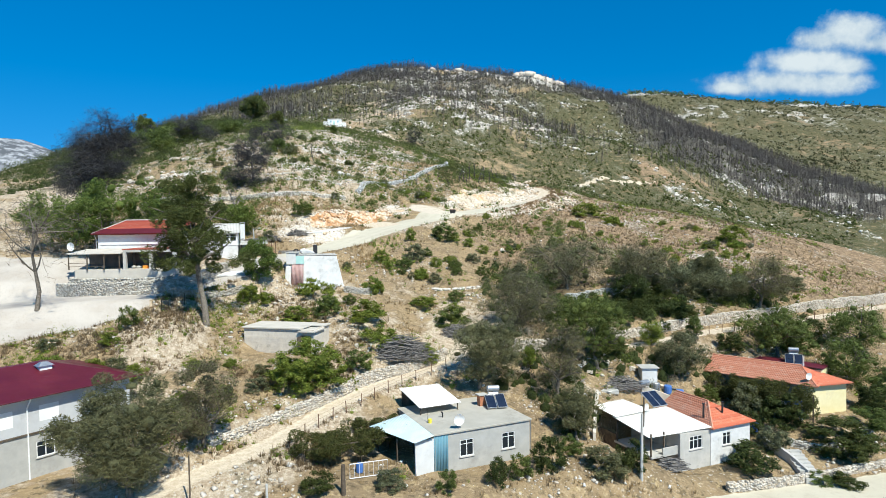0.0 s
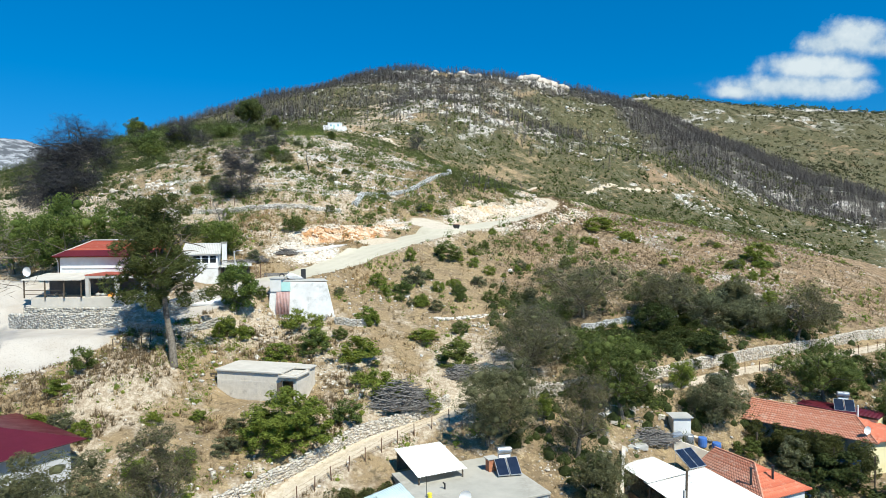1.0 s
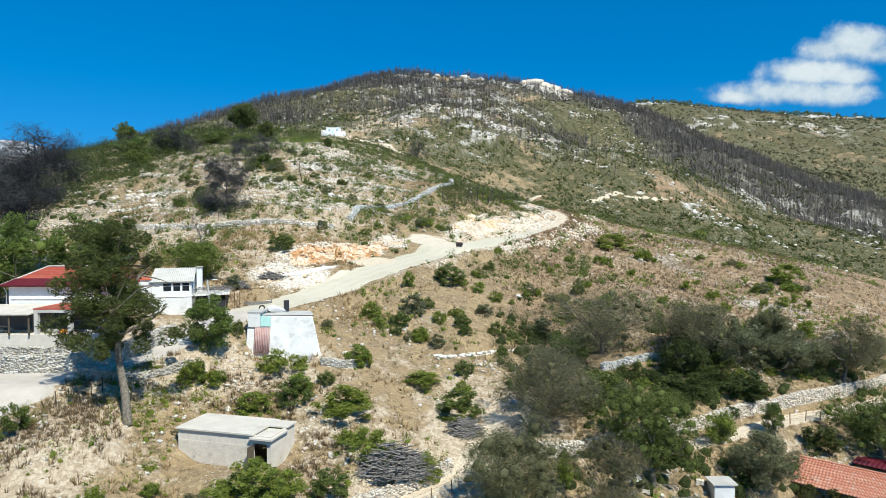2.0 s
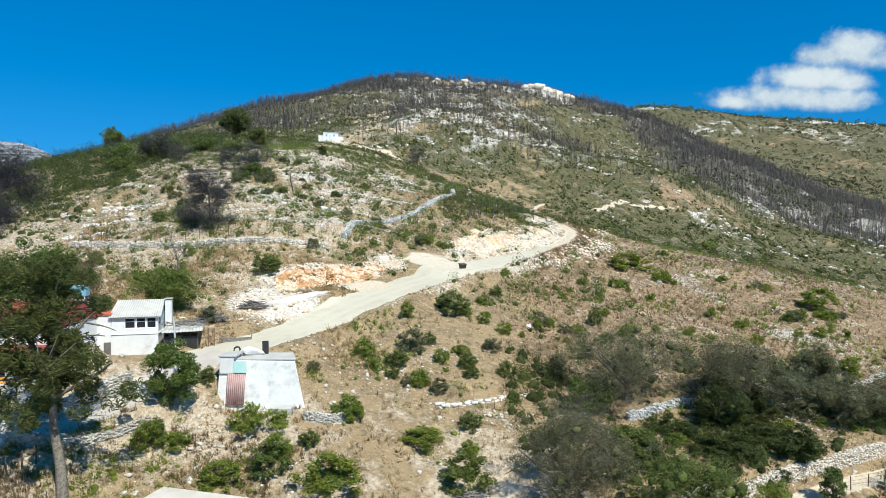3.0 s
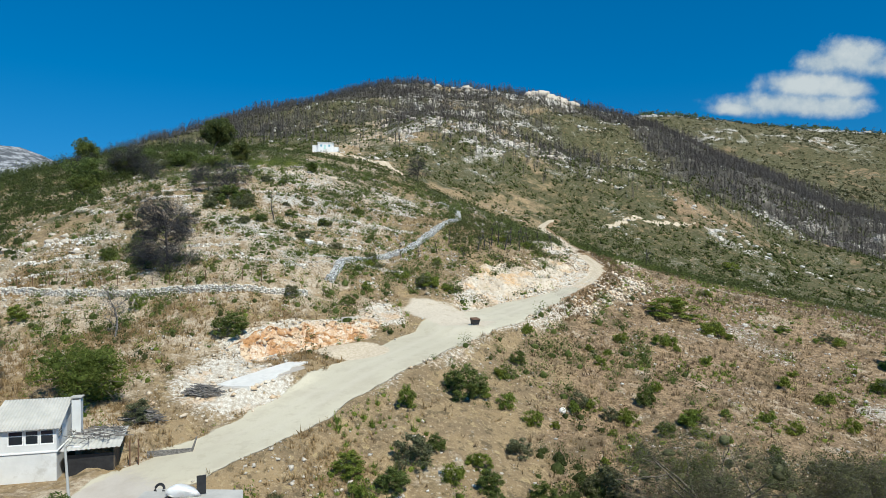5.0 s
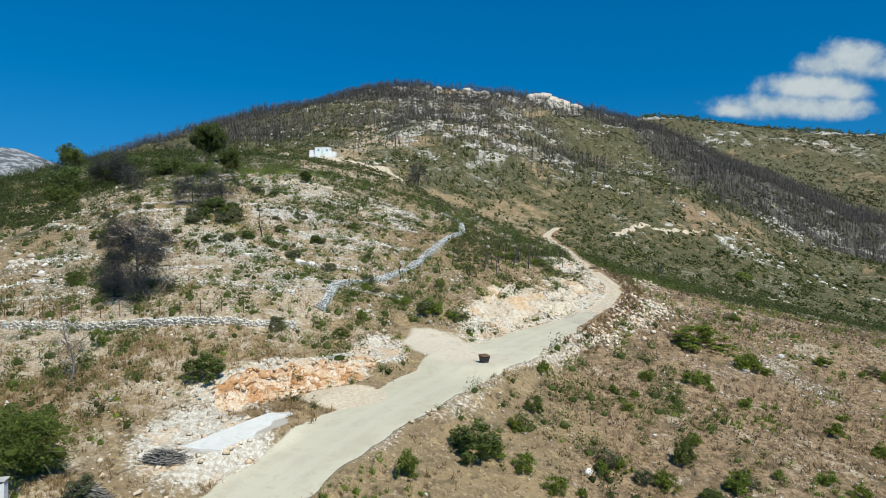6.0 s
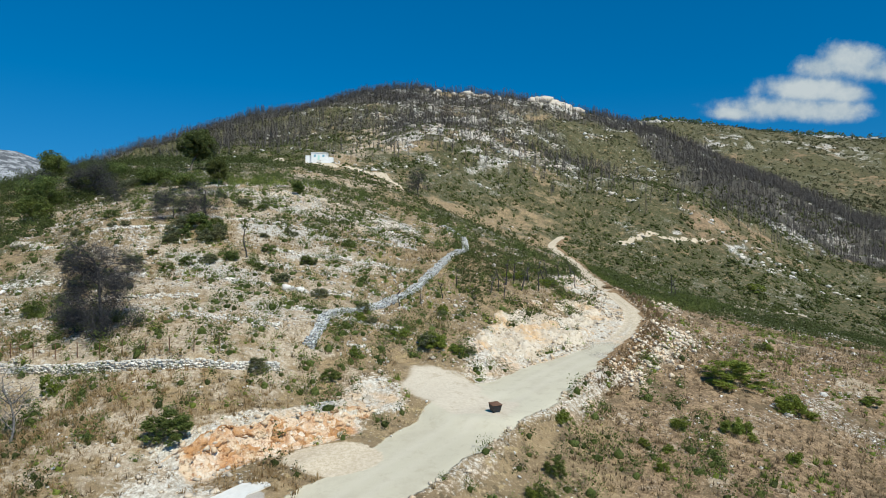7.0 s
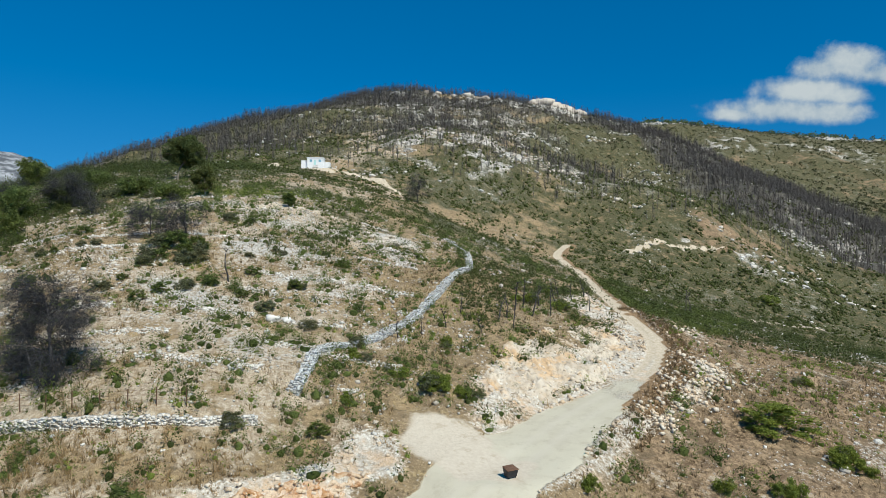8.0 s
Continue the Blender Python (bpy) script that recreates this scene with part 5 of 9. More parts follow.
def solar_heater(x, y, z, angle, label):
    """A thermosiphon water heater: tank on a stand above a tilted collector."""
    root = thing("solar_heater", x, y, z, angle, label, "solar heater")
    tank = Solid().pipe([(-0.62, 0.75, 1.62), (-0.55, 0.75, 1.62), (0.55, 0.75, 1.62), (0.62, 0.75, 1.62)], np.array([0.22, 0.29, 0.29, 0.22]), 14)
    part("tank", tank, M_STEEL, root)
    part("lower_tank", Solid().pipe([(-0.5, 0.78, 1.05), (-0.45, 0.78, 1.05), (0.45, 0.78, 1.05), (0.5, 0.78, 1.05)], np.array([0.14, 0.19, 0.19, 0.14]), 12), M_WHITEFRAME, root)
    stand = Solid()
    for sx in (-0.5, 0.5):
        stand.pipe([(sx, 0.95, 0), (sx, 0.85, 1.4)], 0.025, 5).pipe([(sx, 0.45, 0), (sx, 0.6, 1.4)], 0.025, 5).pipe([(sx, -1.0, 0.0), (sx, 0.5, 1.0)], 0.02, 5)
    part("stand", stand, M_STEEL, root)
    for sx in (-1.0, 0.04):
        col = part("collector", Solid().hexa([(sx, -1.1, 0.12), (sx + 0.96, -1.1, 0.12), (sx + 0.96, 0.5, 1.02), (sx, 0.5, 1.02), (sx, -1.15, 0.2), (sx + 0.96, -1.15, 0.2), (sx + 0.96, 0.45, 1.1), (sx, 0.45, 1.1)]), M_STEEL, root)
        part("glass", Solid().hexa([(sx + 0.05, -1.10, 0.215), (sx + 0.91, -1.10, 0.215), (sx + 0.91, 0.40, 1.065), (sx + 0.05, 0.40, 1.065), (sx + 0.05, -1.105, 0.235), (sx + 0.91, -1.105, 0.235), (sx + 0.91, 0.395, 1.085), (sx + 0.05, 0.395, 1.085)]), M_PANEL, col)
    return root


def dish(x, y, z, angle, label, r=0.42):
    """A satellite dish on a short mast."""
    root = thing("satellite_dish", x, y, z, angle, label, "satellite dish")
    part("mast", Solid().pipe([(0, 0, 0), (0, 0, 0.55)], 0.03, 6), M_STEEL, root)
    v, f, rings, n = [], [], 4, 16
    for k in range(rings + 1):
        q = r * k / rings
        for j in range(n):
            t = 2 * math.pi * j / n
            v.append((q * math.cos(t), -0.08 + 0.9 * q * q, 0.75 + q * math.sin(t) * 1.05 + 0.25 * q * q))
    for k in range(rings):
        f += [(k * n + j, k * n + (j + 1) % n, (k + 1) * n + (j + 1) % n, (k + 1) * n + j) for j in range(n)]
    v, f = np.array(v) * (1, -1, 1), np.array(f)
    back_v = v + (0, 0.02, 0)
    add_mesh("reflector", np.concatenate([v, back_v]), np.concatenate([f, f[:, ::-1] + len(v)]), M_WHITEFRAME, root, True)
    part("arm", Solid().pipe([(0, 0, 0.45), (0, -0.45, 0.72)], 0.015, 5), M_STEEL, root)
    return root


# ---- shrubs: x, y, width, height ----
SLOPE_SHRUBS = [(0.2, 113.4, 5, 3.9), (-5.5, 108.2, 2, 2.7), (-4.6, 101.3, 3.4, 3.4), (-2.7, 103.6, 1.9, 1.9), (-6, 98.5, 3, 2.1), (-3.9, 95.3, 4, 2.3), (-1.4, 95, 2.3, 1.7), (-6.4, 96.2, 1.7, 1.4), (1.8, 99.7, 2.4, 2.1), (1.3, 102.3, 1.9, 1.6), (4.9, 105.9, 2.6, 2), (6.2, 99.7, 2.7, 2.1), (2, 98, 2.1, 1.5), (-9.6, 99.1, 3, 2.1), (-9.7, 87, 3.3, 3), (6.7, 123.4, 2.2, 1.9), (13, 115.9, 4.5, 2.6), (16.7, 114.5, 4.1, 3), (12.1, 103.2, 4.2, 3.2), (20, 117.6, 2.2, 2.9), (20.4, 112.2, 2.2, 1.5), (23.5, 114.4, 3.8, 1.9), (-14.3, 94, 1.6, 1.4)]
FRONT_SHRUBS = [(-12.2, 82.4, 2, 1.7), (-14.5, 80.8, 2.8, 2.1), (-24.3, 80.1, 2.4, 2.4), (-22.3, 80.4, 1.9, 1.4), (1.6, 89.5, 2.4, 2), (1.4, 84.8, 2, 1.7), (-22.7, 87.6, 1.6, 1.9), (40.6, 107.3, 1.9, 1.5), (44, 107.5, 2.8, 2.2), (51.5, 110.8, 3.4, 3)]
TERRACE_BUSHES = [(-45.9, 166.8, 6.4), (-39.8, 168.5, 6.9), (-63.6, 183.4, 2.9), (-55.8, 171.6, 3.5), (-46.6, 156.8, 2.7), (-41.0, 154.6, 2.3), (-39.2, 156.8, 2.3), (-37.0, 159.1, 2.9), (-34.4, 161.0, 2.6), (-30.5, 167.0, 2.5), (-33.2, 174.2, 1.9), (-29.8, 177.2, 3.3), (-29.7, 159.5, 1.9), (-26.1, 157.1, 2.7),
                  (-24.4, 165.6, 4.4), (-19.4, 176.0, 3.0), (-20.1, 154.1, 2.6), (-14.9, 162.1, 1.9), (-39.6, 189.4, 5.7), (-14.3, 152.8, 2.9), (-45.6, 160.1, 1.7), (-43.9, 173.8, 9.0), (-61.4, 169.3, 4.1), (-78.4, 189.8, 4.4), (-66.2, 213.6, 4.8), (-75.5, 218.8, 6.8), (-43.0, 139.4, 2.8), (-45.8, 140.6, 3.0), (-49.4, 146.0, 3.1), (-52.0, 143.2, 3.0), (-50.2, 149.8, 2.8), (-54.0, 155.0, 3.0), (-57.0, 158.5, 3.1), (-48.0, 152.0, 2.4)]
RIGHT_SHRUBS = [(33.5, 147.7, 8.4, 3.7), (38.9, 141.7, 6.1, 1.8), (55.7, 143.7, 4.4, 2.2), (53.1, 128.7, 5.4, 2.9), (61.3, 135.4, 6.4, 3.7), (57.4, 123.7, 3.4, 2.4), (110.4, 300.1, 7.7, 3.8), (44.4, 161.3, 3.6, 1.8), (50.3, 146.8, 2.8, 1.3), (61.3, 131.1, 5.2, 2.1)]
SPUR_SHRUBS = [(-26.4, 121.2, 4.4, 3.2), (-40.4, 127.3, 1.8, 2.5), (-22.3, 133, 2.3, 1.8), (-15.2, 135.2, 2.4, 1.6), (-53.1, 124.3, 2.8, 2.3), (-27.8, 101.9, 2.6, 2.3), (-3.5, 158.4, 4, 2.2), (-14, 149.2, 4.1, 1.8), (-13.2, 141.4, 3.4, 1.7), (-5.2, 146, 6, 2), (-1.3, 146.3, 4, 2.2), (-8.3, 148.1, 4.1, 1.8), (9.6, 179, 5.2, 1.9), (16.1, 179.9, 5.2, 2.3), (14.4, 189.3, 4.1, 1.7)]
GARDEN_SHRUBS = [(-14.1, 64.4, 8.9, 5.7), (-9.4, 68.5, 3.1, 2.6), (-9.7, 77, 5.5, 3.5), (-7.6, 73.1, 4.9, 2.7), (-5.4, 72.6, 3.3, 2.2), (-14.6, 78.9, 3.6, 2.7), (-17.9, 77.4, 3.6, 2.4), (-16.9, 83.5, 5.4, 2.9), (-9.9, 87.4, 3.3, 2.4), (1, 80.6, 4.8, 3), (-2.2, 72.3, 3.3, 2.4), (-24.6, 79.8, 3.1, 2.5), (-22.7, 80.1, 2.2, 1.8), (-34.3, 69, 2.6, 2.9), (-34.8, 65.8, 2.3, 1.7), (-9.7, 66.5, 1.5, 2), (-2.7, 85.8, 4.5, 1.6), (15.9, 86.9, 5.4, 3.4), (23.9, 87.8, 4.2, 2.4), (21.3, 89.8, 2.8, 1.4), (26.5, 87.6, 3.5, 2.1), (29.7, 94.5, 4.6, 3.1), (32.5, 89.6, 5.2, 3.7)]
VILLAGE_SHRUBS = [(4.2, 52.2, 2.3, 2.8), (6.3, 53.4, 2.3, 2.6), (9, 55.4, 3.2, 3.7), (14.1, 56.1, 4.4, 3.3), (16.9, 57.8, 3.4, 3.4), (-0, 50.3, 1.9, 2.2), (29.9, 61.6, 5.2, 3.2), (34.2, 65.7, 3.5, 3.5), (41.5, 66, 7.2, 4.3), (53.5, 77, 4.5, 4), (-10.2, 49.2, 2.9, 1.9), (-4.6, 50.8, 2.9, 2), (38.3, 60, 3.4, 1.3), (36, 60.6, 2.7, 1.3), (37.6, 70.4, 5.0, 4.4), (34.6, 73.0, 4.2, 4.2), (33.2, 69.2, 3.2, 3.0), (46.5, 69.5, 4.6, 3.4), (50.0, 73.0, 5.0, 4.2)]
REED_SHRUBS = [(-37, 62.5, 3.2, 2.2), (-34.5, 62, 3.0, 2.4), (-32, 61.6, 2.8, 2.2), (-39.5, 63, 3, 2.2), (-30, 61, 2.2, 1.8), (-41, 65.5, 2.2, 1.4), (-24, 58, 2.4, 1.8), (-21, 60, 2.0, 1.4), (-18.5, 62, 2.6, 1.8), (-25.5, 64, 2.2, 1.3), (-22.5, 66.5, 1.8, 1.2), (-19, 66, 2.2, 1.5)]
TERRACE_SHRUBS = [(23.2, 91.2, 2.6, 2), (25.2, 90.6, 3, 2.3), (27.4, 90.2, 3.2, 2.4), (29.4, 90.8, 3.4, 2.6), (31.2, 91.4, 3.4, 2.6), (33.4, 91, 3.2, 2.3), (35, 90.4, 2.6, 2), (20.4, 92.8, 2.4, 2), (14, 83, 3.4, 2.6), (18, 86, 3.2, 2.4), (22, 92, 3.6, 2.6), (27, 95, 4.2, 3), (33, 96.5, 4.4, 3.2), (38, 97.5, 4, 3), (43, 99, 4, 2.8), (50, 101, 4.2, 3), (24, 84.6, 2.6, 2), (30, 87.5, 2.4, 1.8), (38, 84, 4.2, 3.2), (48, 86, 5, 4), (52, 91, 4.6, 3.6), (14, 72, 3, 2.4), (21, 78.5, 3.2, 2.6), (31, 75, 3, 2.4), (36, 73.5, 3, 2.2), (50, 70, 3.6, 2.6), (12.5, 62, 2.8, 2.4), (11.5, 58.5, 2.6, 2.2), (55, 105, 4, 3), (60, 109, 4, 3)]


def set_shrub(mesh, x, y, wide, high, label, group, rng):
    ob = new("shrub", mesh)
    ob.location = (x, y, at_ground(x, y) - 0.08)
    ob.scale = (wide, wide, high)
    ob.rotation_euler = (0, 0, rng.uniform(0, 6.28))
    tagged(ob, label, "shrub", group)


def plant_shrubs():
    rng = np.random.default_rng(7)
    meshes = {
        "dark": [shrub_mesh(rng, "shrub", M_EVERGREEN, 3000, 0.036, 44) for _ in range(4)],
        "deep": [shrub_mesh(rng, "shrub", M_SHOULDER, 3000, 0.036, 44) for _ in range(3)],
        "fresh": [shrub_mesh(rng, "shrub", M_FRESH, 3000, 0.035, 42) for _ in range(3)],
        "olive": [shrub_mesh(rng, "shrub", M_OLIVE, 3000, 0.034, 40) for _ in range(3)],
        "broom": [shrub_mesh(rng, "shrub", M_FRESH, 2500, 0.024, 44, 2.2, 3.6) for _ in range(3)],
        "tuft": [shrub_mesh(rng, "shrub", M_FRESH, 1300, 0.04, 22, 1.6, 3.0) for _ in range(4)],
        "cushion": [shrub_mesh(rng, "shrub", M_OLIVE, 1300, 0.048, 24, 0.5) for _ in range(3)],
        "large": [shrub_mesh(rng, "shrub", M_FRESH, 15000, 0.017, 150, 0.3)],
    }
    labels = {"deep": "deep green leafy bush in the walled gardens", "dark": "dark evergreen shrub on the stony slope", "fresh": "bright green leafy shrub on dry ground", "olive": "grey-green bushy shrub in dry grass", "broom": "upright green broom bush on the slope", "tuft": "small upright tuft of green broom", "cushion": "small grey-green cushion of scrub", "large": "broad bright green bush below the block shed"}
    rows = [(SLOPE_SHRUBS, "shrubs on the slope below the road", ("dark", "fresh", "olive", "dark")), (FRONT_SHRUBS, "shrubs round the painted shed", ("dark", "fresh")),
            (RIGHT_SHRUBS, "shrubs on the dry field", ("fresh", "dark")), (SPUR_SHRUBS, "shrubs on the spur", ("dark", "fresh", "olive")),
            (GARDEN_SHRUBS, "shrubs of the gardens", ("fresh", "dark", "fresh", "broom")), (VILLAGE_SHRUBS, "shrubs round the village houses", ("deep", "dark", "deep", "olive"))]
    rows.append(([(x, y, w, 0.62 * w if w < 3.2 else 1.9) for x, y, w in TERRACE_BUSHES], "bushes on the old terraces", ("dark", "olive", "dark")))
    rows += [(REED_SHRUBS, "weeds below the lane", ("broom", "fresh", "olive")), (TERRACE_SHRUBS, "shrubs on the walled terraces", ("deep", "olive", "deep", "dark"))]
    for spots, group, kinds in rows:
        for k, (x, y, wide, high) in enumerate(spots):
            kind = "large" if wide > 8.5 else "deep" if 22 < x < 37 and 86 < y < 96 else kinds[k % len(kinds)]
            if wide > 3.2 and high < 3.15 and (spots in (SLOPE_SHRUBS, RIGHT_SHRUBS, SPUR_SHRUBS) or group == "bushes on the old terraces"):
                # a wide patch is a stand of several small bushes
                for m in range(int(wide * 0.85)):
                    a, r, sort = rng.uniform(0, 6.28), 0.42 * wide * math.sqrt(rng.uniform(0, 1)), (("cushion", "olive", "dark") if "terraces" in group else ("tuft", "tuft", "cushion"))[m % 3]
                    w = wide * rng.uniform(0.34, 0.58)
                    set_shrub(meshes[sort][m % 3], x + r * math.cos(a), y + 0.7 * r * math.sin(a), w, max(0.66 * w, high * rng.uniform(0.45, 0.8)), labels[sort], group, rng)
            else:
                set_shrub(meshes[kind][k % len(meshes[kind])], x, y, wide * 1.08, high * 1.02, labels[kind], group, rng)
    # young broom between the larger bushes of the slope
    for x, y in thrown(rng, 620, (-9, 62, 94, 136), lambda x, y: off_ways(x, y, 1.5) * 0.42 * smooth(0.44, 0.58, fbm(x, y, 9, 2, 55)))[:60]:
        w = rng.uniform(1.0, 2.5)
        set_shrub(meshes["tuft"][int(rng.integers(0, 4))], x, y, w, w * rng.uniform(0.65, 0.95), "young bright green broom bush in dry grass", "young broom on the slope", rng)


plant_shrubs()

# ---- trees ----
leafy_tree("pine_tree", -27.2, 72.6, 11.2, 17.6, M_PINE, "tall pine tree with a bare leaning trunk beside the lane", 11, bare=0.36, leaves=13500, size=0.22, lean=-0.19, stem=0.024, clumps=44)
leafy_tree("fig_tree", -24.6, 83.4, 5.8, 6.2, M_BROADLEAF, "round dark green fig tree beside the lane", 12, bare=0.06, leaves=4924, size=0.216)
leafy_tree("almond_tree", 8.5, 79.8, 11.4, 8.6, M_TWIGGY, "wide grey-green tree with thin foliage above the wall", 13, bare=0.02, leaves=8892, size=0.183, clumps=40)
for k, (x, y, wide, high, leaf) in enumerate([(18.9, 97.6, 13, 8.0, M_TWIGGY), (29.3, 97.2, 9.0, 7.8, M_TWIGGY), (35.4, 97.6, 7.0, 5.6, M_OLIVE), (42.7, 103.4, 5.3, 4.8, M_OLIVE),
                                              (47.8, 96.4, 8.2, 8.0, M_TWIGGY), (41.8, 96.6, 7.2, 4.8, M_OLIVE)]):
    leafy_tree("almond_tree", x, y, 1.18 * wide, 1.12 * high, leaf, "thin-leaved fruit tree on the walled terrace", 20 + k, bare=0.03, leaves=6480 if wide < 8.5 else 10500, size=1.3 * 0.144, clumps=26 if wide < 8.5 else 44)
leafy_tree("oak_tree", 14.6, 95.6, 6.4, 4.6, M_EVERGREEN, "low dark bushy tree at the foot of the fruit trees", 133, bare=0.02, leaves=4600, size=0.17, clumps=26)
leafy_tree("oak_tree", 27.6, 94.6, 6.6, 5.6, M_SHOULDER, "dark thicket tree growing against the dry-stone wall", 134, bare=0.02, leaves=4800, size=0.17, clumps=28)
leafy_tree("oak_tree", 18.1, 75.4, 9.6, 10.4, M_EVERGREEN, "dense dark green tree above the village yard", 31, bare=0.06, leaves=8208, size=0.18, clumps=40)
leafy_tree("olive_tree", 3.6, 67.6, 10.0, 8.6, M_OLIVE, "grey-green olive tree behind the grey house", 32, bare=0.05, leaves=7524, size=0.153, clumps=36)
leafy_tree("almond_tree", 11.9, 67.6, 6.8, 9.4, M_TWIGGY, "half-bare brown tree beside the grey house", 33, bare=0.12, leaves=3556, size=0.159)
leafy_tree("olive_tree", 28.9, 78.2, 6.9, 6.2, M_OLIVE, "round silver-green olive tree behind the tiled roofs", 34, bare=0.06, leaves=5745, size=0.144)
leafy_tree("olive_tree", 12.6, 60.5, 5.6, 5.8, M_OLIVE, "dark grey-green tree between the houses", 131, bare=0.04, leaves=4200, size=0.15, clumps=28)
leafy_tree("oak_tree", 50.5, 79.5, 8.0, 6.5, M_EVERGREEN, "dark bushy tree beside the yellow house", 132, bare=0.03, leaves=5000, size=0.18, clumps=30)
leafy_tree("oak_tree", 44.5, 84.5, 10.5, 7.2, M_EVERGREEN, "spreading dark green tree behind the yellow house", 35, bare=0.05, leaves=7660, size=0.18, clumps=36)
leafy_tree("cypress_tree", 33.4, 84.2, 2.6, 4.2, M_EVERGREEN, "small upright cypress beside the track", 36, bare=0.04, leaves=2462, size=0.144)
leafy_tree("pomegranate_tree", 26.5, 81.6, 4.0, 3.6, M_FRESH, "yellow-green garden tree below the stone wall", 37, bare=0.05, leaves=2599, size=0.153)
leafy_tree("cypress_tree", 9.4, 71.9, 1.7, 3.6, M_FRESH, "slender bright green conifer in the garden", 38, bare=0.04, leaves=1915, size=0.127)
leafy_tree("almond_tree", -23.9, 47.4, 9.6, 10.6, M_OLIVE, "large grey-green tree in front of the maroon-roofed house", 41, bare=0.03, leaves=9576, size=0.195, clumps=44)
leafy_tree("almond_tree", -20.6, 53.6, 6.0, 8.6, M_TWIGGY, "thin-leaved tree beside the dirt track", 42, bare=0.06, leaves=5198, size=0.183)
bare_tree("pine_tree", -46.3, 72.2, 10.6, 12.0, "sparse half-dead pine tree on the lane's edge", 43, wood=M_BARK, depth=2, kids=4, twigs=900)
leafy_tree("walnut_tree", -51.0, 92.5, 12.5, 11.5, M_BROADLEAF, "broad dark green tree behind the red-roofed house", 44, bare=0.04, leaves=8892, size=0.253, clumps=40)
leafy_tree("walnut_tree", -43.4, 95.6, 9.0, 11.0, M_BROADLEAF, "dark green tree behind the red-roofed house", 45, bare=0.05, leaves=6840, size=0.235, clumps=34)
leafy_tree("walnut_tree", -58.5, 95.5, 10.0, 10.0, M_BROADLEAF, "broad green tree at the end of the yard", 144, bare=0.05, leaves=6840, size=0.235, clumps=34)
leafy_tree("almond_tree", -44.5, 104.0, 9.0, 8.0, M_TWIGGY, "thin grey-green tree above the red-roofed house", 145, bare=0.05, leaves=6000, size=0.2)
leafy_tree("walnut_tree", -33.5, 103.5, 8.5, 6.0, M_BROADLEAF, "dark green garden tree behind the white house", 46, bare=0.03, leaves=5745, size=0.216)
leafy_tree("oak_tree", 58.5, 88.5, 10.0, 7.6, M_EVERGREEN, "dark tree beside the walled track", 47, bare=0.05, leaves=6292, size=0.18)
burnt_tree("dead_tree", -58.2, 101, 12.0, 23.5, "tall burnt pine with a drooping black crown", 48, 0.05, 26000, 0.45, 22)
bare_tree("dead_tree", -39.4, 120.5, 4.5, 6.0, "small leafless tree below the stone wall", 49, wood=M_DEADWOOD, twigs=500)
burnt_tree("dead_tree", -40.0, 136.8, 8.6, 10.4, "large burnt tree with a blackened drooping crown", 51, -0.10, 15000, 0.3, 18)
burnt_tree("dead_shrub", -39.4, 135.8, 3.0, 3.0, "charred bush at the foot of the burnt tree", 151, 0.0, 2600, 0.1, 9)
burnt_tree("dead_shrub", -44.0, 138.0, 4.4, 3.0, "charred bush beside the burnt tree", 152, 0.0, 3000, 0.1, 9)
burnt_tree("dead_shrub", -47.5, 143.0, 5.0, 3.2, "charred bush beside the burnt tree", 153, 0.0, 3000, 0.1, 9)
burnt_tree("dead_tree", -49.6, 177.0, 7.4, 5.6, "burnt bushy tree on the terraces", 52, 0.1, 6000, 0.15, 12)
burnt_tree("dead_tree", -44.2, 177.6, 7.2, 7.0, "burnt tree with bare black limbs", 53, 0.0, 6000, 0.2, 12)
burnt_tree("dead_tree", -13, 316, 10, 12, "burnt tree standing at the foot of the mountain", 54, 0.0, 5000, 0.25, 12)
burnt_tree("dead_tree", -72.5, 202.0, 6.5, 5.2, "grey burnt tree among the evergreen scrub", 156, 0.0, 4500, 0.15, 12)
burnt_tree("dead_tree", -96.0, 214.0, 8.0, 7.0, "grey burnt tree among the evergreen scrub", 157, 0.0, 5000, 0.2, 12)
burnt_tree("dead_tree", -84.0, 213.5, 9.6, 8.6, "burnt tree with a drooping crown on the wooded shoulder", 55, 0.0, 8000, 0.25, 14)
for k, (x, y, wide, high) in enumerate([(-32.7, 163.1, 1.2, 5.8), (-9.4, 157.2, 0.9, 3.8), (-3.3, 163.1, 0.9, 4.0), (4.2, 168, 1.1, 5.2), (5.6, 169.5, 0.9, 4.6), (1.6, 164, 0.7, 2.6), (8.6, 175.6, 1.0, 5.6), (11.5, 178, 0.9, 4.6), (9.6, 172.4, 1.1, 6.4), (7.2, 173.6, 1.0, 5.8), (12.8, 174.8, 1.0, 5.2), (6.2, 166.4, 0.9, 4.4), (14.6, 181.2, 1.0, 5.0), (18.4, 186.2, 1.1, 4.8), (-1.2, 168.6, 0.9, 3.8), (-6.4, 159.8, 0.8, 3.2), (20.2, 180.6, 1.0, 4.2), (22.1, 194.2, 1.0, 4.5), (16, 186, 0.9, 4.4), (59.3, 239.6, 2.4, 6.4)]):
    tagged(bare_tree("dead_sapling", x, y, wide, high, "thin burnt sapling without leaves", 60 + k, depth=1, kids=3, stem=0.024, twigs=160), group="burnt saplings on the spur")
leafy_tree("pine_tree", -71.0, 238.5, 11.8, 11.6, M_PINE, "lone green pine on the shoulder of the spur", 81, bare=0.28, leaves=7113, size=0.379, clumps=34)
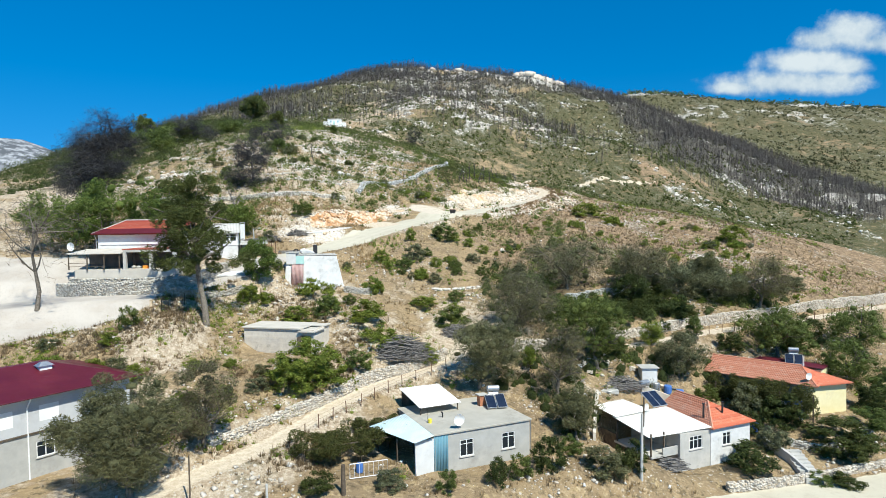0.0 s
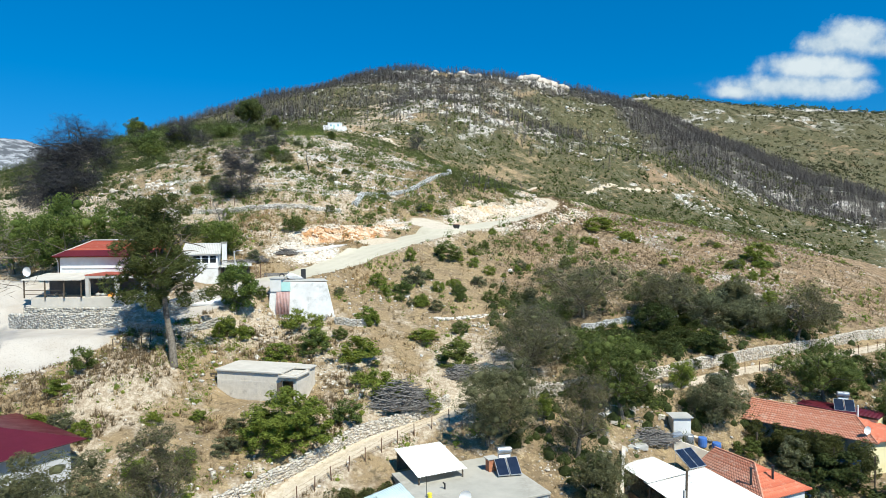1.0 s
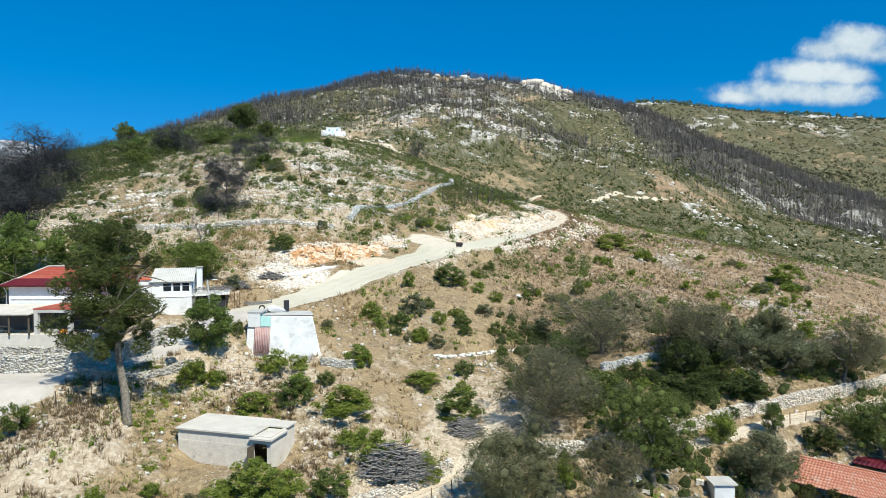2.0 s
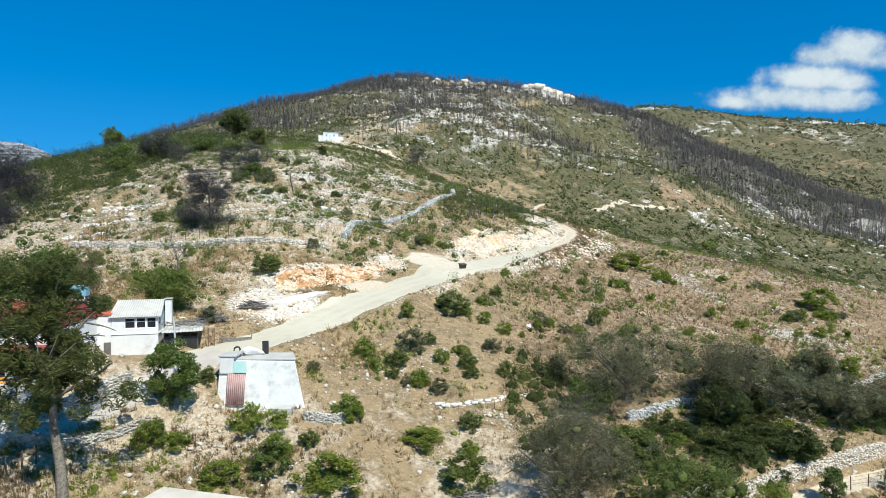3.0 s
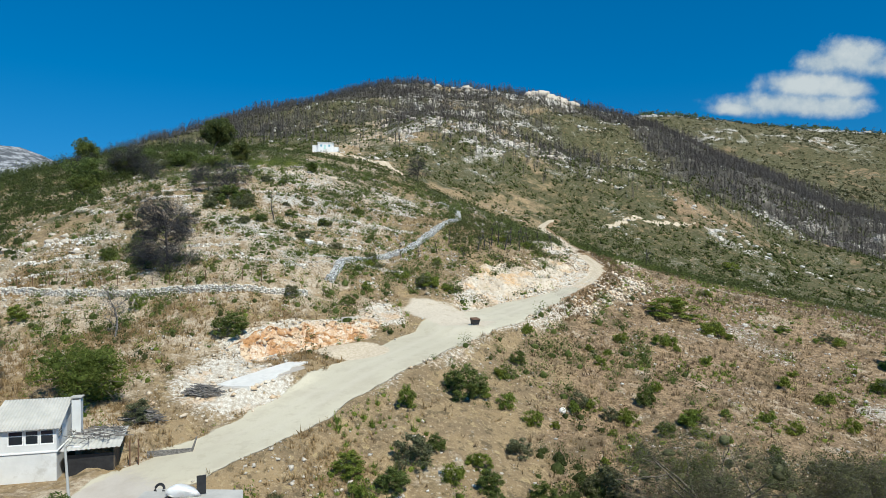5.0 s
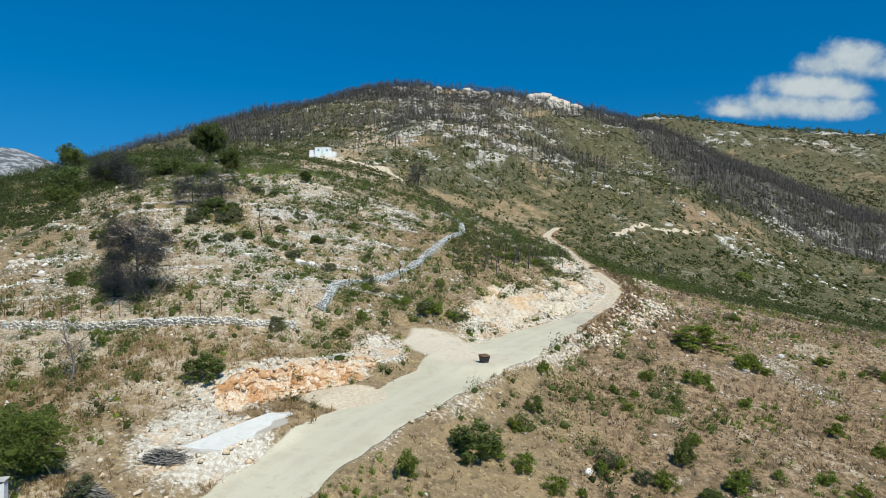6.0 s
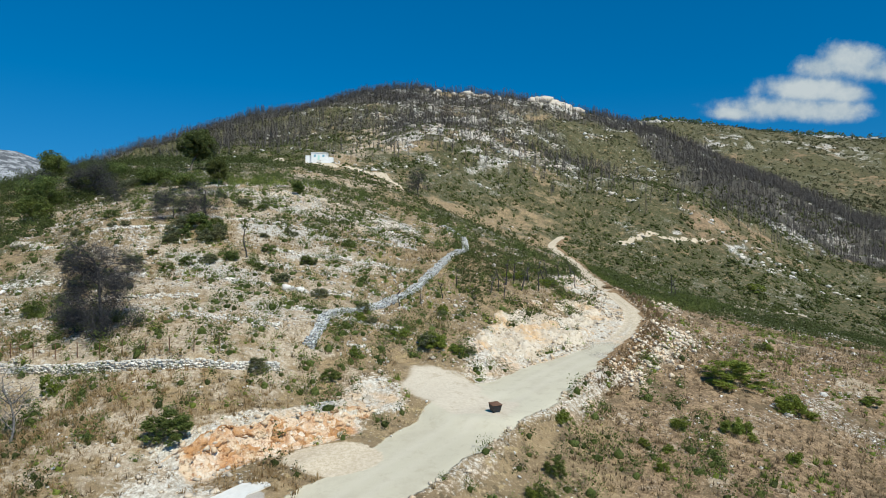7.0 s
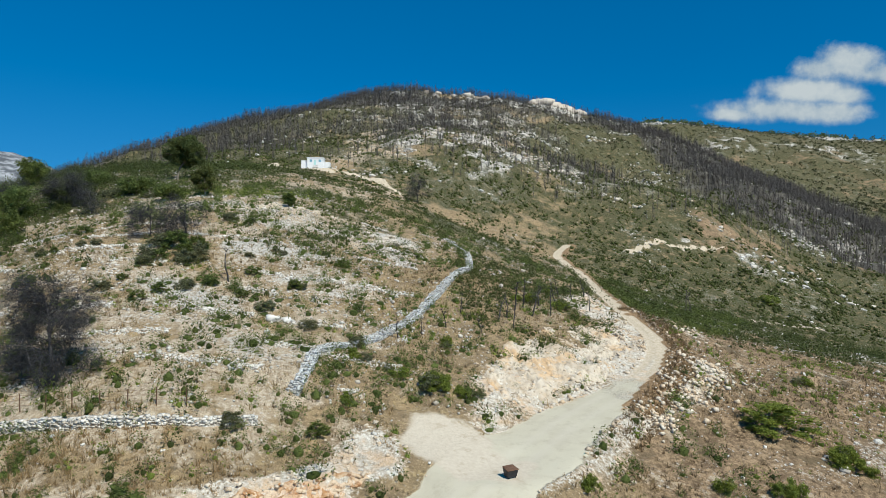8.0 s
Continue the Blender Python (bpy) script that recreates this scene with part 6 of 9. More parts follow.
leafy_tree("cypress_tree", -53.3, 209.3, 5.2, 7.0, M_PINE, "dense dark conifer on the spur", 82, bare=0.03, leaves=3556, size=0.325)
for k, (x, y, wide, high) in enumerate([(-114.8, 248.5, 8, 8.4), (-89.5, 205.6, 11, 6.8), (-83.9, 214, 10, 5.6), (-34.2, 202.6, 2.4, 3.2), (-71.7, 218.4, 8.3, 4.2), (-59.6, 207.6, 7.5, 3.2), (-83.3, 193.4, 7.5, 5.0), (-91.3, 236, 9.7, 4.2), (-104, 226, 9, 5), (-122, 262, 9, 7)]):
    leafy_tree("oak_tree", x, y, wide, high, M_EVERGREEN, "dark evergreen oak on the wooded shoulder", 90 + k, bare=0.03, leaves=2736, size=0.379)


# ---- what nobody could count ----
def beside_road(x, y, near, far):
    """1 on the downhill verge of the road."""
    d, (_, half), side, _ = segment(x, y, ROAD)
    return (side < 0) * (d > half + near) * (d < half + far)


def scatter():
    rng = np.random.default_rng(77)
    z = zones
    # scrub on the valley and mountain
    spots = thrown(rng, 64000, (-130, 260, 172, 470), lambda x, y: off_ways(x, y) * np.clip(0.02 + z(x, y)["green"] * 0.75, 0.03, 0.8) * (0.20 + 0.8 * smooth(0.42, 0.54, fbm(x, y, 8, 3, 79))) * (np.abs(x + 10) < 0.72 * (y - 20)))
    wide = 0.7 + 2.6 * rng.uniform(0, 1, len(spots)) ** 1.9
    high, near = wide * rng.uniform(0.45, 0.8, len(spots)), spots[:, 1] < 275
    leafy_stuff("hill_scrub", "olive-green scrub over the lower mountain", spots[~near], wide[~near], high[~near], M_SCRUB, 1, 10, 0.34, core=0.46)
    leafy_stuff("valley_scrub", "olive-green scrub over the near valley", spots[near], wide[near], high[near], M_SCRUB, 46, 44, 0.17, core=0.34)
    spots = thrown(rng, 30000, (-330, 420, 440, 700), lambda x, y: 0.62 + 0 * x)
    wide = rng.uniform(1.2, 3.4, len(spots))
    leafy_stuff("mountain_scrub", "dull dark green scrub on the upper mountain", spots, wide, wide * 0.6, M_MACCHIA, 2, 6, 0.6)
    spots = thrown(rng, 12000, (150, 1000, 640, 1200), lambda x, y: 0.6 * (x > 0.30 * y) + 0 * x)
    wide = rng.uniform(2.0, 5.5, len(spots))
    leafy_stuff("plateau_scrub", "dull scrub on the far plateau slope", spots, wide, wide * 0.5, M_MACCHIA, 3, 8, 0.7)
    spots = thrown(rng, 420, (320, 800, 1135, 1165), lambda x, y: 0.6 + 0 * x)
    wide = rng.uniform(6, 12, len(spots))
    leafy_stuff("plateau_trees", "dark trees along the plateau rim", spots, wide, wide * 0.7, M_PINE, 4, 26, 0.4, "trees")
    # low shrubs on the spur and round the village
    spots = thrown(rng, 5600, (-110, 30, 112, 240), lambda x, y: off_ways(x, y) * (0.10 + 0.42 * smooth(0.42, 0.62, fbm(x, y, 10, 3, 71))) * (1 - 0.8 * cutting(x, y)[0]))
    wide = 0.4 + 2.0 * rng.uniform(0, 1, len(spots)) ** 1.6
    leafy_stuff("spur_scrub", "dark green cushions of scrub on the rocky spur", spots, wide, wide * rng.uniform(0.5, 0.85, len(spots)), M_SCRUB, 5, 60, 0.17, core=0.42)
    spots = thrown(rng, 4300, (-80, 26, 118, 235), lambda x, y: off_ways(x, y) * (0.08 + 0.5 * smooth(0.44, 0.6, fbm(x, y, 16, 3, 77))) * (1 - 0.85 * cutting(x, y)[0]))
    wide = 1.0 + 2.0 * rng.uniform(0, 1, len(spots)) ** 1.6
    leafy_stuff("spur_bushes", "olive-green bushes scattered over the rocky spur", spots, wide, wide * rng.uniform(0.55, 0.9, len(spots)), M_EVERGREEN, 28, 190, 0.115, "bushes", core=0.48)
    spots = thrown(rng, 5200, (-150, -52, 140, 275), lambda x, y: (0.04 + 0.6 * smooth(0.45, 0.56, fbm(x, y, 18, 3, 72))) * smooth(-58, -84, x + 0.1 * (y - 150)))
    wide = 1.2 + 3.4 * rng.uniform(0, 1, len(spots)) ** 1.6
    leafy_stuff("shoulder_scrub", "thick evergreen scrub on the wooded shoulder", spots, wide, wide * rng.uniform(0.6, 1.0, len(spots)), M_SHOULDER, 25, 90, 0.13, core=0.44)
    spots = thrown(rng, 10500, (-50, 95, 52, 175), lambda x, y: off_ways(x, y) * (1 - 0.9 * cutting(x, y)[0]) * 0.4 * smooth(0.45, 0.62, fbm(x, y, 9, 3, 73)))
    wide = 0.35 + 1.5 * rng.uniform(0, 1, len(spots)) ** 2
    leafy_stuff("field_scrub", "small green herbs and scrub in the dry field", spots, wide, wide * 0.7, M_FRESH, 6, 60, 0.17, core=0.4)
    spots = thrown(rng, 2200, (6, 66, 64, 108), lambda x, y: off_ways(x, y) * 0.6 * smooth(0.45, 0.6, fbm(x, y, 8, 3, 74)))
    wide = rng.uniform(0.9, 2.8, len(spots))
    leafy_stuff("garden_scrub", "overgrown green garden plants on the terraces", spots, wide, wide * 0.8, M_SHOULDER, 26, 150, 0.11, core=0.58)
    spots = np.c_[rng.normal(-46, 8, 150), rng.normal(216, 3.5, 150)]
    wide = rng.uniform(0.8, 2.0, len(spots))
    leafy_stuff("bright_scrub", "patch of bright green young scrub on the spur", spots, wide, wide * 0.6, M_FRESH, 43, 60, 0.15, core=0.5)
    spots = thrown(rng, 2400, (-52, 2, 138, 215), lambda x, y: off_ways(x, y) * 0.22 * smooth(0.46, 0.58, fbm(x * 0.5, y * 1.4, 9, 3, 87)))
    wide = rng.uniform(1.0, 2.4, len(spots))
    leafy_stuff("dark_scrub", "dark mounds of evergreen scrub on the spur terraces", spots, wide, wide * rng.uniform(0.5, 0.8, len(spots)), M_EVERGREEN, 44, 190, 0.11, "bushes", core=0.5)
    spots = thrown(rng, 9000, (-14, 92, 92, 178), lambda x, y: off_ways(x, y) * (1 - 0.9 * cutting(x, y)[0]) * 0.75 * smooth(0.56, 0.64, fbm(x, y, 8, 3, 89)))
    wide = 0.4 + 1.1 * rng.uniform(0, 1, len(spots)) ** 1.5
    leafy_stuff("broom_stands", "upright stands of green broom in the dry field", spots, wide, wide * rng.uniform(0.6, 0.95, len(spots)), M_FRESH, 45, 46, 0.26, "broom", True, core=0.45)
    spots = thrown(rng, 2600, (-1, 24, 160, 205), lambda x, y: off_ways(x, y) * (1 - np.clip(cutting(x, y)[0], 0, 1)) * 0.8 * smooth(0.40, 0.56, fbm(x, y, 6, 3, 107)))
    wide = 0.5 + 1.5 * rng.uniform(0, 1, len(spots)) ** 1.8
    leafy_stuff("bank_top_herbs", "green herbs and low scrub above the road cutting", spots, wide, wide * rng.uniform(0.4, 0.75, len(spots)), M_SCRUB, 48, 60, 0.15, "herbs", core=0.36)
    spots = thrown(rng, 5200, (33, 82, 178, 268), lambda x, y: off_ways(x, y) * 0.85 * smooth(0.40, 0.54, fbm(x, y, 9, 3, 109)) * (x < 40 + 0.55 * (y - 178)))
    wide = 0.6 + 1.7 * rng.uniform(0, 1, len(spots)) ** 1.6
    leafy_stuff("hollow_scrub", "bright green scrub in the hollow below the dirt road", spots, wide, wide * rng.uniform(0.4, 0.7, len(spots)), M_EVERGREEN, 49, 40, 0.18, core=0.34)
    # straw and dead weeds
    spots = thrown(rng, 80000, (-66, 86, 48, 186), lambda x, y: off_ways(x, y, 0.2) * np.clip(0.2 + 1.7 * (fbm(x, y, 7, 3, 75) - 0.42) - 0.35 * z(x, y)["weedy"], 0, 0.9) * (1 - np.clip(cutting(x, y)[0], 0, 1)))
    wide = 0.4 + 1.0 * rng.uniform(0, 1, len(spots)) ** 2
    leafy_stuff("dry_grass", "tufts of straw-coloured dry grass", spots, wide, wide * rng.uniform(0.4, 0.8, len(spots)), M_STRAW, 7, 9, 0.6, "grass", True)
    spots = thrown(rng, 34000, (-70, 90, 44, 190), lambda x, y: off_ways(x, y, 0.2) * (0.12 + 0.3 * z(x, y)["weedy"] + 0.5 * smooth(0.45, 0.6, fbm(x, y, 14, 3, 76))) * (1 - np.clip(cutting(x, y)[0], 0, 1)))
    wide = 0.3 + 1.0 * rng.uniform(0, 1, len(spots)) ** 2
    leafy_stuff("dry_weeds", "brown dead weeds among the grass", spots, wide, wide * rng.uniform(0.5, 0.9, len(spots)), M_WEEDS, 27, 14, 0.42, "weeds", True)
    spots = thrown(rng, 9000, (-64, -8, 96, 140), lambda x, y: off_ways(x, y, 0.2) * 0.8 * smooth(0.5, 0.62, fbm(x, y, 9, 3, 78)) * (1 - np.clip(cutting(x, y)[0], 0, 1)))
    wide = rng.uniform(0.5, 1.3, len(spots))
    leafy_stuff("tall_grass", "stands of tall golden grass below the wall", spots, wide, rng.uniform(0.5, 0.95, len(spots)), M_STRAW, 31, 16, 0.4, "grass", True)
    spots = thrown(rng, 9000, (8, 40, 140, 192), lambda x, y: beside_road(x, y, 0.4, 3.6) * 0.85)
    wide = rng.uniform(0.5, 1.2, len(spots))
    leafy_stuff("roadside_weeds", "brown dead weeds along the road's edge", spots, wide, rng.uniform(0.4, 0.9, len(spots)), M_WEEDS, 33, 18, 0.4, "weeds", True)
    spots = thrown(rng, 9500, (-46, -6, 52, 82), lambda x, y: off_ways(x, y, 0.2) * 0.8 * smooth(0.44, 0.58, fbm(x, y, 6, 3, 83)))
    wide = rng.uniform(0.4, 1.3, len(spots))
    leafy_stuff("bank_weeds", "brown and straw-coloured weeds on the bank below the lane", spots, wide, rng.uniform(0.3, 0.9, len(spots)), M_WEEDS, 34, 22, 0.35, "weeds", True)
    spots = thrown(rng, 2600, (-46, -8, 54, 80), lambda x, y: off_ways(x, y, 0.2) * 0.6 * smooth(0.48, 0.6, fbm(x, y, 7, 3, 85)))
    wide = 0.4 + 1.3 * rng.uniform(0, 1, len(spots)) ** 2
    leafy_stuff("bank_herbs", "green herbs and seedlings on the bank below the lane", spots, wide, wide * 0.75, M_FRESH, 35, 70, 0.13, "herbs", core=0.45)
    spots = thrown(rng, 17000, (8, 74, 98, 172), lambda x, y: off_ways(x, y, 0.4) * (1 - np.clip(cutting(x, y)[0], 0, 1)) * (0.10 + 0.65 * smooth(0.47, 0.60, fbm(x, y, 10, 3, 101))))
    wide = 0.3 + 0.7 * rng.uniform(0, 1, len(spots)) ** 1.5
    leafy_stuff("dead_thistles", "dark brown dead thistles over the dry field", spots, wide, wide * rng.uniform(0.5, 0.9, len(spots)), M_THISTLE, 47, 12, 0.36, "weeds", True)
    # burnt forest
    spots = thrown(rng, 42000, (-330, 330, 350, 705), burnt_cover)
    burnt_forest("burnt_forest", "grey-black burnt pines standing along the mountain crest", spots, rng.uniform(3.5, 10.0, len(spots)), 8)
    # stones
    spots = thrown(rng, 95000, (-90, 90, 44, 240), lambda x, y: off_ways(x, y, 0.2) * np.clip(0.05 + 1.1 * z(x, y)["rock"], 0, 0.9) * (0.15 + 1.2 * smooth(0.48, 0.6, fbm(x, y, 6, 3, 91))))
    strewn("field_stones", "pale limestone rubble lying over the slopes", spots, 0.10 + 0.36 * rng.uniform(0, 1, len(spots)) ** 3.4, M_LIMESTONE, 9, shapes=BLOCKY)
    spots = thrown(rng, 26000, (-80, 2, 118, 235), lambda x, y: off_ways(x, y) * 0.75 * smooth(0.53, 0.6, fbm(x * 0.6, y * 1.7, 10, 3, 97)))
    strewn("spur_stones", "patches of white limestone rubble on the spur", spots, 0.12 + 0.5 * rng.uniform(0, 1, len(spots)) ** 3.5, M_LIMESTONE, 29, 0.22, shapes=BLOCKY)
    spots = thrown(rng, 14000, (-110, 130, 140, 330), lambda x, y: off_ways(x, y) * np.clip(z(x, y)["rock"] - 0.02, 0, 0.6) * smooth(0.48, 0.6, fbm(x, y, 14, 3, 93)))
    strewn("outcrops", "weathered white limestone outcrops", spots, 0.22 + 0.95 * rng.uniform(0, 1, len(spots)) ** 3.4, M_LIMESTONE, 10, 0.34, shapes=BLOCKY)
    spots = thrown(rng, 90000, (-120, 330, 330, 700), lambda x, y: np.clip(1.7 * (z(x, y)["rock"] - 0.14), 0, 0.9) * smooth(0.50, 0.57, fbm(x * 0.8, y * 1.3, 22, 4, 95)))
    strewn("crags", "white limestone crags on the mountain", spots, 0.5 + 2.3 * rng.uniform(0, 1, len(spots)) ** 3.2, M_LIMESTONE, 11, 0.32, shapes=BLOCKY, flat=0.62)
    spots = thrown(rng, 1500, (330, 800, 1126, 1136), lambda x, y: 0.9 * smooth(0.48, 0.56, fbm(x, 0 * y, 70, 3, 105)))
    strewn("rim_cliffs", "pale limestone cliffs along the plateau rim", spots, 1.6 + 3.2 * rng.uniform(0, 1, len(spots)) ** 2, M_WALLSTONE, 38, 0.3, shapes=BLOCKY, flat=0.9)
    spots = thrown(rng, 16000, (-42, 62, 44, 100), lambda x, y: off_ways(x, y, 0.2) * 0.9 * smooth(0.5, 0.6, fbm(x, y, 7, 3, 98)))
    strewn("village_rubble", "white rubble and loose stones round the gardens", spots, 0.1 + 0.5 * rng.uniform(0, 1, len(spots)) ** 3.4, M_LIMESTONE, 30, shapes=BLOCKY)
    spots = thrown(rng, 26000, (12, 78, 104, 190), lambda x, y: off_ways(x, y, 0.2) * 0.55 * smooth(0.5, 0.62, fbm(x, y, 11, 3, 99)))
    strewn("dry_field_stones", "small pale stones strewn through the dry field", spots, 0.07 + 0.28 * rng.uniform(0, 1, len(spots)) ** 3.0, M_RUBBLE, 36, shapes=BLOCKY)
    heaps = np.concatenate([rng.normal(size=(n, 2)) * (sx, sy) + (cx, cy) for cx, cy, sx, sy, n in ((19.6, 146.6, 1.3, 1.2, 130), (25.4, 153.2, 1.4, 1.7, 130), (31.4, 161.2, 1.7, 2.0, 150), (35.2, 178.5, 0.9, 2.6, 90), (22.5, 150.0, 1.2, 1.2, 60), (28.5, 157.0, 1.6, 1.6, 70))])
    heaps = heaps[off_ways(heaps[:, 0], heaps[:, 1], 0.6) > 0]
    strewn("spoil_heaps", "heaps of large cream blocks tipped below the road", heaps, 0.16 + 0.6 * rng.uniform(0, 1, len(heaps)) ** 2.4, M_QUARRY, 39, 0.05, shapes=BLOCKY, flat=0.85)
    # fallen terrace walls across the spur
    rows = []
    for y0 in (141, 147, 154, 161, 167, 173, 180, 187, 193, 201, 209):
        x = rng.uniform(-66, -8, 1500)
        y = y0 + 0.10 * (x + 36) + 5.0 * (fbm(x, 0 * x + y0, 22, 2, 51) - 0.5) + rng.normal(size=len(x)) * 0.42
        rows.append(np.c_[x, y][(fbm(x, 0 * x + 3 * y0, 13, 2, 52) > 0.5) * (off_ways(x, y) > 0)])
    rows = np.concatenate(rows)
    strewn("terrace_rubble", "lines of fallen white terrace walls across the spur", rows, 0.14 + 0.42 * rng.uniform(0, 1, len(rows)) ** 2.5, M_LIMESTONE, 41, 0.2, shapes=BLOCKY)
    # broken rock of the road cuttings
    spots = thrown(rng, 34000, (-32, 48, 98, 190), lambda x, y: off_ways(x, y, 0.0) * np.clip(cutting(x, y)[0], 0, 1) * 0.6)
    strewn("quarry_rubble", "cream broken rock along the road cutting", spots, 0.09 + 0.62 * rng.uniform(0, 1, len(spots)) ** 4.5, M_QUARRY, 12, shapes=BLOCKY)
    spots = thrown(rng, 5200, (-2, 28, 142, 178), lambda x, y: off_ways(x, y, 0.0) * np.clip(cutting(x, y)[0], 0, 1) * 0.8 * smooth(0.42, 0.56, fbm(x, y, 4, 2, 103)))
    strewn("bank_blocks", "loose cream blocks on the cut rock slope", spots, 0.12 + 0.42 * rng.uniform(0, 1, len(spots)) ** 4, M_QUARRY, 37, -0.1, shapes=BLOCKY)
    spots = thrown(rng, 1800, (-28, -4, 112, 136), lambda x, y: off_ways(x, y, 0.0) * cutting(x, y)[1])
    strewn("ochre_rubble", "ochre broken rock in the road bank", spots, 0.09 + 0.45 * rng.uniform(0, 1, len(spots)) ** 4, M_OCHRE, 13, shapes=BLOCKY)


scatter()


# ---- the village houses ----
def grey_house():
    """Flat-roofed house of grey cement render, with two windows to the valley."""
    h = thing("grey_house", -1.05, 54.55, 8.0, 24.5, "flat-roofed grey cement house with two white windows", "house")
    w = Solid()
    wins = [(2.5, 3.85, 1.15, 2.65), (6.75, 8.1, 1.15, 2.65)]
    holed(w, "x", 0.0, 0.25, 1.35, 9.7, -1.6, 3.42, wins)
    w.box(0.0, 0.25, 0.0, 8.6, -1.6, 3.42).box(9.45, 9.7, 0.252, 8.6, -1.6, 3.42).box(0.252, 9.448, 8.35, 8.6, -1.6, 3.42)
    part("wall", w, M_GREYRENDER, h)
    part("floor_slab", Solid().box(0.3, 9.4, 0.3, 8.3, 0.0, 0.1), M_ROOMSHADE, h)
    part("roof", Solid().box(-0.12, 9.85, -0.15, 8.75, 3.424, 3.6), M_ROOFSLAB, h, "dusty concrete roof slab", 0.02)
    for a0, a1, z0, z1 in wins:
        window(h, "x", 0.0, a0, a1, z0, z1)
    sheet_part("corrugated_panel", M_BLUEPAINT, h, (0.0, -0.02, -1.0), (1.34, -0.02, -1.0), (1.34, -0.02, 3.4), (0.0, -0.02, 3.4), 9, label="blue corrugated metal panel")
    part("lean_to_wall", Solid().box(-1.75, -0.02, -0.02, 0.16, -1.2, 3.2), M_WHITEWASH, h, "white lean-to wall")
    sheet_part("lean_to_roof", M_BLUETIN, h, (-1.95, -0.35, 3.2), (-0.14, -0.4, 3.58), (-0.14, 6.6, 3.62), (-3.9, 6.0, 3.1), 20, label="pale blue sheet-metal lean-to roof")
    for px, py in ((-2.6, 2.2), (-3.3, 5.2), (-2.2, 5.7)):
        part("post", Solid().box(px - 0.05, px + 0.05, py - 0.05, py + 0.05, -1.0, 2.9), M_DARKWOOD, h)
    part("drain_pipe", Solid().pipe([(9.78, -0.06, 3.4), (9.78, -0.06, -1.0)], 0.04, 6), M_STEEL, h)
    # on the roof
    c = thing("chimney", 3.6, 63.0, 11.6, 24.5, "square brick chimney with a concrete cap", "chimney")
    part("stack", Solid().box(-0.35, 0.35, -0.3, 0.3, 0, 1.05), M_BRICK, c)
    part("cap", Solid().box(-0.5, 0.5, -0.42, 0.42, 1.054, 1.14), M_CONCRETE, c)
    solar_heater(4.9, 62.6, 11.6, 10, "solar water heater with tank on the grey roof")
    dish(1.15, 55.9, 11.6, 20, "white satellite dish on the grey roof", 0.5)
    m = thing("antenna", -1.7, 57.9, 11.6, 0, "thin antenna mast on the grey roof", "antenna")
    part("mast", Solid().pipe([(0, 0, 0), (0, 0, 1.6)], 0.02, 5), M_BLACK, m)
    b = thing("bucket", -1.45, 57.6, 11.6, 0, "yellow plastic bucket on the grey roof", "bucket")
    part("body", Solid().pipe([(0, 0, 0), (0, 0, 0.36)], np.array([0.16, 0.2]), 10), M_YELLOWPLASTIC, b)
    v = thing("roof_vent", -0.3, 59.2, 11.6, 15, "small dark vent pipe on the grey roof", "vent")
    part("pipe", Solid().pipe([(0, 0, 0), (0, 0, 0.45), (-0.15, 0, 0.55)], 0.07, 7), M_BLACK, v)
    s = thing("canopy", -1.8, 62.8, 10.4, 25, "white sheet-metal canopy on posts behind the grey house", "canopy")
    sheet_part("roof_sheet", M_TIN, s, (-1.9, -2.6, 1.95), (2.5, -2.55, 1.95), (2.2, 2.2, 2.75), (-2.1, 2.3, 2.75), 16)
    for px, py, pz in ((-1.7, -2.3, 1.9), (2.2, -2.3, 1.9), (1.9, 2.0, 2.65), (-1.9, 2.0, 2.65)):
        part("post", Solid().box(px - 0.05, px + 0.05, py - 0.05, py + 0.05, -0.6, pz), M_DARKWOOD, s)
    part("back_board", Solid().box(-1.9, 2.0, 1.9, 1.98, -0.5, 2.5), M_DARKWOOD, s)


